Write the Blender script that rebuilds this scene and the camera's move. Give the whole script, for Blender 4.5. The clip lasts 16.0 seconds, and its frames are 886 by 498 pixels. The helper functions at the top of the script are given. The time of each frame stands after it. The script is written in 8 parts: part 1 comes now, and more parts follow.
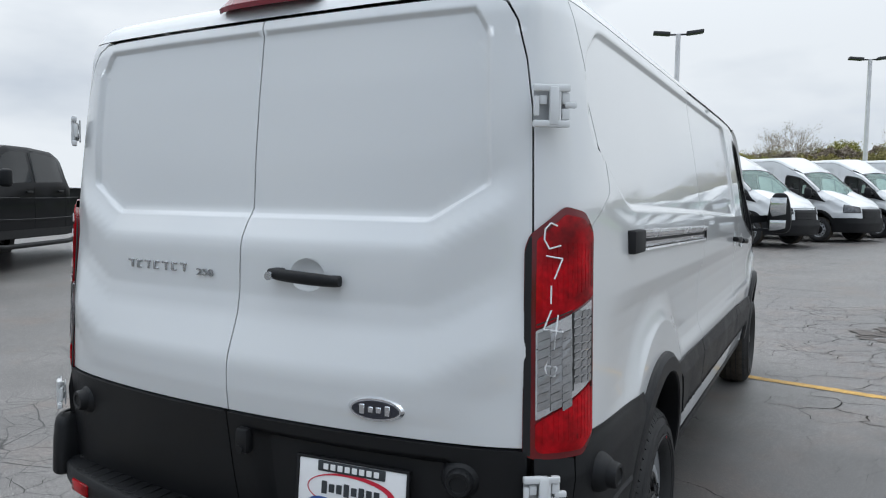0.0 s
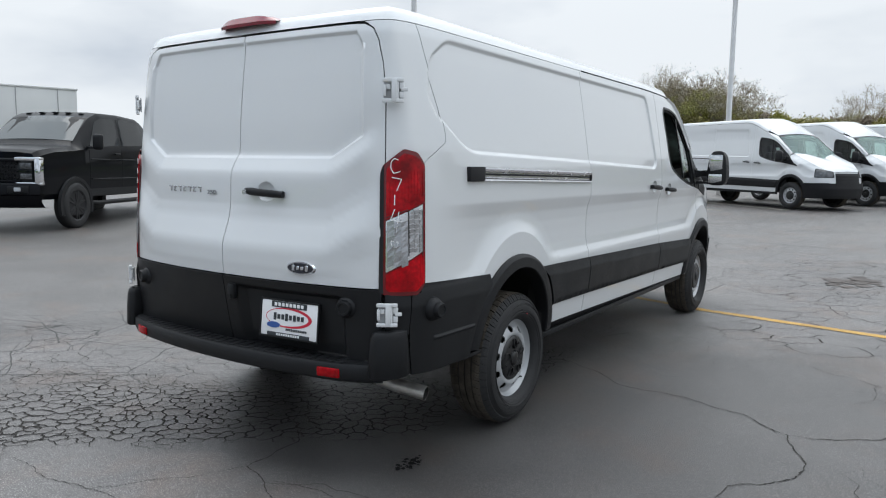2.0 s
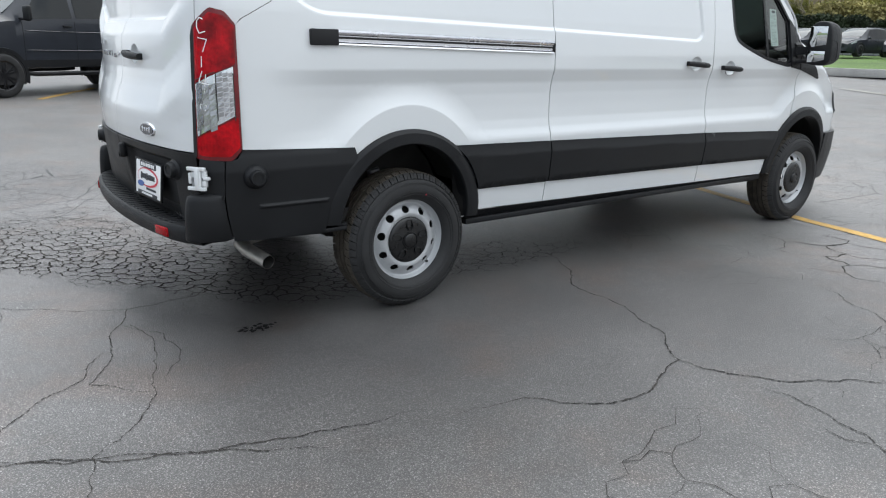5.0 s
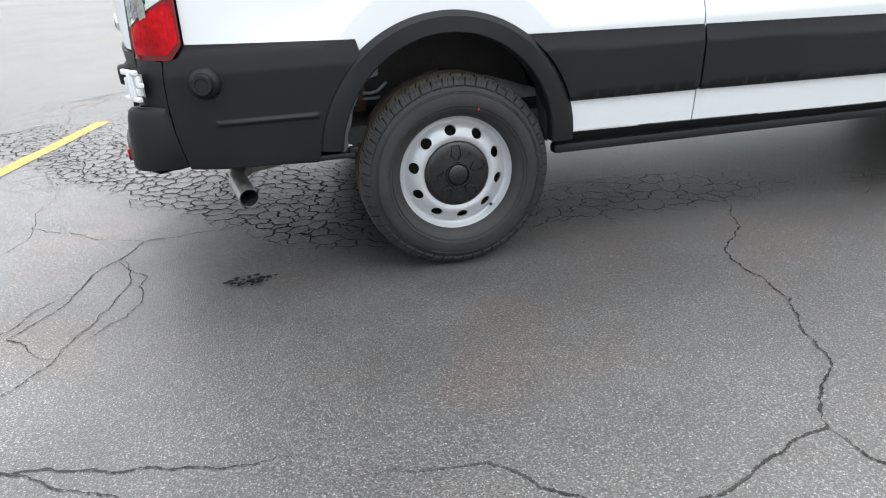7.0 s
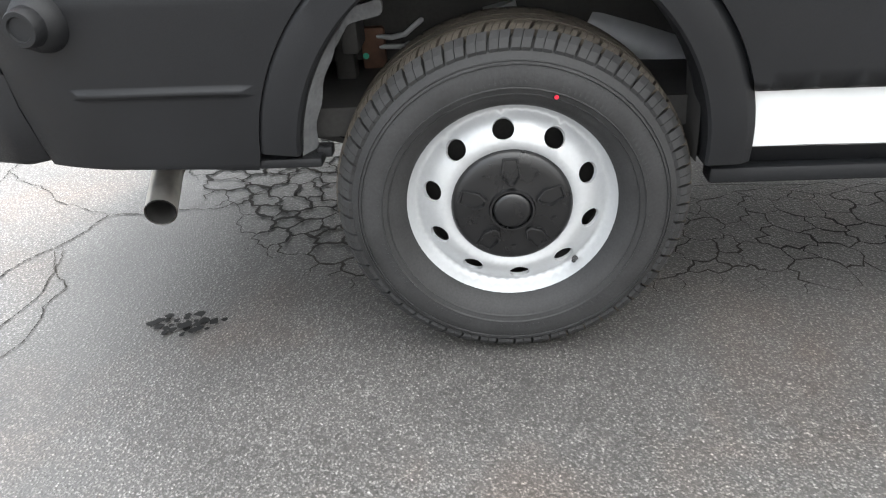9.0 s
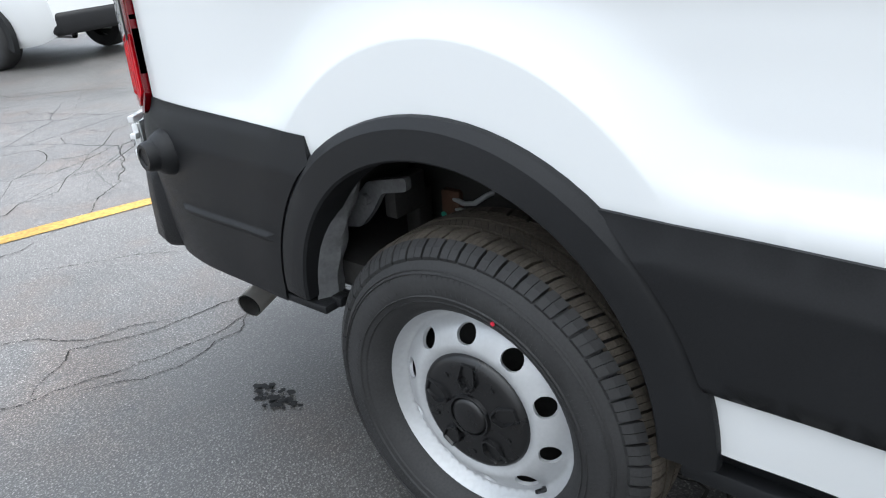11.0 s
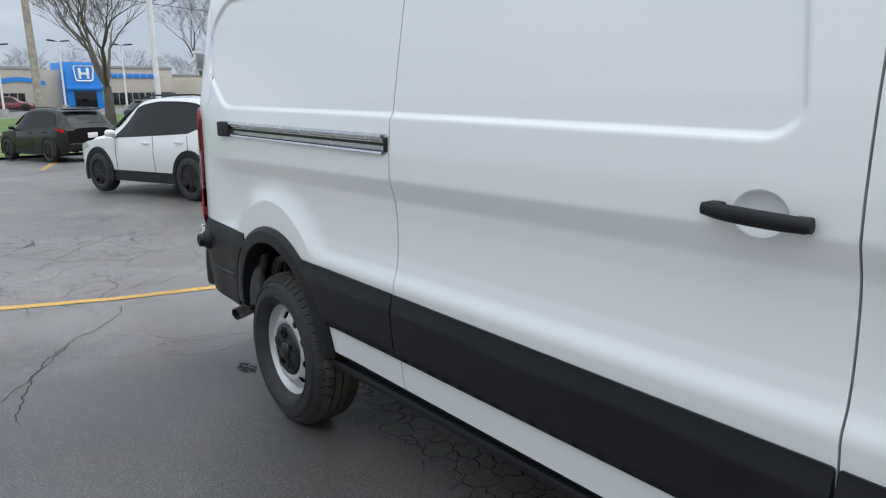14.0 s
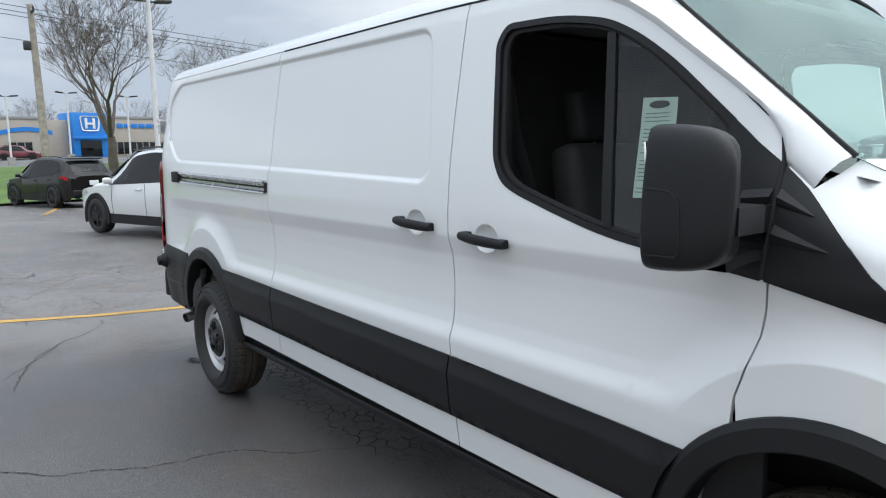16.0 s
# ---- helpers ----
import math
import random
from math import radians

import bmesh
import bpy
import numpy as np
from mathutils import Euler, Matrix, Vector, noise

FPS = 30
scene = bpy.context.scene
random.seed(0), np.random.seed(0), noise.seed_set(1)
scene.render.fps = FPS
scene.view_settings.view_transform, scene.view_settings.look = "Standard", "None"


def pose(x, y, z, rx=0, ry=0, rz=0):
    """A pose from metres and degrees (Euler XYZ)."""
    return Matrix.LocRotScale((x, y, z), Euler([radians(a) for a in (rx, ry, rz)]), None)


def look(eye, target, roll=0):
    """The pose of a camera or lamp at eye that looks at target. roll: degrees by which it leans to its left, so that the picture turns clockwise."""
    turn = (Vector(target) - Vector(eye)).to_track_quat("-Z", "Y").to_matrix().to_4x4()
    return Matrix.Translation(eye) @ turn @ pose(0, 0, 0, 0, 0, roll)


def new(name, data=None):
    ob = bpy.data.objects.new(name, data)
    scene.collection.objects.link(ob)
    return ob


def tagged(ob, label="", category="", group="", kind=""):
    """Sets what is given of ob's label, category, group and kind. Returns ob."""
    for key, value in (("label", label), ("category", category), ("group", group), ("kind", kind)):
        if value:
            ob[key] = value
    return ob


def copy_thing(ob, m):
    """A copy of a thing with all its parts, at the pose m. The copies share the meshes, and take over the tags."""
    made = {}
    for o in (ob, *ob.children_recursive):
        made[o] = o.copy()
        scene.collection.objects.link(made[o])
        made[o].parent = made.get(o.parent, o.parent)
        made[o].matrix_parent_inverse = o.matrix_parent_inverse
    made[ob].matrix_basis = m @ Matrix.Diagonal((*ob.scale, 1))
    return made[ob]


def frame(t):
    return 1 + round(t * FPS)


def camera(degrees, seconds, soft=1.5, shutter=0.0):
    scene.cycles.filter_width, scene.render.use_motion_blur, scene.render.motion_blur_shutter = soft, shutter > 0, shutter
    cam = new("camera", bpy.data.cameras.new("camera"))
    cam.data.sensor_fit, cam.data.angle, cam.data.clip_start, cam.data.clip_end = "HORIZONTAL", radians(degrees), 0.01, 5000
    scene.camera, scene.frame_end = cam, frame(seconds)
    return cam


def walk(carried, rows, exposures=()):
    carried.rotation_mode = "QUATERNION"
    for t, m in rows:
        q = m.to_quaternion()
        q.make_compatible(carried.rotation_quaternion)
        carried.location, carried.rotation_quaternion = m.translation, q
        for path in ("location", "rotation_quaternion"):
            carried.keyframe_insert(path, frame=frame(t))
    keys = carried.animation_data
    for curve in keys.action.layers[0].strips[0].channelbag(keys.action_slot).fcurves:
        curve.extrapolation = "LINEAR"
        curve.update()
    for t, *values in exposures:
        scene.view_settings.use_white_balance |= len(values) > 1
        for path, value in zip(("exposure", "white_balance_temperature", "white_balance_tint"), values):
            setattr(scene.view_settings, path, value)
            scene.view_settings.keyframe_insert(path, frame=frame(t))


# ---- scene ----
cam = camera(63.5, 16.0, soft=1.15)

PATH = [
    (0, (1.475, -1.445, 1.479), (0.537, 0.316, 1.341), 0.7),
    (0.5, (1.771, -1.696, 1.471), (0.782, 0.035, 1.315), 0.8),
    (1, (2.16, -1.848, 1.434), (1.132, -0.142, 1.249), 0.5),
    (1.5, (2.442, -2.07, 1.421), (1.378, -0.389, 1.211), 0.3),
    (2, (2.751, -2.187, 1.4), (1.645, -0.537, 1.167), 0.8),
    (2.5, (3.058, -2.109, 1.386), (1.895, -0.502, 1.135), 1.3),
    (3, (3.289, -1.9, 1.394), (2.054, -0.351, 1.123), 1.8),
    (3.5, (3.624, -1.769, 1.391), (2.312, -0.291, 1.083), 1.9),
    (4, (3.76, -1.457, 1.369), (2.365, -0.073, 0.998), 1.8),
    (4.5, (3.878, -1.118, 1.35), (2.402, 0.153, 0.897), 1.5),
    (5, (3.96, -0.766, 1.331), (2.405, 0.368, 0.786), 1.2),
    (5.2, (3.913, -0.617, 1.315), (2.327, 0.451, 0.73), 1.0),
    (7.3, (3.277, 0.741, 1.091), (1.467, 1.048, 0.297), -3.4),
    (7.5, (3.17, 0.81, 1.078), (1.363, 1.071, 0.262), -3.4),
    (8, (2.818, 0.922, 1.040), (1.03, 1.097, 0.158), -3.5),
    (8.2, (2.703, 0.983, 1.025), (0.922, 1.122, 0.124), -3.5),
    (10.4, (1.717, 1.522, 1.071), (0.228, 0.69, 0.025), -4.9),
    (10.7, (1.785, 1.684, 1.148), (0.343, 0.678, 0.203), -4.6),
    (11.2, (1.835, 2.037, 1.248), (0.460, 0.806, 0.474), -3.3),
    (11.5, (1.90, 2.262, 1.336), (0.566, 0.970, 0.622), -2.3),
    (12, (1.977, 2.624, 1.4), (0.711, 1.204, 0.754), -2.1),
    (12.5, (1.95, 3.022, 1.419), (0.726, 1.55, 0.841), -2.4),
    (13, (2.112, 3.396, 1.445), (0.903, 1.889, 0.928), -1.8),
    (13.5, (2.148, 3.788, 1.451), (0.949, 2.256, 0.991), -1.5),
    (14, (2.299, 4.162, 1.481), (1.102, 2.613, 1.071), -1.1),
    (14.5, (2.399, 4.52, 1.507), (1.199, 2.962, 1.146), -0.7),
    (15, (2.459, 4.88, 1.518), (1.25, 3.321, 1.193), -0.7),
    (15.5, (2.582, 5.226, 1.543), (1.362, 3.67, 1.243), -0.9),
    (16, (2.493, 5.58, 1.516), (1.283, 4.012, 1.239), -0.9),
]
walk(cam, [(t, look(eye, target, roll)) for t, eye, target, roll in PATH],
     [(0, -0.3, 6450, 10), (2, -0.25, 6500, 10), (4, -0.12, 6500, 10), (5, 0.15, 6550, 10), (7.5, 1.0, 6850, 11), (8.2, 1.25, 7150, 12),
      (10.4, 1.85, 6650, 10), (10.7, 1.12, 6550, 10), (11, 0.7, 6500, 10), (11.5, 0.25, 6450, 10), (12.5, 0.0, 6450, 10), (14, -0.1, 6450, 10), (16, -0.05, 6450, 10)])

# ---------------------------------------------------------------- world and sun
world = bpy.data.worlds.new("overcast_sky")
scene.world = world
world.use_nodes = True
wn, wl = world.node_tree.nodes, world.node_tree.links
wn.clear()
sky = wn.new("ShaderNodeTexSky")
sky.sky_type, sky.sun_disc = "NISHITA", False
sky.sun_elevation, sky.sun_rotation = radians(61), radians(-50)
grey = wn.new("ShaderNodeHueSaturation")
grey.inputs["Saturation"].default_value = 0.12
wl.new(sky.outputs[0], grey.inputs["Color"])
place = wn.new("ShaderNodeTexCoord")
stretch = wn.new("ShaderNodeMapping")
stretch.inputs["Scale"].default_value = (1.6, 1.6, 4.5)
wl.new(place.outputs["Generated"], stretch.inputs[0])
cloud = wn.new("ShaderNodeTexNoise")
cloud.inputs["Scale"].default_value, cloud.inputs["Detail"].default_value = 1.4, 5.0
wl.new(stretch.outputs[0], cloud.inputs["Vector"])
tone = wn.new("ShaderNodeValToRGB")
tone.color_ramp.elements[0].position, tone.color_ramp.elements[0].color = 0.30, (0.45, 0.53, 0.64, 1)
tone.color_ramp.elements[1].position, tone.color_ramp.elements[1].color = 0.62, (0.885, 0.945, 1.0, 1)
split = wn.new("ShaderNodeSeparateXYZ")
wl.new(place.outputs["Generated"], split.inputs[0])
north = wn.new("ShaderNodeMapRange")
north.interpolation_type = "SMOOTHSTEP"
for key, val in (("From Min", -0.9), ("From Max", 0.3), ("To Min", -0.15), ("To Max", 0.10)):
    north.inputs[key].default_value = val
wl.new(split.outputs["Y"], north.inputs[0])
total = wn.new("ShaderNodeMath")
wl.new(cloud.outputs["Fac"], total.inputs[0])
wl.new(north.outputs[0], total.inputs[1])
wl.new(total.outputs[0], tone.inputs[0])
lift = wn.new("ShaderNodeMix")
lift.data_type, lift.blend_type = "RGBA", "MIX"
lift.inputs["Factor"].default_value = 0.88
flat = wn.new("ShaderNodeVectorMath")
flat.operation = "SCALE"
flat.inputs["Scale"].default_value = 7.2
wl.new(tone.outputs[0], flat.inputs[0])
# an overcast sky is brightest overhead
zenith = wn.new("ShaderNodeMapRange")
zenith.interpolation_type = "SMOOTHSTEP"
for key, val in (("From Min", 0.15), ("From Max", 1.0), ("To Min", 8.8), ("To Max", 24.0)):
    zenith.inputs[key].default_value = val
wl.new(split.outputs["Z"], zenith.inputs[0])
wl.new(zenith.outputs[0], flat.inputs["Scale"])
wl.new(grey.outputs[0], lift.inputs["A"])
wl.new(flat.outputs[0], lift.inputs["B"])
back = wn.new("ShaderNodeBackground")
back.inputs["Strength"].default_value = 0.13
wl.new(lift.outputs["Result"], back.inputs["Color"])
out = wn.new("ShaderNodeOutputWorld")
wl.new(back.outputs[0], out.inputs[0])

sun = new("sun", bpy.data.lights.new("sun", "SUN"))
sun.data.energy, sun.data.angle, sun.data.color = 0.7, radians(40), (1.0, 0.97, 0.93)
sun.matrix_world = look((-6, 5, 14), (0, 0, 0))


# ---------------------------------------------------------------- materials
def material(name, colour, rough=0.5, metal=0.0, spec=0.5, vary=0.0, scale=8.0, fine=0.0, fine_scale=120.0,
             bump=0.0, bump_scale=200.0, coat=0.0, coat_rough=0.03, rough_vary=0.0, coords="Object", emit=None):
    m = bpy.data.materials.new(name)
    m.use_nodes = True
    n, l = m.node_tree.nodes, m.node_tree.links
    b = n["Principled BSDF"]
    b.inputs["Base Color"].default_value = (*colour, 1)
    b.inputs["Roughness"].default_value = rough
    b.inputs["Metallic"].default_value = metal
    b.inputs["Specular IOR Level"].default_value = spec
    b.inputs["Coat Weight"].default_value = coat
    b.inputs["Coat Roughness"].default_value = coat_rough
    if emit:
        b.inputs["Emission Color"].default_value = (*emit[0], 1)
        b.inputs["Emission Strength"].default_value = emit[1]
    tc = n.new("ShaderNodeTexCoord")
    if vary or fine or rough_vary:
        big = n.new("ShaderNodeTexNoise")
        big.inputs["Scale"].default_value, big.inputs["Detail"].default_value = scale, 4.0
        l.new(tc.outputs[coords], big.inputs["Vector"])
        small = n.new("ShaderNodeTexNoise")
        small.inputs["Scale"].default_value, small.inputs["Detail"].default_value = fine_scale, 3.0
        l.new(tc.outputs[coords], small.inputs["Vector"])
        f1 = n.new("ShaderNodeMapRange")
        f1.inputs["From Min"].default_value, f1.inputs["From Max"].default_value = 0.3, 0.7
        f1.inputs["To Min"].default_value, f1.inputs["To Max"].default_value = 1 - vary, 1 + vary
        l.new(big.outputs["Fac"], f1.inputs[0])
        f2 = n.new("ShaderNodeMapRange")
        f2.inputs["From Min"].default_value, f2.inputs["From Max"].default_value = 0.3, 0.7
        f2.inputs["To Min"].default_value, f2.inputs["To Max"].default_value = 1 - fine, 1 + fine
        l.new(small.outputs["Fac"], f2.inputs[0])
        mul = n.new("ShaderNodeMath")
        mul.operation = "MULTIPLY"
        l.new(f1.outputs[0], mul.inputs[0])
        l.new(f2.outputs[0], mul.inputs[1])
        sc = n.new("ShaderNodeVectorMath")
        sc.operation = "SCALE"
        sc.inputs[0].default_value = colour
        l.new(mul.outputs[0], sc.inputs["Scale"])
        l.new(sc.outputs[0], b.inputs["Base Color"])
        if rough_vary:
            r = n.new("ShaderNodeMapRange")
            r.inputs["From Min"].default_value, r.inputs["From Max"].default_value = 0.3, 0.7
            r.inputs["To Min"].default_value, r.inputs["To Max"].default_value = rough - rough_vary, rough + rough_vary
            l.new(big.outputs["Fac"], r.inputs[0])
            l.new(r.outputs[0], b.inputs["Roughness"])
    if bump:
        t = n.new("ShaderNodeTexNoise")
        t.inputs["Scale"].default_value, t.inputs["Detail"].default_value = bump_scale, 2.0
        l.new(tc.outputs[coords], t.inputs["Vector"])
        bp = n.new("ShaderNodeBump")
        bp.inputs["Strength"].default_value, bp.inputs["Distance"].default_value = bump, 0.002
        l.new(t.outputs["Fac"], bp.inputs["Height"])
        l.new(bp.outputs[0], b.inputs["Normal"])
    return m


def glass(name, tint, rough=0.0, ior=1.5, sheen=(1, 1, 1)):
    """A thin pane: part see-through with a tint, part mirror by Fresnel."""
    m = bpy.data.materials.new(name)
    m.use_nodes = True
    n, l = m.node_tree.nodes, m.node_tree.links
    n.clear()
    see = n.new("ShaderNodeBsdfTransparent")
    see.inputs[0].default_value = (*tint, 1)
    gloss = n.new("ShaderNodeBsdfGlossy")
    gloss.inputs["Roughness"].default_value = rough
    gloss.inputs["Color"].default_value = (*sheen, 1)
    fres = n.new("ShaderNodeFresnel")
    fres.inputs["IOR"].default_value = ior
    mix = n.new("ShaderNodeMixShader")
    o = n.new("ShaderNodeOutputMaterial")
    l.new(fres.outputs[0], mix.inputs[0])
    l.new(see.outputs[0], mix.inputs[1])
    l.new(gloss.outputs[0], mix.inputs[2])
    l.new(mix.outputs[0], o.inputs[0])
    return m


WHITE = material("white_paint", (0.665, 0.68, 0.685), 0.34, coat=1.0, coat_rough=0.025, vary=0.006, scale=1.2)
BLACK_PLASTIC = material("black_textured_plastic", (0.0105, 0.0110, 0.0122), 0.46, spec=0.24, vary=0.12, scale=5, fine=0.18, fine_scale=420, bump=0.22, bump_scale=1500, rough_vary=0.05)
TEAL = material("green_paint", (0.03, 0.32, 0.22), 0.5)
GAP = material("dark_gap", (0.008, 0.008, 0.009), 0.8)
RUBBER = material("tyre_rubber", (0.027, 0.027, 0.0275), 0.62, spec=0.26, vary=0.2, scale=14, fine=0.15, fine_scale=200, bump=0.3, bump_scale=500, rough_vary=0.08)
TREAD = material("dusty_tyre_tread", (0.066, 0.056, 0.045), 0.8, spec=0.25, vary=0.3, scale=18, fine=0.25, fine_scale=220, bump=0.4, bump_scale=400)
STEEL = material("silver_painted_steel", (0.45, 0.46, 0.47), 0.40, metal=0.35, vary=0.04, scale=9, fine=0.03, rough_vary=0.06)
CAP = material("black_wheel_centre", (0.0065, 0.0065, 0.007), 0.30, spec=0.5, vary=0.15, scale=20, rough_vary=0.06)
ALU = material("brushed_aluminium", (0.62, 0.62, 0.64), 0.24, metal=1.0, vary=0.06, scale=14, rough_vary=0.06)
CHROME = material("chrome", (0.8, 0.81, 0.83), 0.08, metal=1.0, vary=0.02, scale=10)
RED = material("red_lens", (0.34, 0.0020, 0.006), 0.12, spec=0.12, coat=0.22, coat_rough=0.01, vary=0.55, scale=11, fine=0.25, fine_scale=60)
DARK_RED = material("dark_red_lens", (0.13, 0.0012, 0.004), 0.14, coat=0.3, vary=0.2, scale=12)
CLEAR = material("clear_lens_reflector", (0.78, 0.79, 0.81), 0.10, metal=0.9, coat=0.6, coat_rough=0.01, vary=0.10, scale=30)
PINK = material("faded_red_lens", (0.24, 0.02, 0.035), 0.2, coat=0.8, vary=0.1, scale=9)
UNDER = material("dark_underbody", (0.020, 0.019, 0.018), 0.75, vary=0.35, scale=9, fine=0.2)
GALV = material("grey_primer_metal", (0.36, 0.37, 0.38), 0.5, metal=0.3, vary=0.18, scale=12, rough_vary=0.1)
PRIMER = material("grey_primer", (0.13, 0.133, 0.137), 0.6, vary=0.3, scale=14, fine=0.15)
PIPE = material("exhaust_steel", (0.50, 0.48, 0.45), 0.42, metal=0.75, vary=0.2, scale=22, rough_vary=0.1)
RUST = material("rusty_iron", (0.085, 0.042, 0.026), 0.8, vary=0.4, scale=25)
GLASS = glass("window_glass", (0.62, 0.70, 0.67))
WINDSHIELD = glass("green_windshield", (0.62, 0.80, 0.74), ior=2.1, sheen=(0.74, 0.93, 0.89))
TRIM = material("cabin_trim", (0.010, 0.010, 0.011), 0.75, vary=0.1, scale=15, bump=0.2)
CABIN_GREY = material("cabin_headliner", (0.36, 0.37, 0.37), 0.85, vary=0.06, scale=8)
PAPER = material("paper_sticker", (0.72, 0.80, 0.76), 0.6, vary=0.04, scale=30)
INK = material("printed_ink", (0.03, 0.035, 0.04), 0.6)
SOFT_INK = material("grey_print", (0.22, 0.25, 0.26), 0.6, vary=0.3, scale=60)
PEN = material("white_pen", (0.85, 0.85, 0.86), 0.7)
PLATE_WHITE = material("white_plate", (0.80, 0.80, 0.80), 0.4, vary=0.03, scale=30)
PLATE_RED = material("red_print", (0.55, 0.015, 0.04), 0.4)
PLATE_BLUE = material("blue_print", (0.03, 0.09, 0.30), 0.35)
BADGE = material("dark_badge", (0.012, 0.015, 0.026), 0.15, coat=1.0)
DARK_CHROME = material("dark_chrome", (0.44, 0.445, 0.455), 0.2, metal=0.9, vary=0.1, scale=30)
MIRROR = material("mirror_glass", (0.75, 0.77, 0.78), 0.02, metal=1.0)


# ---------------------------------------------------------------- mesh helpers
def obj(name, verts, faces, mat, parent=None, normals=None, smooth=True, label=""):
    me = bpy.data.meshes.new(name)
    me.from_pydata([tuple(map(float, v)) for v in verts], [], [tuple(int(i) for i in f) for f in faces])
    if mat:
        me.materials.append(mat)
    if smooth:
        me.shade_smooth()
    if normals is not None:
        me.normals_split_custom_set_from_vertices([tuple(map(float, v)) for v in normals])
    ob = new(name, me)
    if parent:
        ob.parent = parent
    if label:
        ob["label"] = label
    return ob


def part(name, bm, mat, parent=None, label="", smooth=True, angle=40):
    """Links a bmesh as one mesh object under a thing or a part."""
    me = bpy.data.meshes.new(name)
    bm.normal_update()
    for f in bm.faces:
        f.smooth = smooth
    if smooth:
        lim = radians(angle)
        for e in bm.edges:
            if len(e.link_faces) == 2 and e.calc_face_angle(0) > lim:
                e.smooth = False
    bm.to_mesh(me)
    bm.free()
    if mat:
        me.materials.append(mat)
    ob = new(name, me)
    if parent:
        ob.parent = parent
    if label:
        ob["label"] = label
    return ob


def thing(name, at, label, category, group="", kind="", turn=0.0):
    e = new(name)
    e.empty_display_size = 0.2
    e.matrix_basis = pose(*at, 0, 0, turn)
    return tagged(e, label, category, group, kind)


def box(bm, size, at, bevel=0.0, rot=None, segments=2):
    """Adds a box, bevelled if wanted, to bm."""
    m = Matrix.Translation(at)
    if rot is not None:
        m = m @ rot
    r = bmesh.ops.create_cube(bm, size=1, matrix=m @ Matrix.Diagonal((*size, 1)))
    if bevel:
        vs = set(r["verts"])
        es = [e for e in bm.edges if e.verts[0] in vs and e.verts[1] in vs]
        bmesh.ops.bevel(bm, geom=es, offset=bevel, segments=segments, affect="EDGES", profile=0.5)
    return bm


def cyl(bm, r, h, m, seg=24, r2=None):
    bmesh.ops.create_cone(bm, cap_ends=True, segments=seg, radius1=r, radius2=r if r2 is None else r2, depth=h, matrix=m)
    return bm


def lathe(bm, profile, seg=48, m=None, close=False):
    """Turns a profile of (radius, x) round the x axis."""
    m = m or Matrix.Identity(4)
    rings = []
    for k in range(seg):
        a = 2 * math.pi * k / seg
        rings.append([bm.verts.new(m @ Vector((x, r * math.cos(a), r * math.sin(a)))) for r, x in profile])
    n = len(profile)
    for k in range(seg):
        p, q = rings[k], rings[(k + 1) % seg]
        for j in range(n if close else n - 1):
            bm.faces.new((p[j], p[(j + 1) % n], q[(j + 1) % n], q[j]))
    return bm


def tube(bm, points, radius, seg=8, caps=True):
    """A round tube along points; radius: one number or one each."""
    pts = [Vector(p) for p in points]
    rad = [radius] * len(pts) if isinstance(radius, (int, float)) else list(radius)
    rings, side = [], None
    for i, p in enumerate(pts):
        d = (pts[min(i + 1, len(pts) - 1)] - pts[max(i - 1, 0)]).normalized()
        if side is None:
            side = d.orthogonal().normalized()
        side = (side - d * side.dot(d)).normalized()
        up = d.cross(side)
        rings.append([bm.verts.new(p + rad[i] * (math.cos(2 * math.pi * k / seg) * side + math.sin(2 * math.pi * k / seg) * up)) for k in range(seg)])
    for a, b in zip(rings, rings[1:]):
        for k in range(seg):
            bm.faces.new((a[k], a[(k + 1) % seg], b[(k + 1) % seg], b[k]))
    if caps:
        bm.faces.new(rings[0][::-1])
        bm.faces.new(rings[-1])
    return bm


def loft(bm, rows, close_u=False):
    """Quads between rows of points."""
    vr = [[bm.verts.new(p) for p in row] for row in rows]
    for a, b in zip(vr, vr[1:]):
        n = len(a)
        for k in range(n if close_u else n - 1):
            bm.faces.new((a[k], a[(k + 1) % n], b[(k + 1) % n], b[k]))
    return vr


def sstep(a, b, x):
    t = np.clip((np.asarray(x, float) - a) / (b - a), 0, 1)
    return t * t * (3 - 2 * t)


def inside(px, py, poly):
    """Which of the points lie inside a polygon."""
    r = np.zeros(px.shape, bool)
    q = np.asarray(poly, float)
    for (x0, y0), (x1, y1) in zip(q, np.roll(q, -1, 0)):
        hit = (y0 > py) != (y1 > py)
        with np.errstate(divide="ignore", invalid="ignore"):
            r ^= hit & (px < (x1 - x0) * (py - y0) / (y1 - y0) + x0)
    return r


def polydist(px, py, poly, closed=True):
    """Distance of points from a polyline."""
    q = np.asarray(poly, float)
    a, b = (q, np.roll(q, -1, 0)) if closed else (q[:-1], q[1:])
    best = np.full(px.shape, 9.0)
    for (x0, y0), (x1, y1) in zip(a, b):
        dx, dy = x1 - x0, y1 - y0
        t = np.clip(((px - x0) * dx + (py - y0) * dy) / (dx * dx + dy * dy + 1e-12), 0, 1)
        best = np.minimum(best, np.hypot(px - x0 - t * dx, py - y0 - t * dy))
    return best


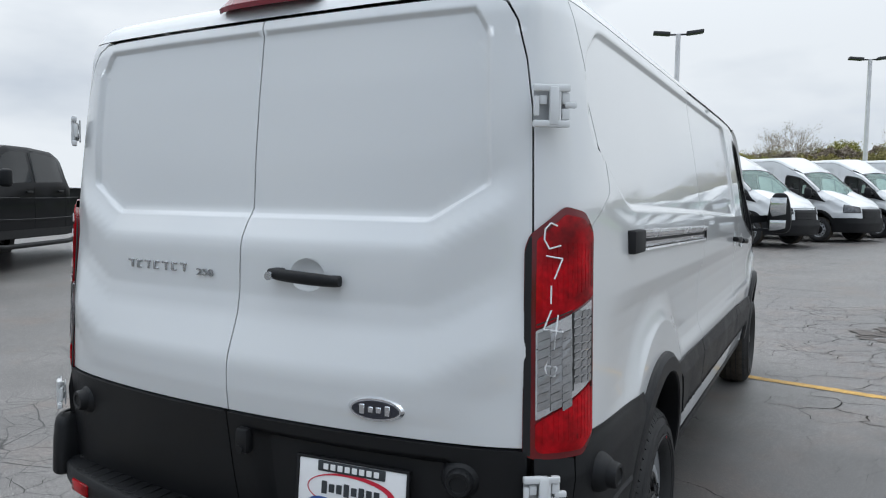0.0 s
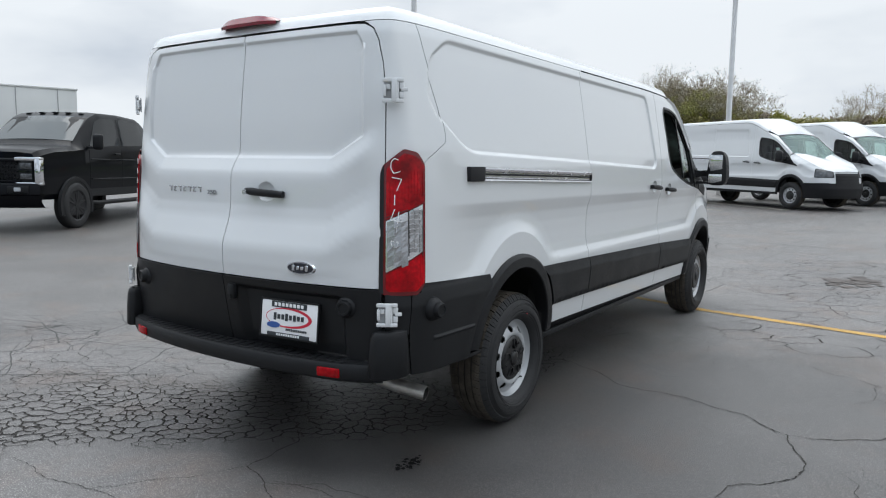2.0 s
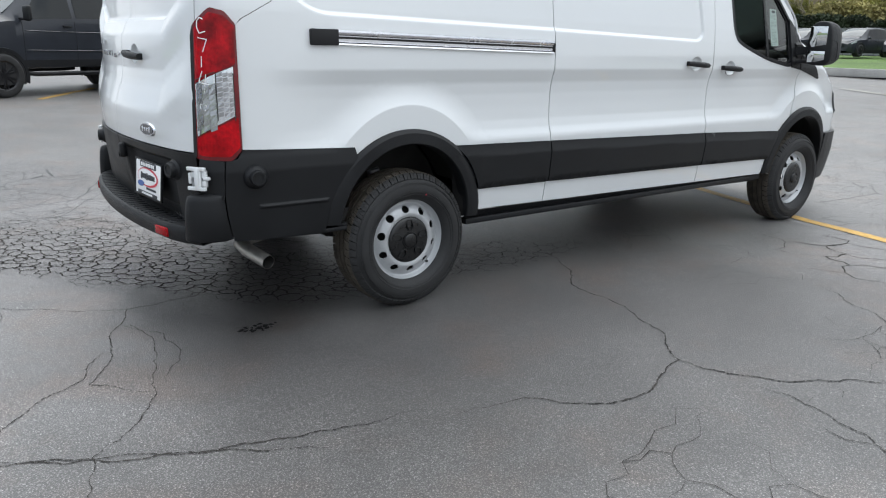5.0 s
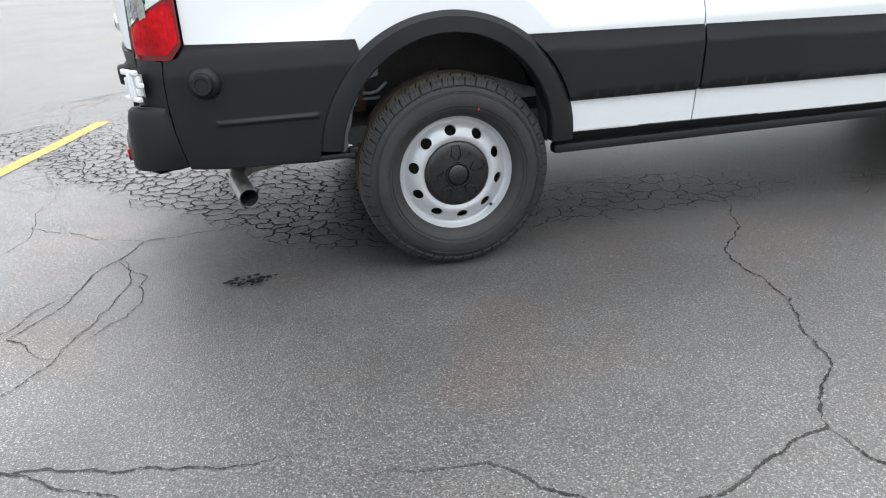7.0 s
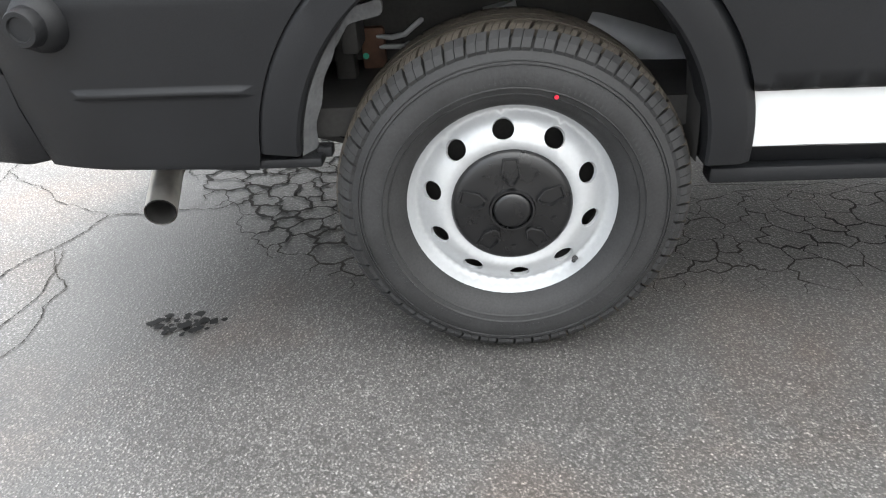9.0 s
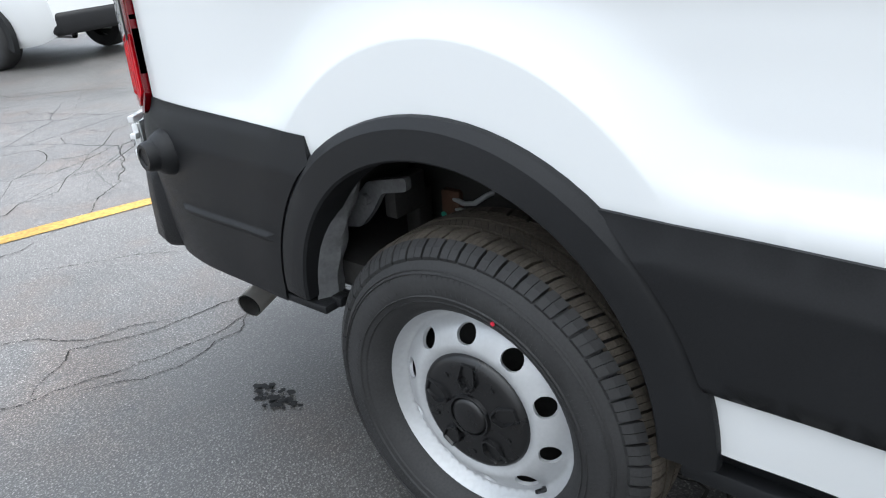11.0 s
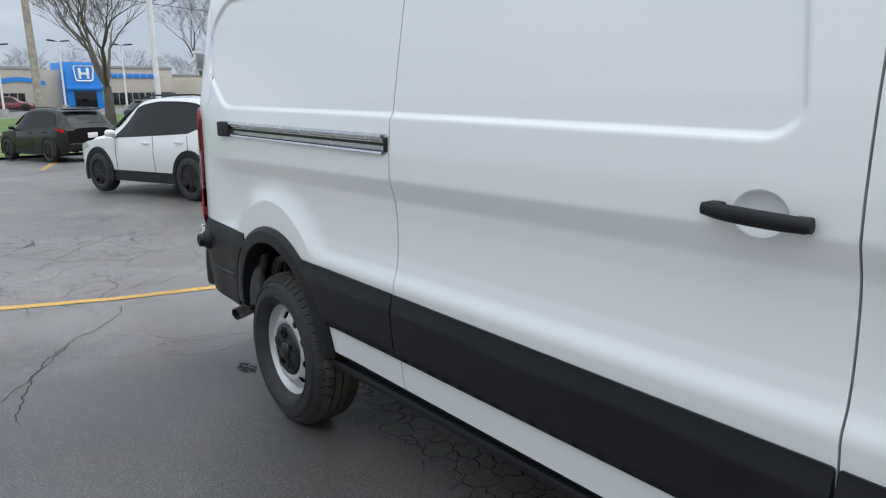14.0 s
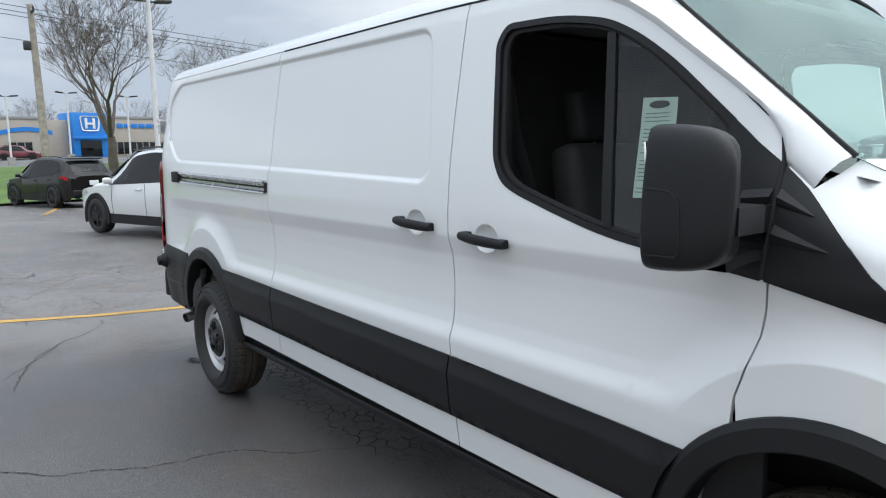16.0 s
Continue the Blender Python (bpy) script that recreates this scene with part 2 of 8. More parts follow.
def dense(poly, step, closed=True):
    q = [tuple(p) for p in poly]
    out = []
    for i in range(len(q) if closed else len(q) - 1):
        (x0, y0), (x1, y1) = q[i], q[(i + 1) % len(q)]
        n = max(1, int(math.ceil(math.hypot(x1 - x0, y1 - y0) / step)))
        out += [(x0 + (x1 - x0) * k / n, y0 + (y1 - y0) * k / n) for k in range(n)]
    if not closed:
        out.append(q[-1])
    return out


def rounded(poly, radius, n=5):
    """Rounds a polygon's corners; radius one number or one each."""
    out, m = [], len(poly)
    rad = [radius] * m if isinstance(radius, (int, float)) else radius
    for i in range(m):
        p, a, b = Vector(poly[i]), Vector(poly[i - 1]), Vector(poly[(i + 1) % m])
        u, v = (a - p), (b - p)
        r = min(rad[i], u.length * 0.45, v.length * 0.45)
        if r < 1e-4:
            out.append(tuple(p))
            continue
        s, e = p + u.normalized() * r, p + v.normalized() * r
        for k in range(n + 1):
            t = k / n
            out.append(tuple((1 - t) ** 2 * s + 2 * t * (1 - t) * p + t * t * e))
    return out


def beside(poly, offsets, step=0.02, closed=True):
    """Lines beside a polyline at the given offsets."""
    p = np.array(dense(poly, step, closed))
    t = (np.roll(p, -1, 0) - np.roll(p, 1, 0)) if closed else np.gradient(p, axis=0)
    n = np.c_[t[:, 1], -t[:, 0]]
    n /= np.linalg.norm(n, axis=1)[:, None] + 1e-9
    out = [p + n * o for o in offsets]
    return [np.vstack([q, q[:1]]) if closed else q for q in out]


from mathutils import geometry as _geo


def sheet(name, outline, fn, mat, parent=None, holes=(), us=0.05, zs=None, rim=0.03, flange=0.014, label="", extra=(), flip=False, lines=()):
    """A panel: the part of the surface fn(u, z) within an outline, with holes and edges folded inward. fn gives places; normals come from it."""
    outline = dense(outline, rim)
    holes = [dense(h, rim) for h in holes]
    o = np.array(outline)
    u0, u1, z0, z1 = o[:, 0].min(), o[:, 0].max(), o[:, 1].min(), o[:, 1].max()
    if zs is None:
        zs = np.arange(z0, z1, us)
    zs = np.asarray(zs, float)
    zs = zs[(zs > z0) & (zs < z1)]
    gu = np.arange(u0 + us * 0.37, u1, us)
    U, Z = [a.ravel() for a in np.meshgrid(gu, zs)]
    if len(extra):
        ex = np.array(extra)
        U, Z = np.r_[U, ex[:, 0]], np.r_[Z, ex[:, 1]]
    ok = inside(U, Z, outline) & (polydist(U, Z, outline) > rim * 0.25)
    for h in holes:
        ok &= ~inside(U, Z, h) & (polydist(U, Z, h) > rim * 0.25)
    for line in lines:
        ok &= polydist(U, Z, line, False) > us * 0.30
    pts = [Vector((a, b)) for a, b in zip(U[ok], Z[ok])]
    edges, loops = [], []
    for line in lines:
        q = np.array(line)
        good = inside(q[:, 0], q[:, 1], outline) & (polydist(q[:, 0], q[:, 1], outline) > 0.004)
        for h in holes:
            good &= ~inside(q[:, 0], q[:, 1], h) & (polydist(q[:, 0], q[:, 1], h) > 0.004)
        s = len(pts)
        ids = np.cumsum(good) - 1 + s
        pts += [Vector(p) for p in q[good]]
        edges += [(int(ids[k]), int(ids[k + 1])) for k in range(len(q) - 1) if good[k] and good[k + 1]]
    for ring in [outline] + holes:
        s = len(pts)
        pts += [Vector(p) for p in ring]
        edges += [(s + k, s + (k + 1) % len(ring)) for k in range(len(ring))]
        loops.append((s, len(ring)))
    v, _, f, *_ = _geo.delaunay_2d_cdt(pts, edges, [], 0, 1e-6)
    V = np.array([tuple(p) for p in v])
    F = np.array([t for t in f if len(t) == 3])
    c = V[F].mean(1)
    keep = inside(c[:, 0], c[:, 1], outline)
    for h in holes:
        keep &= ~inside(c[:, 0], c[:, 1], h)
    F = F[keep]
    P = fn(V[:, 0], V[:, 1])
    e = 0.003
    N = np.cross(fn(V[:, 0] + e, V[:, 1]) - fn(V[:, 0] - e, V[:, 1]), fn(V[:, 0], V[:, 1] + e) - fn(V[:, 0], V[:, 1] - e))
    N /= np.linalg.norm(N, axis=1)[:, None] + 1e-12
    if flip:
        N = -N
    tri = np.cross(P[F[:, 1]] - P[F[:, 0]], P[F[:, 2]] - P[F[:, 0]])
    bad = (tri * N[F].mean(1)).sum(1) < 0
    F[bad] = F[bad][:, ::-1]
    verts, norms, faces = list(P), list(N), [tuple(t) for t in F]
    if flange:
        cnt = {}
        for t in faces:
            for a, b in ((t[0], t[1]), (t[1], t[2]), (t[2], t[0])):
                cnt[(a, b)] = 1
        rimv, inner = {}, {}
        for (a, b) in cnt:
            if (b, a) in cnt:
                continue
            d = P[b] - P[a]
            out = np.cross(d, N[a])
            out /= np.linalg.norm(out) + 1e-12
            ids = []
            for k in (a, b):
                key = k
                if key not in rimv:
                    rimv[key] = len(verts)
                    verts.append(P[k])
                    norms.append(out)
                    inner[key] = len(verts)
                    verts.append(P[k] - N[k] * flange)
                    norms.append(out)
            faces.append((rimv[b], rimv[a], inner[a], inner[b]))
    return obj(name, verts, faces, mat, parent, norms, True, label)


# ---------------------------------------------------------------- the van's body surface
def soft_table(zs, vs, width, lo, hi, n=3000):
    """A smoothed profile through points, as a table."""
    g = np.linspace(lo, hi, n)
    v = np.interp(g, zs, vs)
    k = max(3, int(width / (hi - lo) * n))
    w = np.hanning(k + 2)[1:-1]
    w /= w.sum()
    return g, np.convolve(np.pad(v, k, mode="edge"), w, mode="same")[k:-k]


SIDE = soft_table(
    [0.25, 0.42, 0.52, 0.60, 0.72, 0.80, 0.845, 0.862, 0.90, 0.95, 1.02, 1.09, 1.15, 1.218, 1.30, 1.40, 1.48, 1.60, 1.75, 1.88, 1.95, 2.00, 2.03, 2.05, 2.07],
    [0.900, 0.930, 0.945, 0.953, 0.963, 0.970, 0.974, 0.972, 0.957, 0.949, 0.946, 0.947, 0.953, 0.974, 0.973, 0.966, 0.958, 0.940, 0.915, 0.893, 0.878, 0.860, 0.840, 0.820, 0.79],
    0.026, 0.2, 2.1)
REAR_MID = soft_table([0.2, 0.50, 0.60, 0.70, 0.86, 0.93, 1.00, 1.03, 1.14, 1.20, 1.33, 1.36, 1.42, 1.45, 1.60, 1.80, 1.95, 2.01, 2.04, 2.07],
                      [0.13, 0.13, 0.105, 0.085, 0.060, 0.052, 0.052, 0.058, 0.098, 0.108, 0.112, 0.118, 0.150, 0.158, 0.166, 0.186, 0.206, 0.228, 0.25, 0.29], 0.03, 0.2, 2.1)
REAR_EDGE = soft_table([0.2, 0.50, 0.86, 1.10, 1.46, 1.70, 1.95, 2.01, 2.04, 2.07], [0.20, 0.195, 0.18, 0.185, 0.215, 0.235, 0.262, 0.285, 0.31, 0.35], 0.05, 0.2, 2.1)
NOSE = soft_table([0.2, 0.35, 0.55, 0.70, 0.90, 1.02, 1.10, 1.25], [-0.10, -0.03, 0.0, -0.015, -0.05, -0.10, -0.16, -0.30], 0.05, 0.2, 2.1)

PLAN = [(0, 0.05), (0.2, 0.055), (0.4, 0.071), (0.6, 0.101), (0.75, 0.136), (0.85, 0.178), (0.905, 0.222), (0.943, 0.285), (0.962, 0.37),
        (0.971, 0.48), (0.974, 0.65), (0.975, 0.9), (0.975, 1.5), (0.975, 2.5), (0.975, 3.5), (0.975, 4.4), (0.972, 4.8), (0.962, 5.1), (0.94, 5.35),
        (0.895, 5.57), (0.81, 5.74), (0.67, 5.86), (0.48, 5.93), (0.25, 5.965), (0, 5.975)]


def _plan():
    p = np.array(PLAN)
    q = np.vstack([p[0] * [-1, 1] + [-0.4, 0.006], p, p[-1] * [-1, 1] + [-0.4, -0.006]])
    fine = []
    for i in range(1, len(q) - 2):
        a, b, c, d = q[i - 1], q[i], q[i + 1], q[i + 2]
        for t in np.linspace(0, 1, 40, endpoint=False):
            fine.append(0.5 * (2 * b + (c - a) * t + (2 * a - 5 * b + 4 * c - d) * t * t + (3 * b - a - 3 * c + d) * t ** 3))
    fine.append(q[-2])
    fine = np.array(fine)
    seg = np.r_[0, np.cumsum(np.hypot(*np.diff(fine, axis=0).T))]
    u = seg - np.interp(2.0, fine[:, 1][(fine[:, 0] > 0.9)], seg[fine[:, 0] > 0.9]) + 2.0
    g = np.linspace(u[0], u[-1], 4000)
    xy = np.c_[np.interp(g, u, fine[:, 0]), np.interp(g, u, fine[:, 1])]
    d = np.gradient(xy, g, axis=0)
    k = np.hanning(83)[1:-1]
    k /= k.sum()
    d = np.c_[[np.convolve(np.pad(d[:, j], 40, mode="edge"), k, mode="valid") for j in (0, 1)]].T
    nrm = np.c_[d[:, 1], -d[:, 0]]
    nrm /= np.linalg.norm(nrm, axis=1)[:, None]
    return g, xy, nrm


PU, PXY, PN = _plan()
U_MIN, U_MAX = PU[0], PU[-1]


def u_rear(x):
    """The u at which the rear face reaches x."""
    half = PU < 1.0
    return float(np.interp(x, PXY[half, 0], PU[half]))


def u_side(y):
    """The u at which the flank reaches y."""
    side = (PXY[:, 0] > 0.88) & (PXY[:, 1] < 2.0)
    return float(np.interp(y, PXY[side, 1], PU[side]))


# outline of the pressed field in the side, and the bulges over the wheels
FIELD = rounded([(0.62, 1.955), (0.455, 1.87), (0.42, 1.66), (0.70, 1.462), (2.16, 1.432), (3.47, 1.398), (3.52, 1.44), (3.47, 1.80), (3.44, 1.94)],
                [0.05, 0.06, 0.06, 0.08, 0.0, 0.04, 0.06, 0.2, 0.08])
FIELD_AT = np.array(dense(FIELD, 0.02))


def bulge(y, z, yc, rx=0.53, rz=0.63):
    r = np.sqrt(((y - yc) / rx) ** 2 + ((z - 0.45) / rz) ** 2)
    return (1 - np.clip((r - 0.955) / 0.22, 0, 1)) ** 2


def fender_top(y):
    return np.interp(y, [4.6, 4.82, 4.90, 5.0, 5.2, 5.4, 5.6, 5.75, 5.9, 6.2, 6.9], [1.60, 1.510, 1.478, 1.430, 1.340, 1.250, 1.16, 1.09, 1.035, 1.0, 0.99])


def body(raise_roof=0.0, mirror=False, out=0.0):
    """The surface of the van's flank, rear and nose: a function of u (along the plan's outline) and z."""
    def fn(u, z):
        u, z = np.asarray(u, float), np.asarray(z, float)
        bx, by = np.interp(u, PU, PXY[:, 0]), np.interp(u, PU, PXY[:, 1])
        nx, ny = np.interp(u, PU, PN[:, 0]), np.interp(u, PU, PN[:, 1])
        side = np.interp(z, *SIDE) - 0.975
        # the waist fades out beside the tail lamp
        fade = (1 - sstep(0.36, 0.85, by)) * (z > 0.862) * (z < 1.46)
        side = side + fade * (np.interp(z, [0.862, 1.46], [0.972, 0.9615]) - 0.975 - side)
        # lower flat taken up over the wheels
        f = np.maximum(bulge(by, z, 1.19), bulge(by, z, 4.94))
        low = np.where(z < 1.25, np.interp(np.minimum(z, 0.845), *SIDE) - 0.975 + 0.004, side)
        side = side + f * np.maximum(low - side, 0)
        # pressed field
        ins = inside(u, z, FIELD)
        d = polydist(u, z, FIELD_AT)
        side = side - 0.014 * sstep(-0.009, 0.010, np.where(ins, d, -d)) * (by > 0.3) * (by < 3.62)
        # cab draws in towards the front above the belt
        side = side - 0.055 * sstep(3.8, 5.0, by) * sstep(1.15, 1.6, z)
        side = side - 0.11 * sstep(-0.16, 0.03, z - fender_top(by)) * sstep(4.7, 4.95, by)
        # rear
        ax = np.abs(bx)
        zr = np.where((z > 0.90) & (z < 1.75), z - 0.55 * np.maximum(0, ax - 0.60) * sstep(0.88, 1.0, z) * (1 - sstep(1.5, 1.75, z)), z)
        k = np.clip(ax / 0.85, 0, 1) ** 2
        mid = 0.05 - np.interp(zr, *REAR_MID)
        edge = 0.178 - np.interp(z, *REAR_EDGE)
        bend = np.interp(zr, *REAR_MID) - np.interp(zr, [0.2, 0.9, 1.2, 1.5, 2.1], [0.13, 0.055, 0.10, 0.155, 0.24])
        rear = (1 - k) * mid + k * edge - 0.75 * bend * k * (1 - sstep(0.76, 0.86, ax)) * (z < 1.9) * (z > 0.9)
        # pressed field in the rear doors
        hw = np.interp(z, [1.36, 1.415, 1.52, 1.90, 1.96], [0.50, 0.58, 0.755, 0.745, 0.70])
        rin = np.minimum(np.minimum(hw - ax, (z - 1.425) * 1.0), 1.955 - z)
        rear = rear - 0.013 * sstep(-0.006, 0.010, rin)
        w = sstep(0.30, 0.93, -ny) * (by < 1)
        nose = np.interp(z, *NOSE)
        v = sstep(0.15, 0.9, ny) * (by > 4)
        off = (1 - w - v) * side + w * rear + v * nose + out
        x, y = bx + nx * off, by + ny * off
        zz = z + raise_roof * sstep(1.86, 2.02, z) * (1 - sstep(3.30, 4.36, by))
        return np.stack([-x if mirror else x, y, zz], -1)
    return fn


def arc(yc, zc, rx, rz, a0, a1, n=22):
    return [(yc + rx * math.cos(radians(a0 + (a1 - a0) * k / n)), zc + rz * math.sin(radians(a0 + (a1 - a0) * k / n))) for k in range(n + 1)]


Z_ROWS = np.r_[np.arange(0.40, 0.80, 0.03), np.arange(0.80, 0.98, 0.012), np.arange(0.98, 1.18, 0.020), np.arange(1.18, 1.26, 0.007), np.arange(1.26, 1.36, 0.022), np.arange(1.36, 1.50, 0.008), np.arange(1.50, 1.88, 0.035), np.arange(1.88, 2.06, 0.008)]
Z_COARSE = np.r_[np.arange(0.40, 0.80, 0.06), np.arange(0.80, 0.98, 0.025), np.arange(0.98, 1.36, 0.05), np.arange(1.36, 1.50, 0.016), np.arange(1.50, 1.88, 0.07), np.arange(1.88, 2.06, 0.02)]
FIELD_LINES = beside(FIELD, (-0.014, -0.006, 0.001, 0.008, 0.015))
BULGE_LINES = [np.array(arc(c, 0.45, 0.53 * s, 0.63 * s, -10, 190, 70)) for c in (1.19, 4.94) for s in (0.949, 0.955, 0.961, 0.985, 1.015, 1.05, 1.09, 1.13, 1.175)]
WINDOW = rounded([(3.858, 1.48), (3.90, 1.408), (3.972, 1.374), (4.14, 1.322), (4.315, 1.275), (4.472, 1.250), (4.60, 1.230), (4.665, 1.25), (4.665, 1.565), (4.47, 1.735), (4.36, 1.812), (4.25, 1.868), (4.08, 1.900), (3.85, 1.905), (3.811, 1.85)],
                 [0.06, 0.05, 0.06, 0.1, 0.1, 0.1, 0.03, 0.02, 0.02, 0.15, 0.1, 0.12, 0.1, 0.03, 0.04])
WIN_IN = rounded([(3.881, 1.483), (3.918, 1.424), (3.980, 1.392), (4.14, 1.341), (4.315, 1.294), (4.472, 1.269), (4.60, 1.250), (4.645, 1.268), (4.645, 1.556), (4.458, 1.719), (4.35, 1.796), (4.24, 1.850), (4.075, 1.881), (3.864, 1.886), (3.834, 1.842)],
                 [0.05, 0.04, 0.06, 0.1, 0.1, 0.1, 0.02, 0.02, 0.02, 0.15, 0.1, 0.12, 0.1, 0.03, 0.04])
Z_MOULD = ([1.55, 2.16, 3.64, 4.55], [0.834, 0.822, 0.790, 0.758])
Z_SILL = ([1.55, 2.16, 3.64, 4.55], [0.588, 0.582, 0.562, 0.546])
Z_LOW = ([1.55, 2.16, 3.64, 4.55], [0.462, 0.462, 0.440, 0.425])
G = 0.0028
TOP = 1.992
WA, FA = (1.19, 0.45), (4.94, 0.44)


def at(table, y):
    return float(np.interp(y, *table))


def wheel(parent, x, y, z, side, name="wheel", radius=0.358, seg=64):
    """A wheel: tyre with tread, steel rim with ten holes, black centre, valve. side: 1 right, -1 left."""
    hub = new(name)
    hub.parent = parent
    hub.matrix_basis = Matrix.Translation((x, y, z)) @ Matrix.Diagonal((side, 1, 1, 1))
    # x runs outward from the rim's face
    bm = bmesh.new()
    R = radius
    lathe(bm, [(0.212, -0.005), (0.222, 0.016), (0.240, 0.030), (0.262, 0.037), (0.285, 0.037), (0.303, 0.031), (0.318, 0.020), (0.330, 0.006), (0.340, -0.012), (R - 0.010, -0.030),
               (R - 0.010, -0.150), (0.336, -0.175), (0.31, -0.205), (0.27, -0.215), (0.24, -0.205), (0.212, -0.18)], seg)
    for r0, r1 in ((0.246, 0.0325), (0.258, 0.0368), (0.300, 0.0325), (0.306, 0.0295)):
        lathe(bm, [(r0 - 0.002, r1 - 0.001), (r0, r1 + 0.0022), (r0 + 0.002, r1 - 0.001)], seg)
    # moulded ridges in bands round the sidewall
    for k in range(150):
        if (k // 5) % 6 in (0, 3):
            continue
        a = 2 * math.pi * k / 150
        q = []
        for rr, da in ((0.265, 0.0), (0.265, 0.014), (0.297, 0.034), (0.297, 0.020)):
            q.append((float(np.interp(rr, [0.262, 0.285, 0.303], [0.037, 0.037, 0.031])), rr * math.cos(a + da), rr * math.sin(a + da)))
        top = [bm.verts.new((x + 0.0012, y, z)) for x, y, z in q]
        low = [bm.verts.new((x - 0.001, y, z)) for x, y, z in q]
        bm.faces.new(top)
        for i in range(4):
            bm.faces.new((low[i], low[(i + 1) % 4], top[(i + 1) % 4], top[i]))
    part("tyre", bm, RUBBER, hub)
    bm = bmesh.new()

    def lug(a0, a1, line, depth, lean):
        """One tread block between two angles, along a line of (x, radius)."""
        rows = []
        for x, r in line:
            sh = lean * (x - line[0][0])
            rows.append([((x if dr else x - 0.004), (r - (0 if dr else depth)) * math.cos(aa + sh), (r - (0 if dr else depth)) * math.sin(aa + sh)) for dr, aa in ((0, a0), (1, a0), (1, a1), (0, a1))])
        vr = loft(bm, rows)
        bm.faces.new(vr[0])
        bm.faces.new(vr[-1][::-1])
    n = 52
    step = 2 * math.pi / n
    outer = [(-0.045, R), (-0.022, R - 0.0005), (-0.004, R - 0.006)]
    shoulder = [(-0.004, R - 0.006), (0.010, R - 0.017), (0.0205, R - 0.032)]
    inner = [(-0.182, R - 0.016), (-0.165, R - 0.004), (-0.128, R)]
    for k in range(n):
        for f0, f1 in ((0.0, 0.27), (0.295, 0.565), (0.59, 0.86)):
            lug((k + f0) * step, (k + f1) * step, outer, 0.013, 0.8)
            lug((k + f0 + 0.4) * step, (k + f1 + 0.4) * step, inner, 0.013, -0.8)
        for x0, x1, lean, ph in ((-0.083, -0.0515, -1.8, 0.2), (-0.121, -0.0905, 1.8, 0.6)):
            for f0, f1 in ((0.0, 0.30), (0.325, 0.635), (0.66, 0.965)):
                lug((k + f0 + ph) * step, (k + f1 + ph) * step, [(x0, R + 0.001), (x1, R + 0.001)], 0.013, lean)
    bmesh.ops.recalc_face_normals(bm, faces=bm.faces[:])
    tagged(part("tread", bm, TREAD, hub, "brown-dusted tread blocks", smooth=False), kind="stuff")
    bm = bmesh.new()
    for k in range(n):
        for f0, f1 in ((0.0, 0.42), (0.45, 0.86)):
            lug((k + f0 + 0.005) * step, (k + f1 + 0.005) * step, shoulder, 0.013, 0.8)
    bmesh.ops.recalc_face_normals(bm, faces=bm.faces[:])
    tagged(part("shoulder_tread", bm, RUBBER, hub, smooth=False), kind="stuff")
    # rim disc with ten round holes, cut as a sheet
    def disc(u, v):
        r = np.hypot(u, v)
        xx = np.interp(r, [0.10, 0.118, 0.128, 0.138, 0.148, 0.160, 0.172, 0.182, 0.188, 0.192, 0.197, 0.203, 0.208, 0.213, 0.2165, 0.220, 0.2235, 0.2265], [-0.016, -0.008, -0.002, 0.000, -0.002, -0.008, -0.016, -0.025, -0.031, -0.035, -0.035, -0.028, -0.016, -0.007, -0.002, 0.008, 0.017, 0.019])
        return np.stack([xx, u, v], -1)
    ring = [(0.2265 * math.cos(2 * math.pi * k / seg), 0.2265 * math.sin(2 * math.pi * k / seg)) for k in range(seg)]
    hole = [(0.11 * math.cos(2 * math.pi * k / 40), 0.11 * math.sin(2 * math.pi * k / 40)) for k in range(40)]
    holes = []
    for k in range(10):
        a = 2 * math.pi * k / 10 + 0.41
        cx, cz = 0.163 * math.cos(a), 0.163 * math.sin(a)
        holes.append([(cx + 0.0185 * math.cos(a) * math.cos(b) - 0.0215 * math.sin(a) * math.sin(b), cz + 0.0185 * math.sin(a) * math.cos(b) + 0.0215 * math.cos(a) * math.sin(b)) for b in np.linspace(0, 2 * math.pi, 20, endpoint=False)])
    rows = [(r * math.cos(2 * math.pi * (k + j * 0.5) / 60), r * math.sin(2 * math.pi * (k + j * 0.5) / 60)) for j, r in enumerate((0.118, 0.124, 0.130, 0.136, 0.1415, 0.184, 0.188, 0.192, 0.197, 0.203, 0.208, 0.213, 0.2165, 0.220, 0.2235)) for k in range(60)]
    sheet("rim", ring, disc, STEEL, hub, holes=[hole] + holes, us=9, zs=[], rim=0.03, flange=0.007, label="silver steel rim with ten holes", extra=rows)
    bm = bmesh.new()
    lathe(bm, [(0.19, -0.052), (0.215, -0.060), (0.215, -0.18)], seg)
    lathe(bm, [(0.02, -0.085), (0.19, -0.085)], 32)
    part("drum", bm, UNDER, hub)
    bm = bmesh.new()
    lathe(bm, [(0.0, 0.020), (0.030, 0.020), (0.036, 0.017), (0.0385, 0.012), (0.041, 0.018), (0.0445, 0.018), (0.047, 0.011), (0.062, 0.009), (0.095, 0.008), (0.108, 0.006), (0.117, 0.002), (0.1225, -0.006), (0.124, -0.02)], 48)
    cap = part("centre_cap", bm, CAP, hub, "black plastic wheel centre")
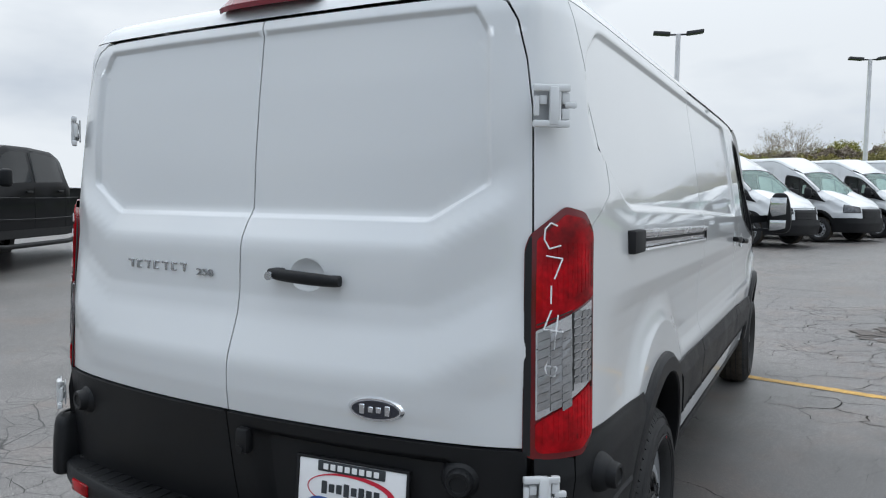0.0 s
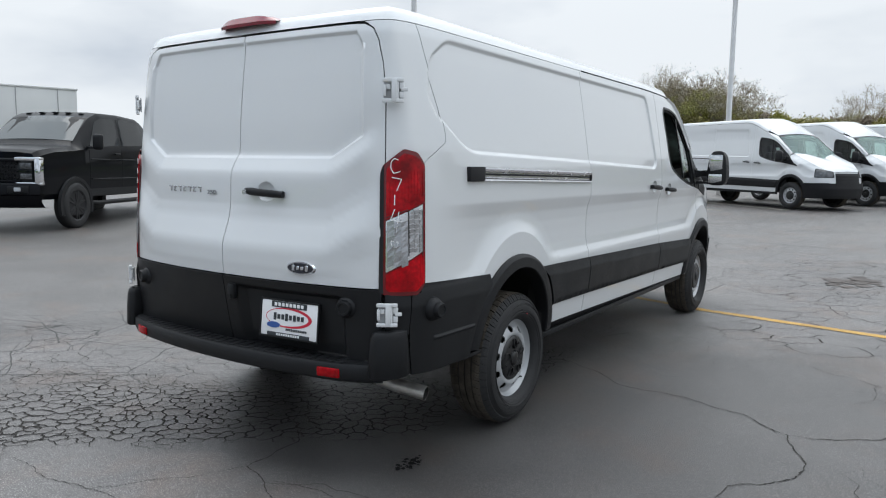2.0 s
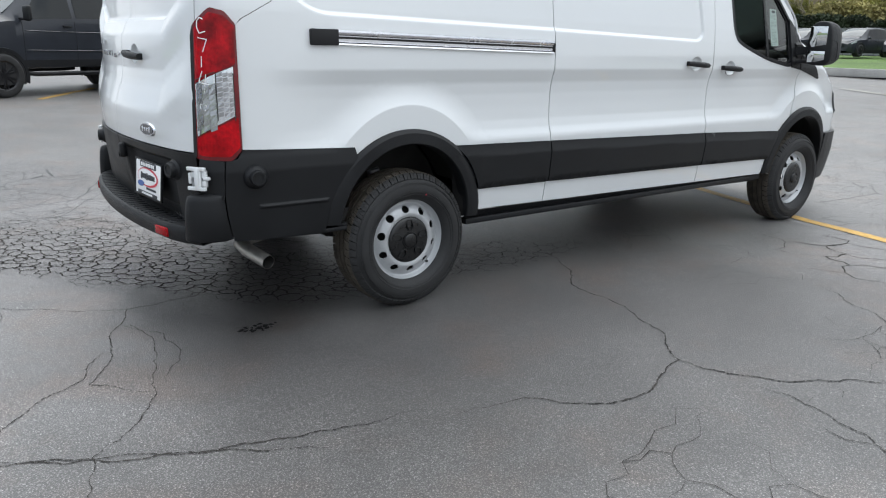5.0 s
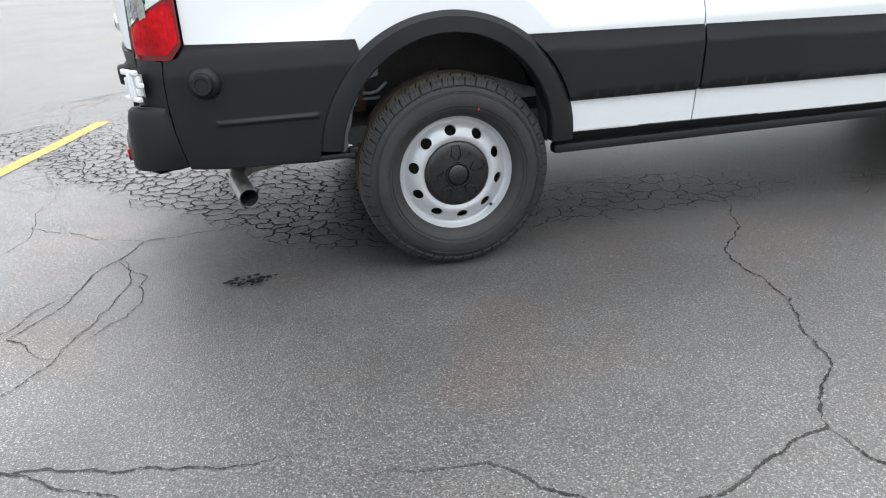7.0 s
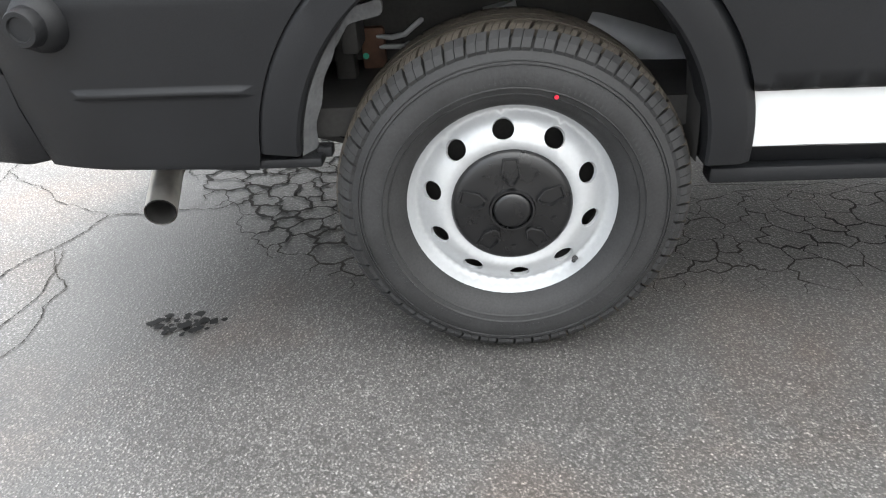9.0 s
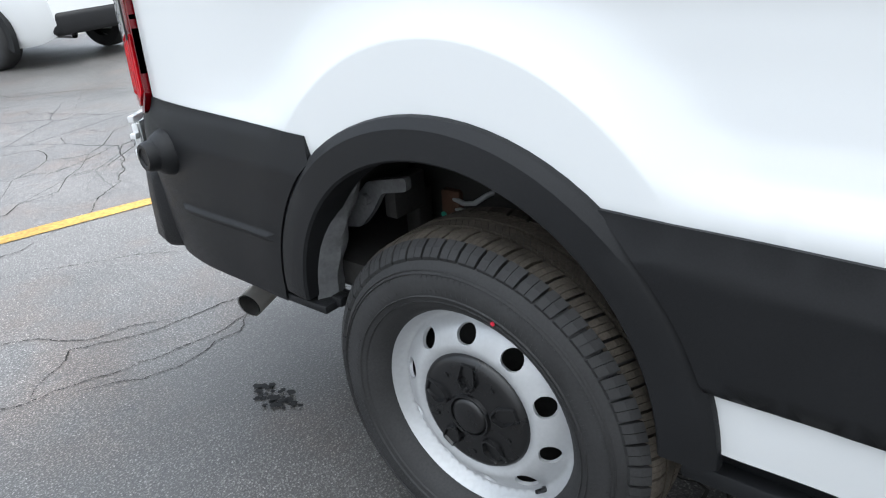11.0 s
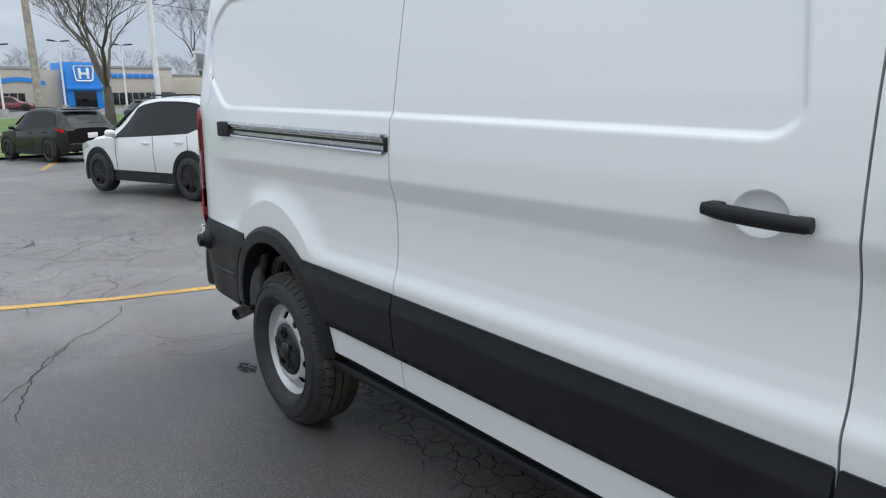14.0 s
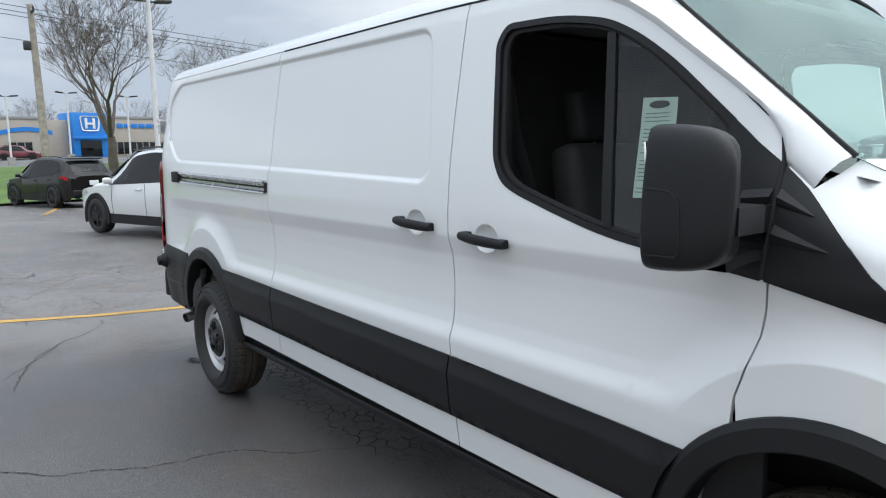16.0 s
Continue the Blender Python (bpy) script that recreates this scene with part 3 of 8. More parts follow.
    for k in range(5):
        a = 2 * math.pi * k / 5 + 0.03
        rot = Matrix.Rotation(a, 4, "X")
        bm = bmesh.new()
        # a raised rim round a five-sided pocket
        ring = rounded([(-0.005, 0.055), (0.006, 0.055), (0.0185, 0.074), (0.0135, 0.107), (-0.0135, 0.107), (-0.0185, 0.074)], 0.003, 2)
        mid = Vector((0, 0.084))
        loft(bm, [[rot @ Vector((0.0095 + h * (1.5 if p[1] < 0.085 else 0.5) - 0.06 * max(0.0, p[1] - 0.085), mid.x + (p[0] - mid.x) * q, mid.y + (p[1] - mid.y) * q)) for p in ring + ring[:1]] for q, h in ((1.12, -0.003), (1.06, 0.0058), (0.93, 0.0062), (0.80, -0.0045))])
        bmesh.ops.recalc_face_normals(bm, faces=bm.faces)
        part("cap_pocket", bm, CAP, cap)
        bm = bmesh.new()
        b = a + math.pi / 5
        cyl(bm, 0.0055, 0.010, Matrix.Translation((0.006, -0.088 * math.sin(b), 0.088 * math.cos(b))) @ Matrix.Rotation(math.pi / 2, 4, "Y"), 12)
        part("cap_bolt", bm, CAP, cap)
    bm = bmesh.new()
    a = -0.82
    tube(bm, [(-0.045, 0.202 * math.cos(a), 0.202 * math.sin(a)), (-0.030, 0.198 * math.cos(a), 0.198 * math.sin(a)), (-0.029, 0.1975 * math.cos(a), 0.1975 * math.sin(a)), (-0.012, 0.190 * math.cos(a), 0.190 * math.sin(a))], [0.0075, 0.007, 0.005, 0.0045], 8)
    part("valve", bm, CAP, hub)
    return hub


def handle(parent, fn_place, at_u, z, length, name="door_handle"):
    """A black pull handle standing off a pressed cup."""
    p = fn_place(np.array([at_u]), np.array([z]))[0]
    h = new(name)
    h.parent = parent
    h.matrix_basis = Matrix.Translation(p)
    bm = bmesh.new()
    rows = []
    for t in np.linspace(0, 1, 11):
        y = (t - 0.5) * length
        bow = 0.034 - 0.012 * (2 * t - 1) ** 2
        ry = 0.0175 * (1 - 0.25 * (2 * t - 1) ** 4)
        rows.append([(bow + 0.011 * math.cos(a), y, -0.012 * (t - 0.5) + ry * math.sin(a)) for a in np.linspace(0, 2 * math.pi, 12, endpoint=False)])
    vr = loft(bm, rows, True)
    bm.faces.new(vr[0][::-1])
    bm.faces.new(vr[-1])
    for s in (-1, 1):
        box(bm, (0.034, 0.034, 0.030), (0.014, s * length * 0.40, -0.006 * s), 0.006)
    part("grip", bm, BLACK_PLASTIC, h)
    bm = bmesh.new()
    n = 24
    rings = []
    for x, q in ((0.0012, 1.03), (-0.004, 0.96), (-0.012, 0.84), (-0.0175, 0.62)):
        rings.append([bm.verts.new((x, 0.0575 * q * math.cos(2 * math.pi * k / n), 0.004 + 0.0465 * q * math.sin(2 * math.pi * k / n))) for k in range(n)])
    for a, b in zip(rings, rings[1:]):
        for k in range(n):
            bm.faces.new((a[k], a[(k + 1) % n], b[(k + 1) % n], b[k]))
    bm.faces.new(rings[-1])
    part("handle_cup", bm, WHITE, h)
    return h


def flare(parent, fn, yc, zc, a0, a1, mirror, name="wheel_arch_trim", rin=(0.385, 0.412), rout=(0.475, 0.485), n=40):
    """A black lip round a wheel opening, rounded across."""
    rows = []
    for k in range(n + 1):
        a = radians(a0 + (a1 - a0) * k / n)
        row = []
        for s, o in ((1.0, -0.006), (0.995, 0.006), (0.965, 0.011), (0.80, 0.0205), (0.74, 0.0235), (0.30, 0.026), (0.06, 0.027), (0.0, 0.022), (-0.015, 0.0), (-0.03, -0.05)):
            rx, rz = rin[0] + (rout[0] - rin[0]) * s, rin[1] + (rout[1] - rin[1]) * s
            y, z = yc + rx * math.cos(a), zc + rz * math.sin(a)
            q = fn(np.array([y]), np.array([max(z, 0.42)]))[0]
            row.append((q[0] + (-o if mirror else o), q[1], z))
        rows.append(row if mirror else row[::-1])
    bm = bmesh.new()
    loft(bm, rows)
    return part(name, bm, BLACK_PLASTIC, parent, "black plastic wheel arch lip", angle=28)


def mould(parent, fn, u0, u1, low, high, mirror, name="side_moulding", depth=0.026, top=0.060, start=None, end=None):
    """A black moulding strip with a sloped upper facet, a piece of the flank set proud."""
    def f(u, z):
        zl, zh = np.interp(u, *low), np.interp(u, *high)
        p = fn(u, z)
        o = depth * (1 - np.clip((z - (zh - top)) / top, 0, 1) * 0.72) * (0.4 + 0.6 * sstep(-0.004, 0.012, z - zl))
        p[..., 0] += -o if mirror else o
        return p
    poly = [(u0, at(low, u0)), (u1, at(low, u1)), (u1, at(high, u1)), (u0, at(high, u0))]
    if start:
        poly = start + [(u1, at(low, u1)), (u1, at(high, u1))]
    if end:
        poly = [(u0, at(high, u0)), (u0, at(low, u0))] + end
    z0 = min(p[1] for p in poly)
    return sheet(name, rounded(poly, 0.006, 2), f, BLACK_PLASTIC, parent, us=0.08, zs=np.r_[np.arange(z0, z0 + 0.03, 0.006), np.arange(z0 + 0.03, 0.9, 0.016)], rim=0.03, flange=0.03, flip=mirror)


def tail_light(parent, fn, mirror):
    """A tall lamp wrapped round the corner: dark surround, red, clear and red lenses."""
    lamp = new("tail_light")
    lamp.parent = parent
    lamp["label"] = "tall red and clear tail lamp with white pen marks"
    a, b = u_rear(0.843), 0.342

    def f(o, dome=0.005):
        def g(u, z):
            def base(w):
                t = np.clip((z - 0.84) / 0.62, 0, 1)[..., None]
                p = fn(w, 0 * w + 0.84) * (1 - t) + fn(w, 0 * w + 1.46) * t
                p[..., 2] = z
                return p
            u, z = np.asarray(u, float), np.asarray(z, float)
            e = base(u + 0.004) - base(u - 0.004)
            n = np.stack([e[..., 1], -e[..., 0], 0 * e[..., 0]], -1)
            n /= np.linalg.norm(n, axis=-1)[..., None]
            s = np.clip((u - a) / (b - a), 0, 1)
            lift = o + 0.003 + 0.006 * s + dome * np.sin(math.pi * s) ** 0.6 * sstep(0.84, 0.90, z) * (1 - sstep(1.42, 1.47, z))
            return base(u) + n * np.asarray(lift)[..., None] * (-1 if mirror else 1)
        return g
    def q(s, z):
        return (a + (b - a) * s, z)
    border = [q(0, 0.858), q(0.10, 0.842), q(0.80, 0.838), q(0.99, 0.885), q(1, 1.40), q(0.80, 1.452), q(0.52, 1.466), q(0.06, 1.395), q(0, 1.36)]
    zz = np.arange(0.84, 1.47, 0.03)
    sheet("lamp_housing", rounded(border, 0.012, 3), f(0.004), DARK_RED, lamp, us=0.02, zs=zz, rim=0.02, flange=0.016, flip=mirror, label="dark red lamp edge")
    sheet("red_lens", rounded([q(0.14, 1.165), q(0.95, 1.242), q(0.965, 1.395), q(0.76, 1.435), q(0.52, 1.447), q(0.15, 1.382)], 0.008, 3), f(0.007, 0.006), RED, lamp, us=0.02, zs=zz, rim=0.02, flip=mirror)
    sheet("clear_lens", rounded([q(0.14, 0.940), q(0.90, 1.030), q(0.90, 1.232), q(0.14, 1.160)], 0.004, 2), f(0.008, 0.006), CLEAR, lamp, us=0.02, zs=zz, rim=0.02, flip=mirror, label="clear ribbed reversing lens")
    sheet("red_lens", rounded([q(0.14, 0.870), q(0.19, 0.858), q(0.76, 0.855), q(0.955, 0.895), q(0.95, 1.026), q(0.14, 0.932)], 0.008, 3), f(0.007, 0.006), RED, lamp, us=0.02, zs=zz, rim=0.02, flip=mirror)
    sheet("lamp_border", rounded([q(0.005, 0.862), q(0.09, 0.848), q(0.09, 1.395), q(0.06, 1.388), q(0.005, 1.355)], 0.006, 2), f(0.007, 0.0), GAP, lamp, us=0.02, zs=zz, rim=0.02, flange=0.02, flip=mirror, label="black lamp border")
    # reflector facets behind the clear cover: slanting flutes beside a grid of small cells
    g = f(0.0085, 0.006)
    rg = np.random.default_rng(6)
    bm = bmesh.new()

    def facet(s0, s1, z0, z1, slant, tilt):
        cs = [(s0, z0), (s1, z0 + slant * (s1 - s0)), (s1, z1 + slant * (s1 - s0)), (s0, z1)]
        lift = rg.uniform(-tilt, tilt, 4)
        ps = g(np.array([q(c[0], 0)[0] for c in cs]), np.array([c[1] for c in cs]))
        away = ps * [1, 1, 0] - np.array([0.0, 1.2, 0.0])
        away /= np.linalg.norm(away, axis=1)[:, None]
        bm.faces.new([bm.verts.new(tuple(p + w * (0.0022 + l))) for p, w, l in zip(ps, away, lift)])
    for k in range(9):
        z = 0.962 + 0.0215 * k
        for s0, s1 in ((0.16, 0.30), (0.305, 0.44), (0.445, 0.57)):
            facet(s0, s1, z, z + 0.0200, 0.085, 0.0009)
    for k in range(9):
        for s0, s1 in ((0.60, 0.70), (0.71, 0.80), (0.81, 0.885)):
            z = 1.024 + 0.0205 * k
            facet(s0, s1, z, z + 0.0165, 0.06, 0.0007)
    bmesh.ops.recalc_face_normals(bm, faces=bm.faces)
    tagged(part("reflector", bm, DARK_CHROME, lamp, "bright faceted reflector", smooth=False), kind="stuff")
    bm = bmesh.new()
    for s_ in (0.585, 0.895):
        p = [tuple(v) for v in g(np.full(8, q(s_, 0)[0]), np.linspace(1.01, 1.205, 8))]
        tube(bm, p, 0.0022, 6)
    for z in (1.175, 1.115):
        p = [tuple(v) for v in g(np.linspace(*[q(s_, 0)[0] for s_ in (0.15, 0.58)], 5), np.linspace(z, z + 0.035, 5))]
        tube(bm, p, 0.0018, 6)
    part("lens_divider", bm, UNDER, lamp)
    # shallow upright flutes in the red covers
    bm = bmesh.new()
    for s_ in np.linspace(0.22, 0.90, 12):
        for z0, z1 in ((1.20 + 0.075 * s_, 1.375), (0.885, 0.925 + 0.10 * s_)):
            p = [tuple(v) for v in f(0.0066, 0.006)(np.full(6, q(s_, 0)[0]), np.linspace(z0, z1, 6))]
            tube(bm, p, 0.0014, 4)
    tagged(part("lens_fluting", bm, RED, lamp), kind="stuff")
    if mirror:
        for z in (1.40, 1.345, 1.29, 1.235, 1.18):
            bm = bmesh.new()
            d = np.array([(0.42, z), (0.30, z + 0.012), (0.28, z - 0.012), (0.42, z - 0.016)])
            tube(bm, [tuple(v) for v in f(0.0085, 0.0062)(a + (b - a) * d[:, 0], d[:, 1])], 0.0022, 5)
            part("pen_mark", bm, PEN, lamp, "white hand-drawn mark")
    if not mirror:
        bars = {"C": [[(0.30, 1.418), (0.22, 1.425), (0.15, 1.41), (0.14, 1.385), (0.20, 1.362), (0.34, 1.37)]],
                "7": [[(0.16, 1.345), (0.36, 1.338), (0.26, 1.288)]],
                "1": [[(0.22, 1.272), (0.215, 1.228)]],
                "4": [[(0.22, 1.212), (0.13, 1.165), (0.36, 1.158)], [(0.30, 1.20), (0.25, 1.115)]],
                "6": [[(0.20, 1.10), (0.14, 1.07), (0.17, 1.05), (0.26, 1.05), (0.28, 1.072), (0.17, 1.075)]]}
        for strokes in bars.values():
            bm = bmesh.new()
            for st in strokes:
                d = np.array(dense(st, 0.008, False))
                d[:, 0] += 0.10
                p = [tuple(v) for v in f(0.0085, 0.0062)(a + (b - a) * d[:, 0], d[:, 1])]
                tube(bm, p, 0.0020, 5)
            part("pen_mark", bm, PEN, lamp, "white hand-drawn stock mark")
    return lamp


def hinge(parent, p, turn, mirror=False):
    """A white door hinge: two leaves with cut-outs and a pin."""
    h = new("door_hinge")
    h.parent = parent
    h.matrix_basis = Matrix.Translation(p) @ Matrix.Rotation(turn, 4, "Z") @ Matrix.Diagonal((-0.74 if mirror else 0.74, 0.8, 0.92, 1))
    bm = bmesh.new()
    box(bm, (0.030, 0.018, 0.100), (0.004, -0.012, 0), 0.004)
    for s in (-1, 1):
        box(bm, (0.120, 0.020, 0.018), (-0.002, -0.008, s * 0.046), 0.004)
        box(bm, (0.028, 0.020, 0.030), (0.046, 0.000, s * 0.020), 0.005)
    box(bm, (0.018, 0.016, 0.052), (-0.050, -0.002, 0.0), 0.004)
    box(bm, (0.040, 0.020, 0.016), (0.062, -0.002, 0.004), 0.004)
    box(bm, (0.024, 0.014, 0.024), (-0.028, 0.000, 0.016), 0.003)
    cyl(bm, 0.008, 0.11, Matrix.Translation((0.022, -0.008, 0)), 12)
    part("hinge_leaf", bm, WHITE, h, "white painted hinge leaves")
    bm = bmesh.new()
    box(bm, (0.11, 0.006, 0.080), (0.0, 0.014, 0), 0.002)
    part("hinge_recess", bm, GALV, h)
    return h


def sensor(parent, p, axis, name="parking_sensor"):
    bm = bmesh.new()
    m = Matrix.Translation(p) @ Vector(axis).to_track_quat("X", "Z").to_matrix().to_4x4()
    lathe(bm, [(0.056, -0.012), (0.052, 0.006), (0.045, 0.020), (0.036, 0.028), (0.034, 0.045), (0.030, 0.052), (0.022, 0.052), (0.020, 0.048), (0.0, 0.048)], 28, m)
    return part(name, bm, BLACK_PLASTIC, parent, "round black parking sensor")


def cup_hole(u, z):
    return [(u + 0.0565 * math.cos(a), z + 0.004 + 0.0455 * math.sin(a)) for a in np.linspace(0, 2 * math.pi, 20, endpoint=False)]


def van(name, origin, turn, label, raise_roof=0.0, full=True, group=""):
    """A panel van. full: every panel of the right flank apart, rear doors and trim; else the plainer build for vans far off."""
    v = thing(name, origin, label, "van", group, turn=turn)
    zs = Z_ROWS if full else Z_COARSE
    us = 0.045 if full else 0.14
    rim = 0.02 if full else 0.05
    bodyw = new("body")
    bodyw.parent = v
    gap_door = [(4.778, 1.46), (4.782, 1.30), (4.782, 1.214), (4.765, 1.083), (4.735, 0.981), (4.718, 0.93)]
    for mirror in (False, True):
        fn = body(raise_roof, mirror)
        arch_r = arc(*WA, 0.455, 0.470, 170, 12)
        # corner post beside the rear doors, then the rear quarter
        edge_u = u_rear(0.866)
        dseam = [(0.395, TOP), (0.445, 1.80), (0.498, 1.64), (0.512, 1.53), (0.505, 1.50), (0.37, 1.425)]
        corner = [(edge_u, 1.40), (edge_u, 1.70), (u_rear(0.850), 1.83), (u_rear(0.826), 1.92), (u_rear(0.797), 1.964), (u_rear(0.752), 1.988), (u_rear(0.74), TOP)] + [(p[0] - G, p[1]) for p in dseam] + [(0.343, 1.40)]
        sheet("corner_panel", corner, fn, WHITE, bodyw, us=0.016 if full else 0.05, zs=zs, rim=rim, flip=mirror)
        quarter = [(p[0] + G, p[1]) for p in dseam] + [(0.344, 1.40), (0.344, 0.878), (0.72, 0.864)] + [p for p in arch_r if p[1] > 0.45] + [(1.63, 0.47), (2.16 - G, 0.462), (2.16 - G, TOP)]
        sheet("quarter_panel", quarter, fn, WHITE, bodyw, us=us * 0.7, zs=zs, rim=rim, flip=mirror, lines=FIELD_LINES + BULGE_LINES if full else BULGE_LINES[::2])
        door = new("sliding_door" if not mirror else "side_panel")
        door.parent = v
        sheet("door_panel", [(2.16 + G, at(Z_LOW, 2.16)), (3.64 - G, at(Z_LOW, 3.64)), (3.64 - G, TOP), (2.16 + G, TOP)], fn, WHITE, door, holes=[] if mirror else [cup_hole(3.455, 1.248)], us=us, zs=zs, rim=rim, flip=mirror, lines=FIELD_LINES if full else FIELD_LINES[::2])
        fdoor = new("front_door")
        fdoor.parent = v
        bm = bmesh.new()
        seam = dense([(3.95, 1.990), (4.02, 1.984), (4.20, 1.947), (4.311, 1.899), (4.40, 1.840), (4.488, 1.774), (4.569, 1.713), (4.644, 1.657), (4.702, 1.607), (4.738, 1.572), (4.760, 1.535), (4.773, 1.47)], 0.03, False)
        tube(bm, [tuple(p) for p in fn(np.array([p[0] for p in seam]), np.array([p[1] for p in seam]))], 0.0042, 6)
        part("door_gap", bm, GAP, fdoor)
        farch = [p for p in arc(*FA, 0.455, 0.475, 178, 118) if p[0] < 4.715]
        fd = [(3.64 + G, at(Z_LOW, 3.64)), (4.46, at(Z_LOW, 4.4))] + farch + [(p[0] - G, p[1]) for p in gap_door[::-1]] + [(4.772, 1.47), (4.758, 1.535), (4.736, 1.571), (4.70, 1.606), (4.642, 1.656), (4.567, 1.712), (4.486, 1.773), (4.398, 1.839), (4.309, 1.898), (4.20, 1.945), (4.02, 1.982), (3.9, TOP), (3.64 + G, TOP)]
        sheet("door_panel", fd, fn, WHITE, fdoor, holes=[WINDOW] if mirror else [WINDOW, cup_hole(3.842, 1.222)], us=us, zs=zs, rim=rim, flip=mirror, lines=BULGE_LINES if full else BULGE_LINES[::2])
        def wf(o):
            f = body(raise_roof, mirror, o)
            return f
        sheet("window_seal", dense(WINDOW, 0.02), wf(0.002), BLACK_PLASTIC, fdoor, holes=[WIN_IN], us=0.3, zs=[1.5], rim=0.03, flange=0.03, flip=mirror, label="black rubber window frame")
        bar = [(4.303, 1.31), (4.336, 1.30), (4.274, 1.825), (4.246, 1.83)]
        sheet("window_bar", bar, wf(-0.006), BLACK_PLASTIC, fdoor, us=0.3, zs=[1.5], rim=0.05, flange=0.008, flip=mirror)
        channel = [(4.24 + (p[0] - 4.24) * 0.955, 1.58 + (p[1] - 1.58) * 0.955) for p in dense(WIN_IN, 0.02)]
        sheet("glass_channel", dense(WIN_IN, 0.02), wf(-0.012), TRIM, fdoor, holes=[channel], us=0.3, zs=[1.5], rim=0.03, flange=0.01, flip=mirror)
        front_pane = [p for p in dense(WIN_IN, 0.02) if p[0] > 4.328 - 0.118 * (p[1] - 1.30)]
        pane = sheet("quarter_pane", front_pane, wf(-0.014), GLASS, fdoor, us=0.3, zs=[1.5], rim=0.05, flange=0, flip=mirror)
        pane.visible_shadow = False
        if not full or mirror:
            rear_pane = [p for p in dense(WIN_IN, 0.02) if p[0] < 4.312 - 0.118 * (p[1] - 1.30)]
            pane = sheet("side_pane", rear_pane, wf(-0.016), GLASS, fdoor, us=0.3, zs=[1.5], rim=0.05, flange=0, flip=mirror)
            pane.visible_shadow = False
        # front wing
        top = [(float(u), float(fender_top(u))) for u in np.linspace(4.90, 6.2, 16)]
        wing = [(p[0] + G, p[1]) for p in gap_door[::-1][:-1]] + [(4.785, 1.466), (4.842, 1.417), (4.872, 1.446)] + top + [(6.2, 0.72), (5.48, 0.70)] + [p for p in arc(*FA, 0.455, 0.475, 8, 118) if p[0] > 4.725]
        sheet("wing", wing, fn, WHITE, bodyw, us=us, zs=zs, rim=rim, flip=mirror, lines=BULGE_LINES if full else BULGE_LINES[::2])
        # black trim along the flank
        g = 0.004
        mould(bodyw, fn, 1.585, 2.16 - g, Z_SILL, Z_MOULD, mirror, start=arc(*WA, 0.470, 0.480, 53.5, 16.5, 10))
        mould(door, fn, 2.16 + g, 3.64 - g, Z_SILL, Z_MOULD, mirror)
        mould(fdoor, fn, 3.64 + g, 4.50, Z_SILL, Z_MOULD, mirror, end=arc(*FA, 0.462, 0.487, 167.5, 139.5, 10))
        flare(bodyw, fn, *WA, 174, -1, mirror)
        flare(bodyw, fn, *FA, 181, -1, mirror, rin=(0.385, 0.413), rout=(0.465, 0.49))
        bm = bmesh.new()
        s = -1 if mirror else 1
        loft(bm, [[(s * (0.925 - 0.02 * k), 1.60, 0.462 - 0.03 * k) for k in range(3)], [(s * (0.925 - 0.02 * k), 4.5, 0.425 - 0.03 * k) for k in range(3)]])
        box(bm, (0.05, 2.9, 0.035), (s * 0.90, 3.05, 0.40), 0.008)
        part("sill_rail", bm, BLACK_PLASTIC, bodyw)
        # bumper side, black
        cover = [(u_side(0.276), 0.835), (u_side(0.266), 0.70), (u_side(0.269), 0.60), (u_side(0.288), 0.478), (0.42, 0.470), (0.55, 0.468), (0.72, 0.462)] + [p for p in arc(*WA, 0.462, 0.478, 173.5, 130) if p[0] < 0.90] + [(0.88, 0.864), (0.72, 0.869), (0.344, 0.884), (0.32, 0.845), (u_side(0.283), 0.838)]
        def bf(u, z):
            q = body(raise_roof, mirror, 0.0)(u, z)
            e = fn(u + 0.004, z) - fn(u - 0.004, z)
            n = np.stack([e[..., 1], -e[..., 0], 0 * e[..., 0]], -1)
            n /= np.linalg.norm(n, axis=-1)[..., None]
            lift = 0.003 + 0.019 * (1 - np.clip((z - 0.785) / 0.08, 0, 1)) + 0.009 * sstep(-0.012, 0.0, z - 0.628) * (1 - sstep(0.0, 0.012, z - 0.628)) * (u > 0.40) * (u < 0.735)
            lift = lift - 0.014 * (1 - sstep(0.435, 0.475, z))
            return q + n * np.asarray(lift)[..., None] * (-1 if mirror else 1)
        sheet("bumper_side", cover, bf, BLACK_PLASTIC, bodyw, us=0.03, zs=np.arange(0.40, 0.88, 0.02), rim=0.02, flange=0.03, flip=mirror, label="black plastic bumper corner",
              lines=[[(u, z) for u in np.linspace(0.415, 0.725, 20)] for z in (0.612, 0.617, 0.622, 0.628, 0.633, 0.638, 0.643)])
        sheet("corner_cover", [(u_rear(0.868), 0.845), (u_rear(0.868), 0.665), (u_side(0.262), 0.665), (u_side(0.271), 0.835)], bf, BLACK_PLASTIC, bodyw, us=0.03, zs=np.arange(0.66, 0.85, 0.02), rim=0.02, flange=0.03, flip=mirror, label="black plastic corner below the lamp")
        if full:
            p = bf(np.array([0.39]), np.array([0.765]))[0]
            sensor(bodyw, p, (-1 if mirror else 1, -0.12, 0))
        # corner of the bumper, standing out behind the body
        line = [(0.826, 0.27), (0.828, 0.140), (0.834, 0.122), (0.850, 0.114), (0.872, 0.116), (0.893, 0.126), (0.913, 0.146), (0.928, 0.174), (0.939, 0.205), (0.947, 0.235)]
        rows = []
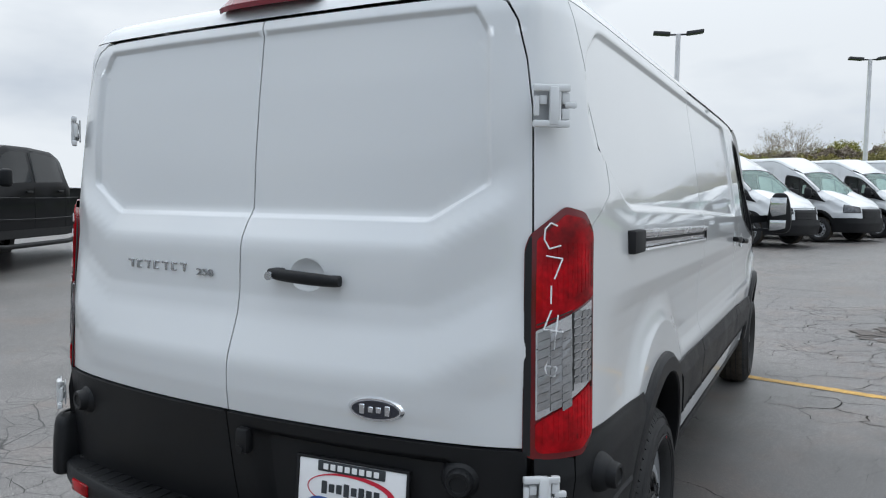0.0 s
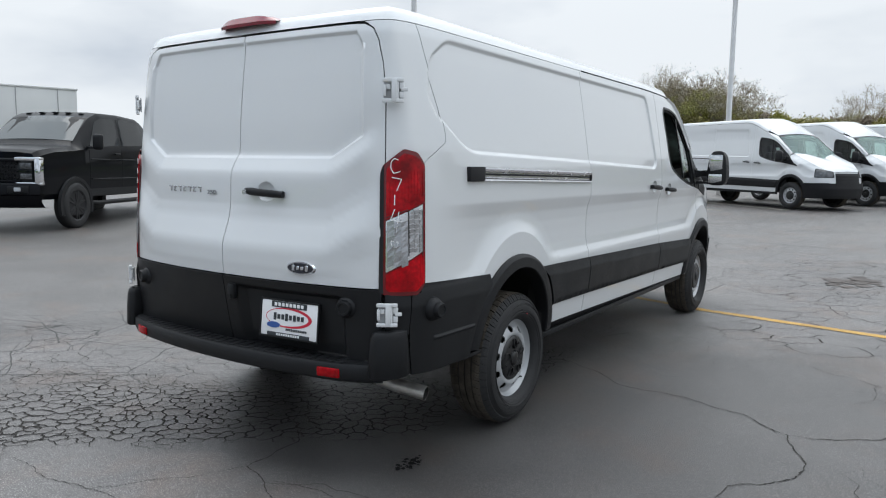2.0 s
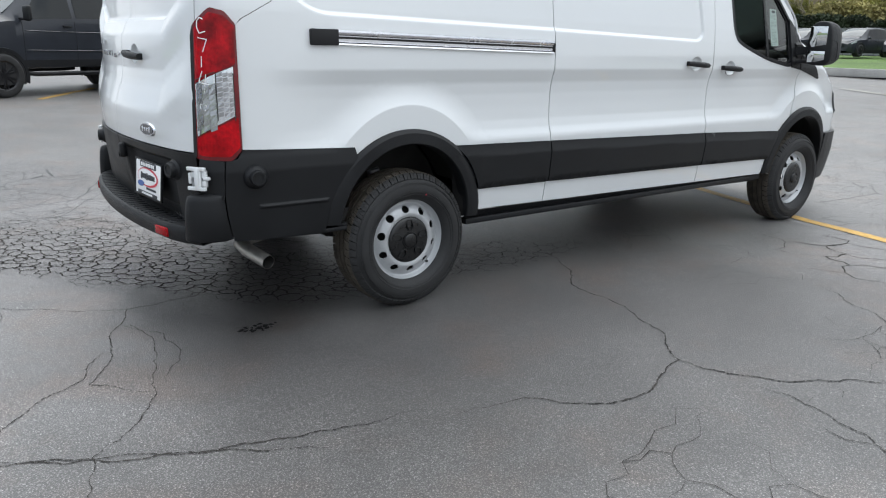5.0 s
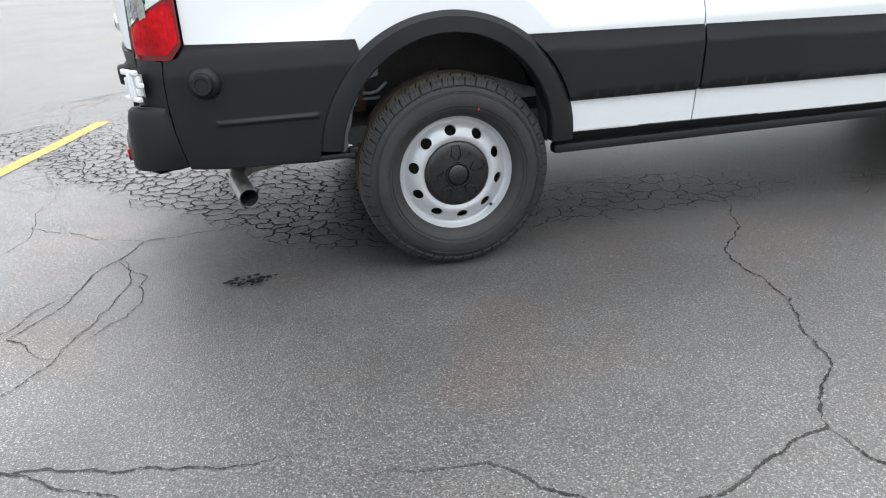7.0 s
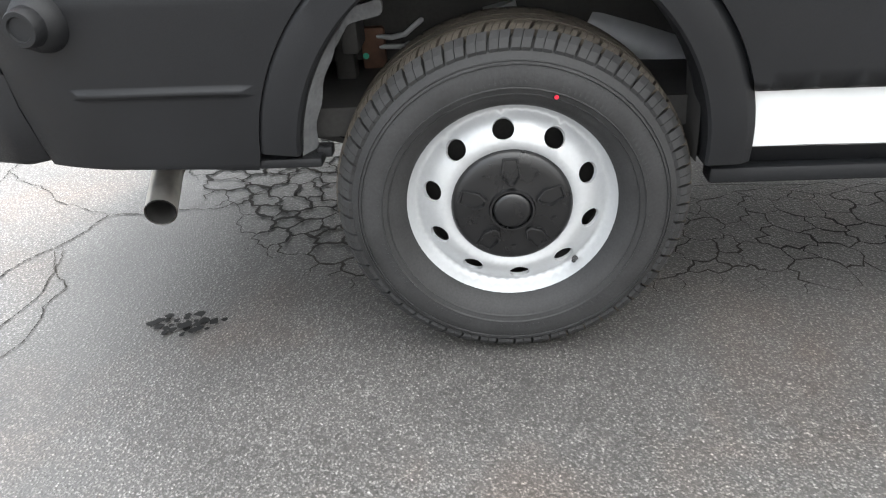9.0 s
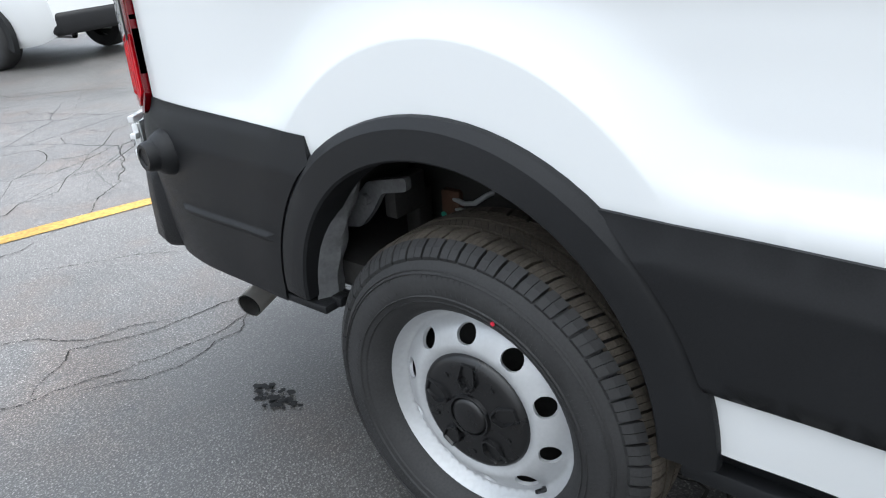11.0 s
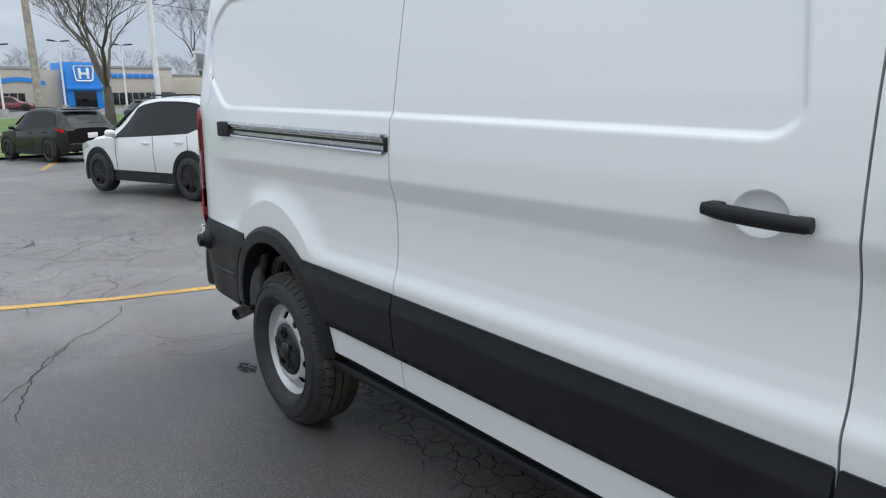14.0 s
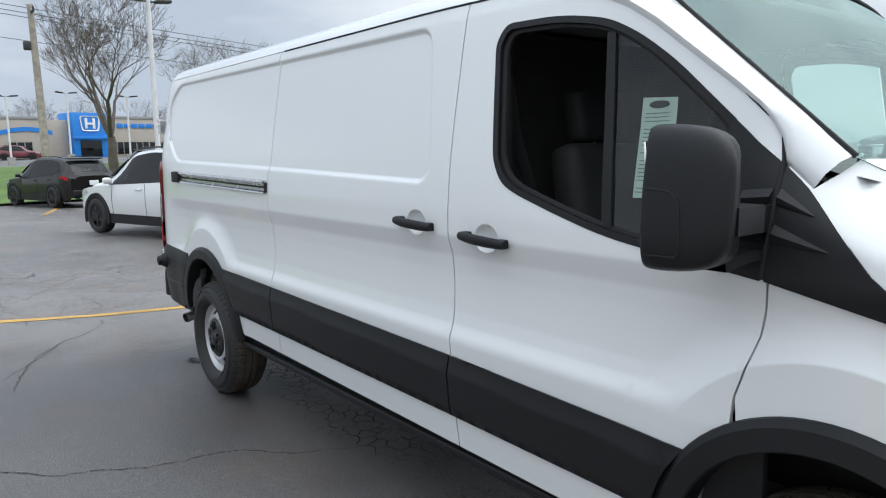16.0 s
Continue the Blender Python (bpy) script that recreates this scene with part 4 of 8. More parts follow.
        for z, inset in ((0.481, 0.020), (0.484, 0.008), (0.492, 0.001), (0.60, 0.0), (0.66, 0.004), (0.682, 0.010), (0.692, 0.022), (0.694, 0.05)):
            back = 0.020 * (1 - (z - 0.452) / 0.24)
            row = [((-1 if mirror else 1) * (0.90 + (x - 0.90) * (1 - inset / 0.075)), y + (inset if y < 0.25 else 0) - back * (y < 0.2) * 0.6, z) for x, y in line]
            seam = float(np.interp(z, [0.478, 0.60, 0.70], [0.284, 0.265, 0.262]))
            for yy_ in (seam,):
                p = bf(np.array([u_side(yy_)]), np.array([max(z, 0.48)]))[0]
                row.append((p[0] + (inset if mirror else -inset), p[1], z))
            row.append((row[-1][0] * 0.97, row[-1][1], z))
            rows.append(row)
        bm = bmesh.new()
        loft(bm, rows)
        bmesh.ops.recalc_face_normals(bm, faces=bm.faces)
        part("bumper_corner", bm, BLACK_PLASTIC, bodyw, angle=45)
        tail_light(bodyw, fn, mirror)
        shell = [(U_MIN + 0.01, 0.60), (0.70, 0.60), (0.70, 0.98), (1.70, 0.98), (1.70, 0.47), (4.44, 0.44), (4.44, 0.98), (4.74, 0.98), (4.74, 1.50), (4.55, 1.70), (4.38, 1.82), (4.20, 1.92), (4.0, 1.985), (U_MIN + 0.01, 1.995)]
        grown = [(p[0] + (0.02 if p[0] > 4.2 else -0.02), p[1] + (0.02 if p[1] > 1.6 else -0.02)) for p in WINDOW]
        sheet("inner_shell", shell, body(raise_roof, mirror, -0.022), GAP, bodyw, holes=[[p for p in grown]], us=0.1 if full else 0.25, zs=Z_COARSE, rim=0.08, flange=0, flip=mirror)
    return v

HEADLAMP = material("headlamp_glass", (0.075, 0.078, 0.082), 0.12, metal=0.3, coat=0.6, vary=0.6, scale=14, fine=0.4, fine_scale=40)


def van_rear(v, raise_roof, full):
    """Rear doors, lower cladding, step bumper, plate, badges."""
    zs = Z_ROWS if full else Z_COARSE
    rim = 0.02 if full else 0.05
    for mirror in (True, False):
        fn = body(raise_roof, mirror)
        d = new("rear_door")
        d.parent = v
        u0 = u_rear(0.0025)
        eu = [(u_rear(0.861), 0.868), (u_rear(0.861), 1.70), (u_rear(0.845), 1.83), (u_rear(0.820), 1.92), (u_rear(0.79), 1.962), (u_rear(0.745), 1.980), (u_rear(0.68), 1.984)]
        sheet("door_panel", [(u0, 0.868)] + eu + [(u0, 1.985)], fn, WHITE, d, holes=[] if mirror else [cup_hole(u_rear(0.242), 1.262)], us=0.03 if full else 0.12, zs=zs, rim=rim, flip=mirror,
              lines=beside([(u_rear(0.02), 1.425), (u_rear(0.58), 1.425), (u_rear(0.755), 1.52), (u_rear(0.748), 1.88), (u_rear(0.70), 1.953), (u_rear(0.02), 1.955)], (-0.010, -0.004, 0.002, 0.008, 0.014), 0.02, False) if full else ())
        # black lower cladding of the door, drawn in towards the step
        def cf(u, z):
            q = fn(u, z)
            ax = np.abs(q[..., 0])
            well = sstep(0.07, 0.13, np.abs(q[..., 0])) * (1 - sstep(0.66, 0.70, ax)) * (1 - sstep(0.80, 0.83, z)) if not mirror else 0
            q[..., 1] += -0.010 + 0.035 * well
            return q
        clad = [(u0, 0.862), (u0, 0.515), (u_rear(0.855), 0.515), (u_rear(0.858), 0.862)]
        sheet("door_cladding", clad, cf, BLACK_PLASTIC, d, us=0.02, zs=np.arange(0.52, 0.87, 0.015), rim=0.02, flange=0.03, flip=mirror, label="black plastic lower door cladding")
    fn = body(raise_roof, False)
    # step bumper: a swept section round the back
    us = np.linspace(u_rear(0.0), u_rear(0.86), 26)
    half = []
    for u in us:
        p = fn(np.array([u]), np.array([0.60]))[0]
        i = np.interp(u, PU, PN[:, 0]), np.interp(u, PU, PN[:, 1])
        bx, by = np.interp(u, PU, PXY[:, 0]), np.interp(u, PU, PXY[:, 1])
        lean = 0.05 if abs(bx) < 0.7 else 0.05 - 0.03 * (abs(bx) - 0.7) / 0.2
        sec = []
        for o, z in ((-0.13, 0.518), (-0.10, 0.540), (lean - 0.022, 0.544), (lean - 0.004, 0.538), (lean + 0.004, 0.526), (lean + 0.004, 0.485), (lean - 0.004, 0.466), (lean - 0.022, 0.455), (-0.12, 0.453)):
            sec.append((bx + i[0] * o, by + i[1] * o, z))
        half.append(sec)
    rows = [[(-x, y, z) for x, y, z in s] for s in half[::-1]] + half[1:]
    bm = bmesh.new()
    loft(bm, rows)
    bump = part("step_bumper", bm, BLACK_PLASTIC, v, "black plastic rear bumper with ribbed step", angle=35)
    for x in np.arange(-0.70, 0.71, 0.050):
        u = u_rear(abs(x))
        y = float(np.interp(u, PU, PXY[:, 1]))
        bm = bmesh.new()
        box(bm, (0.030, 0.085, 0.005), (x, y + 0.005, 0.5435), 0.0018, segments=1)
        part("step_rib", bm, BLACK_PLASTIC, bump)
    for s in (-1, 1):
        x = s * 0.66
        y = float(np.interp(u_rear(0.66), PU, PXY[:, 1])) - 0.055
        bm = bmesh.new()
        box(bm, (0.11, 0.014, 0.042), (x, y, 0.497), 0.006, Matrix.Rotation(s * 0.22, 4, "Z"))
        part("reflector", bm, RED, bump, "red reflector")
        sensor(v, (s * 0.70, float(np.interp(u_rear(0.70), PU, PXY[:, 1])) + 0.018, 0.778), (s * 0.25, -1, 0))
    bm = bmesh.new()
    box(bm, (0.045, 0.035, 0.075), (0.065, 0.052, 0.79), 0.012)
    cyl(bm, 0.012, 0.02, Matrix.Translation((0.065, 0.040, 0.768)) @ Matrix.Rotation(math.pi / 2, 4, "X"), 14)
    part("camera_housing", bm, BLACK_PLASTIC, v)
    # number plate with dealer's advertising card
    pl = new("plate_card")
    pl.parent = v
    pl.matrix_basis = Matrix.Translation((0.405, 0.084, 0.690)) @ Matrix.Rotation(0.10, 4, "Z") @ Matrix.Rotation(-0.10, 4, "X")
    bm = bmesh.new()
    box(bm, (0.320, 0.010, 0.165), (0, 0, 0), 0.006)
    part("card", bm, PLATE_WHITE, pl, "white dealer advertising card")
    bm = bmesh.new()
    box(bm, (0.20, 0.004, 0.028), (0, -0.006, 0.066), 0.002)
    box(bm, (0.24, 0.004, 0.018), (0, -0.006, -0.072), 0.002)
    part("dark_band", bm, INK, pl)
    bm = bmesh.new()
    for k in range(8):
        box(bm, (0.015, 0.003, 0.016), (-0.075 + k * 0.0214, -0.008, 0.066), 0.001, segments=1)
    for k in range(10):
        box(bm, (0.009, 0.003, 0.010), (-0.06 + k * 0.0134, -0.008, -0.072), 0.001, segments=1)
    tagged(part("light_print", bm, PLATE_WHITE, pl), kind="stuff")
    bm = bmesh.new()
    m = 40
    for k in range(m):
        a, b = 2 * math.pi * k / m, 2 * math.pi * (k + 1) / m
        def e(t, r, w):
            return ((0.130 - w) * math.cos(t), -0.0066, 0.008 + (0.046 - w * 0.8) * math.sin(t))
        w0, w1 = 0.010 + 0.008 * math.cos(a), 0.010 + 0.008 * math.cos(b)
        bm.faces.new([bm.verts.new(p) for p in (e(a, 0, 0), e(a, 0, max(w0, 0.003)), e(b, 0, max(w1, 0.003)), e(b, 0, 0))])
    part("red_ring", bm, PLATE_RED, pl)
    bm = bmesh.new()
    for k, h in enumerate((0.034, 0.022, 0.024, 0.034, 0.022, 0.028, 0.022, 0.022)):
        box(bm, (0.016, 0.003, h), (-0.078 + k * 0.0222, -0.0065, 0.010), 0.001, segments=1)
    for k in range(12):
        box(bm, (0.007, 0.003, 0.011), (-0.01 + k * 0.0100, -0.0065, -0.046), 0.001, segments=1)
    tagged(part("dark_print", bm, INK, pl), kind="stuff")
    bm = bmesh.new()
    bmesh.ops.create_cone(bm, cap_ends=True, segments=24, radius1=0.5, radius2=0.5, depth=0.003, matrix=Matrix.Translation((-0.085, -0.0065, -0.030)) @ Matrix.Diagonal((0.075, 1, 0.028, 1)) @ Matrix.Rotation(math.pi / 2, 4, "X"))
    part("blue_oval", bm, PLATE_BLUE, pl)
    bm = bmesh.new()
    for a, b, c, d in ((0.334, 0.012, 0.008, 0.085), (0.334, 0.012, 0.008, -0.085)):
        box(bm, (a, b, c), (0, -0.001, d), 0.002)
    for s in (-1, 1):
        box(bm, (0.008, 0.012, 0.165), (s * 0.163, -0.001, 0), 0.002)
    part("card_frame", bm, BLACK_PLASTIC, pl)
    # oval badge
    def on_rear(x, z, lift):
        p = fn(np.array([u_rear(abs(x))]), np.array([z]))[0]
        return Vector((x, p[1] - lift, z))
    c = on_rear(0.484, 0.936, 0.003)
    tilt = Matrix.Rotation(0.16, 4, "Z")
    for nm, w, h, dep, mat in (("badge_rim", 0.160, 0.066, 0.010, CHROME), ("badge_field", 0.146, 0.053, 0.016, BADGE)):
        bm = bmesh.new()
        bmesh.ops.create_cone(bm, cap_ends=True, segments=40, radius1=0.5, radius2=0.44, depth=1, matrix=Matrix.Translation(c) @ tilt @ Matrix.Diagonal((w, dep, h, 1)) @ Matrix.Rotation(math.pi / 2, 4, "X"))
        part(nm, bm, mat, v)
    bm = bmesh.new()
    for k, (dx, h) in enumerate(((-0.036, 0.026), (-0.012, 0.015), (0.010, 0.015), (0.034, 0.026))):
        box(bm, (0.014, 0.003, h), c + tilt @ Vector((dx, -0.0085, 0)), 0.001, tilt, 1)
    part("badge_script", bm, CHROME, v)
    # model lettering: plain chrome bars, and the number
    bm = bmesh.new()
    for k in range(7):
        x = -0.475 + k * 0.041
        c = on_rear(x, 1.262 - 0.000 * k, 0.002)
        r = Matrix.Rotation(-0.14, 4, "Z")
        box(bm, (0.031, 0.004, 0.006), c + Vector((0, 0, 0.011)), 0.001, r, 1)
        box(bm, (0.009, 0.004, 0.026), c + Vector((-0.008 if k % 2 else 0.004, 0, 0)), 0.001, r, 1)
        if k % 2:
            box(bm, (0.024, 0.004, 0.005), c + Vector((0, 0, -0.010)), 0.001, r, 1)
    part("model_badge", bm, DARK_CHROME, v, "chrome model badge in plain bars")
    cu = bpy.data.curves.new("number_badge", "FONT")
    cu.body, cu.size, cu.extrude, cu.align_x = "250", 0.036, 0.002, "CENTER"
    tx = new("number_tmp", cu)
    bpy.context.view_layer.update()
    me = bpy.data.meshes.new_from_object(tx.evaluated_get(bpy.context.evaluated_depsgraph_get()))
    bpy.data.objects.remove(tx)
    me.materials.append(DARK_CHROME)
    nb = new("number_badge", me)
    nb.parent = v
    nb.matrix_basis = Matrix.Translation(on_rear(-0.135, 1.243, 0.004)) @ Matrix.Rotation(-0.05, 4, "Z") @ Matrix.Rotation(math.pi / 2, 4, "X") @ Matrix.Diagonal((1.35, 0.8, 1, 1))
    # pull handle on the right-hand door, turned to the rear
    p = on_rear(0.242, 1.262, 0.0)
    h = handle(v, lambda a, b: np.array([tuple(p)]), 0, 0, 0.228)
    h.matrix_basis = Matrix.Translation(p) @ Matrix.Rotation(-math.pi / 2 + 0.06, 4, "Z")
    bm = bmesh.new()
    cyl(bm, 0.012, 0.006, Matrix.Translation((0.046, -0.098, 0.001)) @ Matrix.Rotation(math.pi / 2, 4, "Y"), 16)
    part("lock_barrel", bm, ALU, h)
    for s in (-1, 1):
        hinge(v, (s * 0.884 if s > 0 else -0.858, 0.215, 1.706), s * 0.62, s < 0)
        hinge(v, (s * 0.898, 0.163, 0.765), s * 0.62, s < 0)


def van_top(v, raise_roof, full):
    """Roof, rear header, windscreen, bonnet, nose."""
    fn = body(raise_roof, False)
    # roof: between the tops of the flanks
    us = np.r_[np.linspace(U_MIN, 0.40, 22), np.linspace(0.5, 4.05, 30)]
    edge = fn(us, np.full(len(us), TOP + 0.003))
    edge2 = fn(us, np.full(len(us), 2.03))
    edge3 = fn(us, np.full(len(us), 2.055))
    header_y = 4.30
    rows = []
    for e, e2, e3, u in zip(edge, edge2, edge3, us):
        cy = 0.34 + max(0.0, (u - U_MIN)) / (us[-1] - U_MIN) * (header_y - 0.34)
        row = [tuple(e), tuple((e + e2) / 2), tuple(e2), tuple(e3)]
        for t in (0.08, 0.2, 0.4, 0.6, 0.8, 1.0):
            x, y = e3[0] * (1 - t), e3[1] + (cy - e3[1]) * t
            rise = 0.040 * (1 - (1 - t) ** 2.4)
            row.append((x, y, e3[2] + rise * float(1 - 0.25 * sstep(3.5, 4.3, y))))
        rows.append(row)
    front_half = np.array(rows[-1])[2:][::-1]
    bm = bmesh.new()
    loft(bm, [[(-x, y, z) for x, y, z in r] + [(x, y, z) for x, y, z in r[:-1][::-1]] for r in rows])
    bmesh.ops.remove_doubles(bm, verts=bm.verts, dist=0.0005)
    bmesh.ops.recalc_face_normals(bm, faces=bm.faces)
    part("roof", bm, WHITE, v, "white painted steel roof", angle=50)
    # roof gutter seam above the doors
    for s in (-1, 1):
        bm = bmesh.new()
        pts = [tuple(np.array(fn(np.array([u]), np.array([TOP + 0.0015]))[0]) * [s, 1, 1] + [s * 0.0005, 0, 0]) for u in np.linspace(2.2, 4.0, 20)]
        tube(bm, pts, 0.0042, 6)
        part("gutter_seam", bm, GAP, v)
    # high brake lamp
    yb = float(fn(np.array([U_MIN]), np.array([2.03]))[0][1])
    bm = bmesh.new()
    rows = []
    for x in np.linspace(-0.19, 0.19, 14):
        k = 1 - abs(x / 0.19) ** 4
        rows.append([(x, 0.205 + 0.03 * (1 - k), 2.028 + raise_roof), (x, 0.200 + 0.03 * (1 - k), 2.042 + raise_roof), (x, 0.215 + 0.02 * (1 - k), 2.042 + 0.030 * k + raise_roof), (x, 0.275, 2.050 + 0.030 * k + raise_roof), (x, 0.33, 2.046 + raise_roof)])
    loft(bm, rows)
    part("brake_lamp", bm, PINK, v, "faded red high-level brake lamp")
    # windscreen
    rows, n = [], 15
    for k in range(n):
        t = k / (n - 1)
        row = []
        for j in range(21):
            s = -1 + 2 * j / 20
            bow = 1 - s * s
            yb, zb, xb = 4.893 + 0.27 * bow, 1.487 - 0.165 * bow ** 0.8, 0.845
            yt, zt, xt = 4.31 + 0.085 * bow, 1.972 + 0.055 * bow, 0.775
            row.append((s * (xb + (xt - xb) * t), yb + (yt - yb) * t, zb + (zt - zb) * t + 0.03 * bow * math.sin(math.pi * t)))
        rows.append(row)
    bm = bmesh.new()
    loft(bm, rows)
    bmesh.ops.recalc_face_normals(bm, faces=bm.faces)
    ws = part("windscreen", bm, WINDSHIELD, v, "greenish windscreen")
    ws.visible_shadow = False
    bm = bmesh.new()
    for j in (0, 20):
        tube(bm, [(r[j][0] * 0.996, r[j][1] + 0.003, r[j][2]) for r in rows], 0.007, 6)
    tube(bm, [(x, y + 0.002, z) for x, y, z in rows[-1]], 0.008, 6)
    part("windscreen_seal", bm, GAP, v)
    # front header of the roof, between roof and windscreen
    bm = bmesh.new()
    last = [(x, y, z) for x, y, z in rows[-1]]
    roof_front = []
    for x, y, z in last:
        a = min(abs(x / 0.775), 1.0) * front_half[-1, 0]
        roof_front.append((math.copysign(a, x), float(np.interp(a, front_half[:, 0], front_half[:, 1])) - 0.004, float(np.interp(a, front_half[:, 0], front_half[:, 2])) + 0.001))
    loft(bm, [roof_front, [((a[0] + b[0]) / 2, (a[1] + b[1]) / 2, (a[2] + b[2]) / 2 + 0.016) for a, b in zip(roof_front, last)], last])
    bmesh.ops.recalc_face_normals(bm, faces=bm.faces)
    part("roof_header", bm, WHITE, v)
    for s in (-1, 1):
        # windscreen pillar, from the roof down to the corner of the bonnet
        line = [(4.02, 1.985, 0.872, 4.20), (4.20, 1.947, 0.876, 4.29), (4.312, 1.897, 0.879, 4.36), (4.403, 1.840, 0.883, 4.445), (4.489, 1.775, 0.887, 4.528), (4.570, 1.714, 0.891, 4.608), (4.645, 1.657, 0.894, 4.683),
                (4.704, 1.608, 0.896, 4.745), (4.741, 1.572, 0.897, 4.785), (4.764, 1.535, 0.898, 4.812), (4.776, 1.480, 0.900, 4.838), (4.808, 1.448, 0.899, 4.865), (4.838, 1.419, 0.897, 4.892)]
        prof = []
        for y, z, xo, wy in line:
            wz = 1.894 - 0.831 * (wy - 4.402) if wy > 4.31 else 1.972 + 0.2 * (4.31 - wy)
            z = z + raise_roof * float(sstep(1.86, 2.02, z) * (1 - sstep(3.30, 4.36, y)))
            o, i = np.array([xo, y, z]), np.array([float(np.interp(wy, [4.2, 4.31, 4.893], [0.77, 0.775, 0.845])), wy, wz])
            prof.append([tuple(q * [s, 1, 1]) for q in (o + [-0.03, -0.012, -0.035], o, o + [0.002, 0.006, 0.006], o + 0.3 * (i - o) + [0.010, 0.004, 0.010], o + 0.65 * (i - o) + [0.010, 0.006, 0.012], o + 0.9 * (i - o) + [0.003, 0.005, 0.006], i)])
        bm = bmesh.new()
        loft(bm, prof)
        bmesh.ops.recalc_face_normals(bm, faces=bm.faces)
        part("windscreen_pillar", bm, WHITE, v, angle=60)
    # bonnet
    us = np.linspace(4.90, U_MAX, 26)
    rows = []
    for u in us:
        e = fn(np.array([u]), np.array([float(fender_top(u)) + 0.002]))[0]
        t = (u - us[0]) / (us[-1] - us[0])
        cy, cz = 5.17 + 0.72 * t ** 0.8, 1.335 - 0.30 * t ** 1.3
        rows.append([tuple(e * (1 - q) + np.array([0, cy, cz]) * q + np.array([0, 0, 0.045 * math.sin(math.pi * min(1, q * 1.0)) * (1 - t)])) for q in np.linspace(0, 1, 10)])
    bm = bmesh.new()
    loft(bm, [r + [(-x, y, z) for x, y, z in r[:-1][::-1]] for r in rows])
    bmesh.ops.remove_doubles(bm, verts=bm.verts, dist=0.0005)
    bmesh.ops.recalc_face_normals(bm, faces=bm.faces)
    part("bonnet", bm, WHITE, v, "white bonnet")
    # cowl and wipers
    bm = bmesh.new()
    loft(bm, [[(s * 0.86, 4.93 + 0.26 * (1 - s * s), 1.440 - 0.13 * (1 - s * s)) for s in np.linspace(-1, 1, 15)], [(s * 0.80, 4.83 + 0.26 * (1 - s * s), 1.455 - 0.13 * (1 - s * s)) for s in np.linspace(-1, 1, 15)]])
    part("cowl", bm, BLACK_PLASTIC, v)
    for x0, x1 in ((0.70, 0.05), (-0.05, -0.70)):
        bm = bmesh.new()
        pts = [(x0 + (x1 - x0) * t, 4.93 + 0.26 * (1 - ((x0 + (x1 - x0) * t) / 0.86) ** 2) - 0.055 * t, 1.475 - 0.13 * (1 - ((x0 + (x1 - x0) * t) / 0.86) ** 2) + 0.05 * t) for t in np.linspace(0, 1, 9)]
        tube(bm, pts, 0.010, 6)
        part("wiper", bm, BLACK_PLASTIC, v)
    # nose: grille, lamps, bumper
    def patch(nm, u0, u1, z0, z1, mat, lift, mirror, label="", slope=0.0):
        f = body(raise_roof, mirror)
        def g(u, z):
            e = f(u + 0.004, z) - f(u - 0.004, z)
            n = np.stack([e[..., 1], -e[..., 0], 0 * e[..., 0]], -1)
            n /= np.linalg.norm(n, axis=-1)[..., None]
            return f(u, z) + n * (lift * (-1 if mirror else 1))
        return sheet(nm, rounded([(u0, z0), (u1, z0), (u1, z1), (u0, z1 + slope)], 0.02, 3), g, mat, v, us=0.05, zs=np.arange(z0, z1, 0.04), rim=0.05, flange=0.03, flip=mirror, label=label)
    for mirror in (False, True):
        patch("nose_bumper", 5.33, U_MAX, 0.30, 0.70, BLACK_PLASTIC, 0.03, mirror, "black plastic front bumper")
        patch("nose_skin", 6.0, U_MAX, 0.66, 0.985, WHITE, -0.004, mirror)
        patch("grille", U_MAX - 0.46, U_MAX, 0.68, 0.96, BLACK_PLASTIC, 0.012, mirror, "black grille")
        patch("headlight", 5.62, 6.10, 0.86, 1.00, HEADLAMP, 0.012, mirror, "clear headlamp", 0.07)
        patch("headlight_rim", 5.60, 6.14, 0.845, 1.005, GAP, 0.004, mirror, "", 0.08)
        for z in (0.72, 0.80, 0.88):
            patch("grille_bar", U_MAX - 0.42, U_MAX, z, z + 0.035, BLACK_PLASTIC, 0.026, mirror)


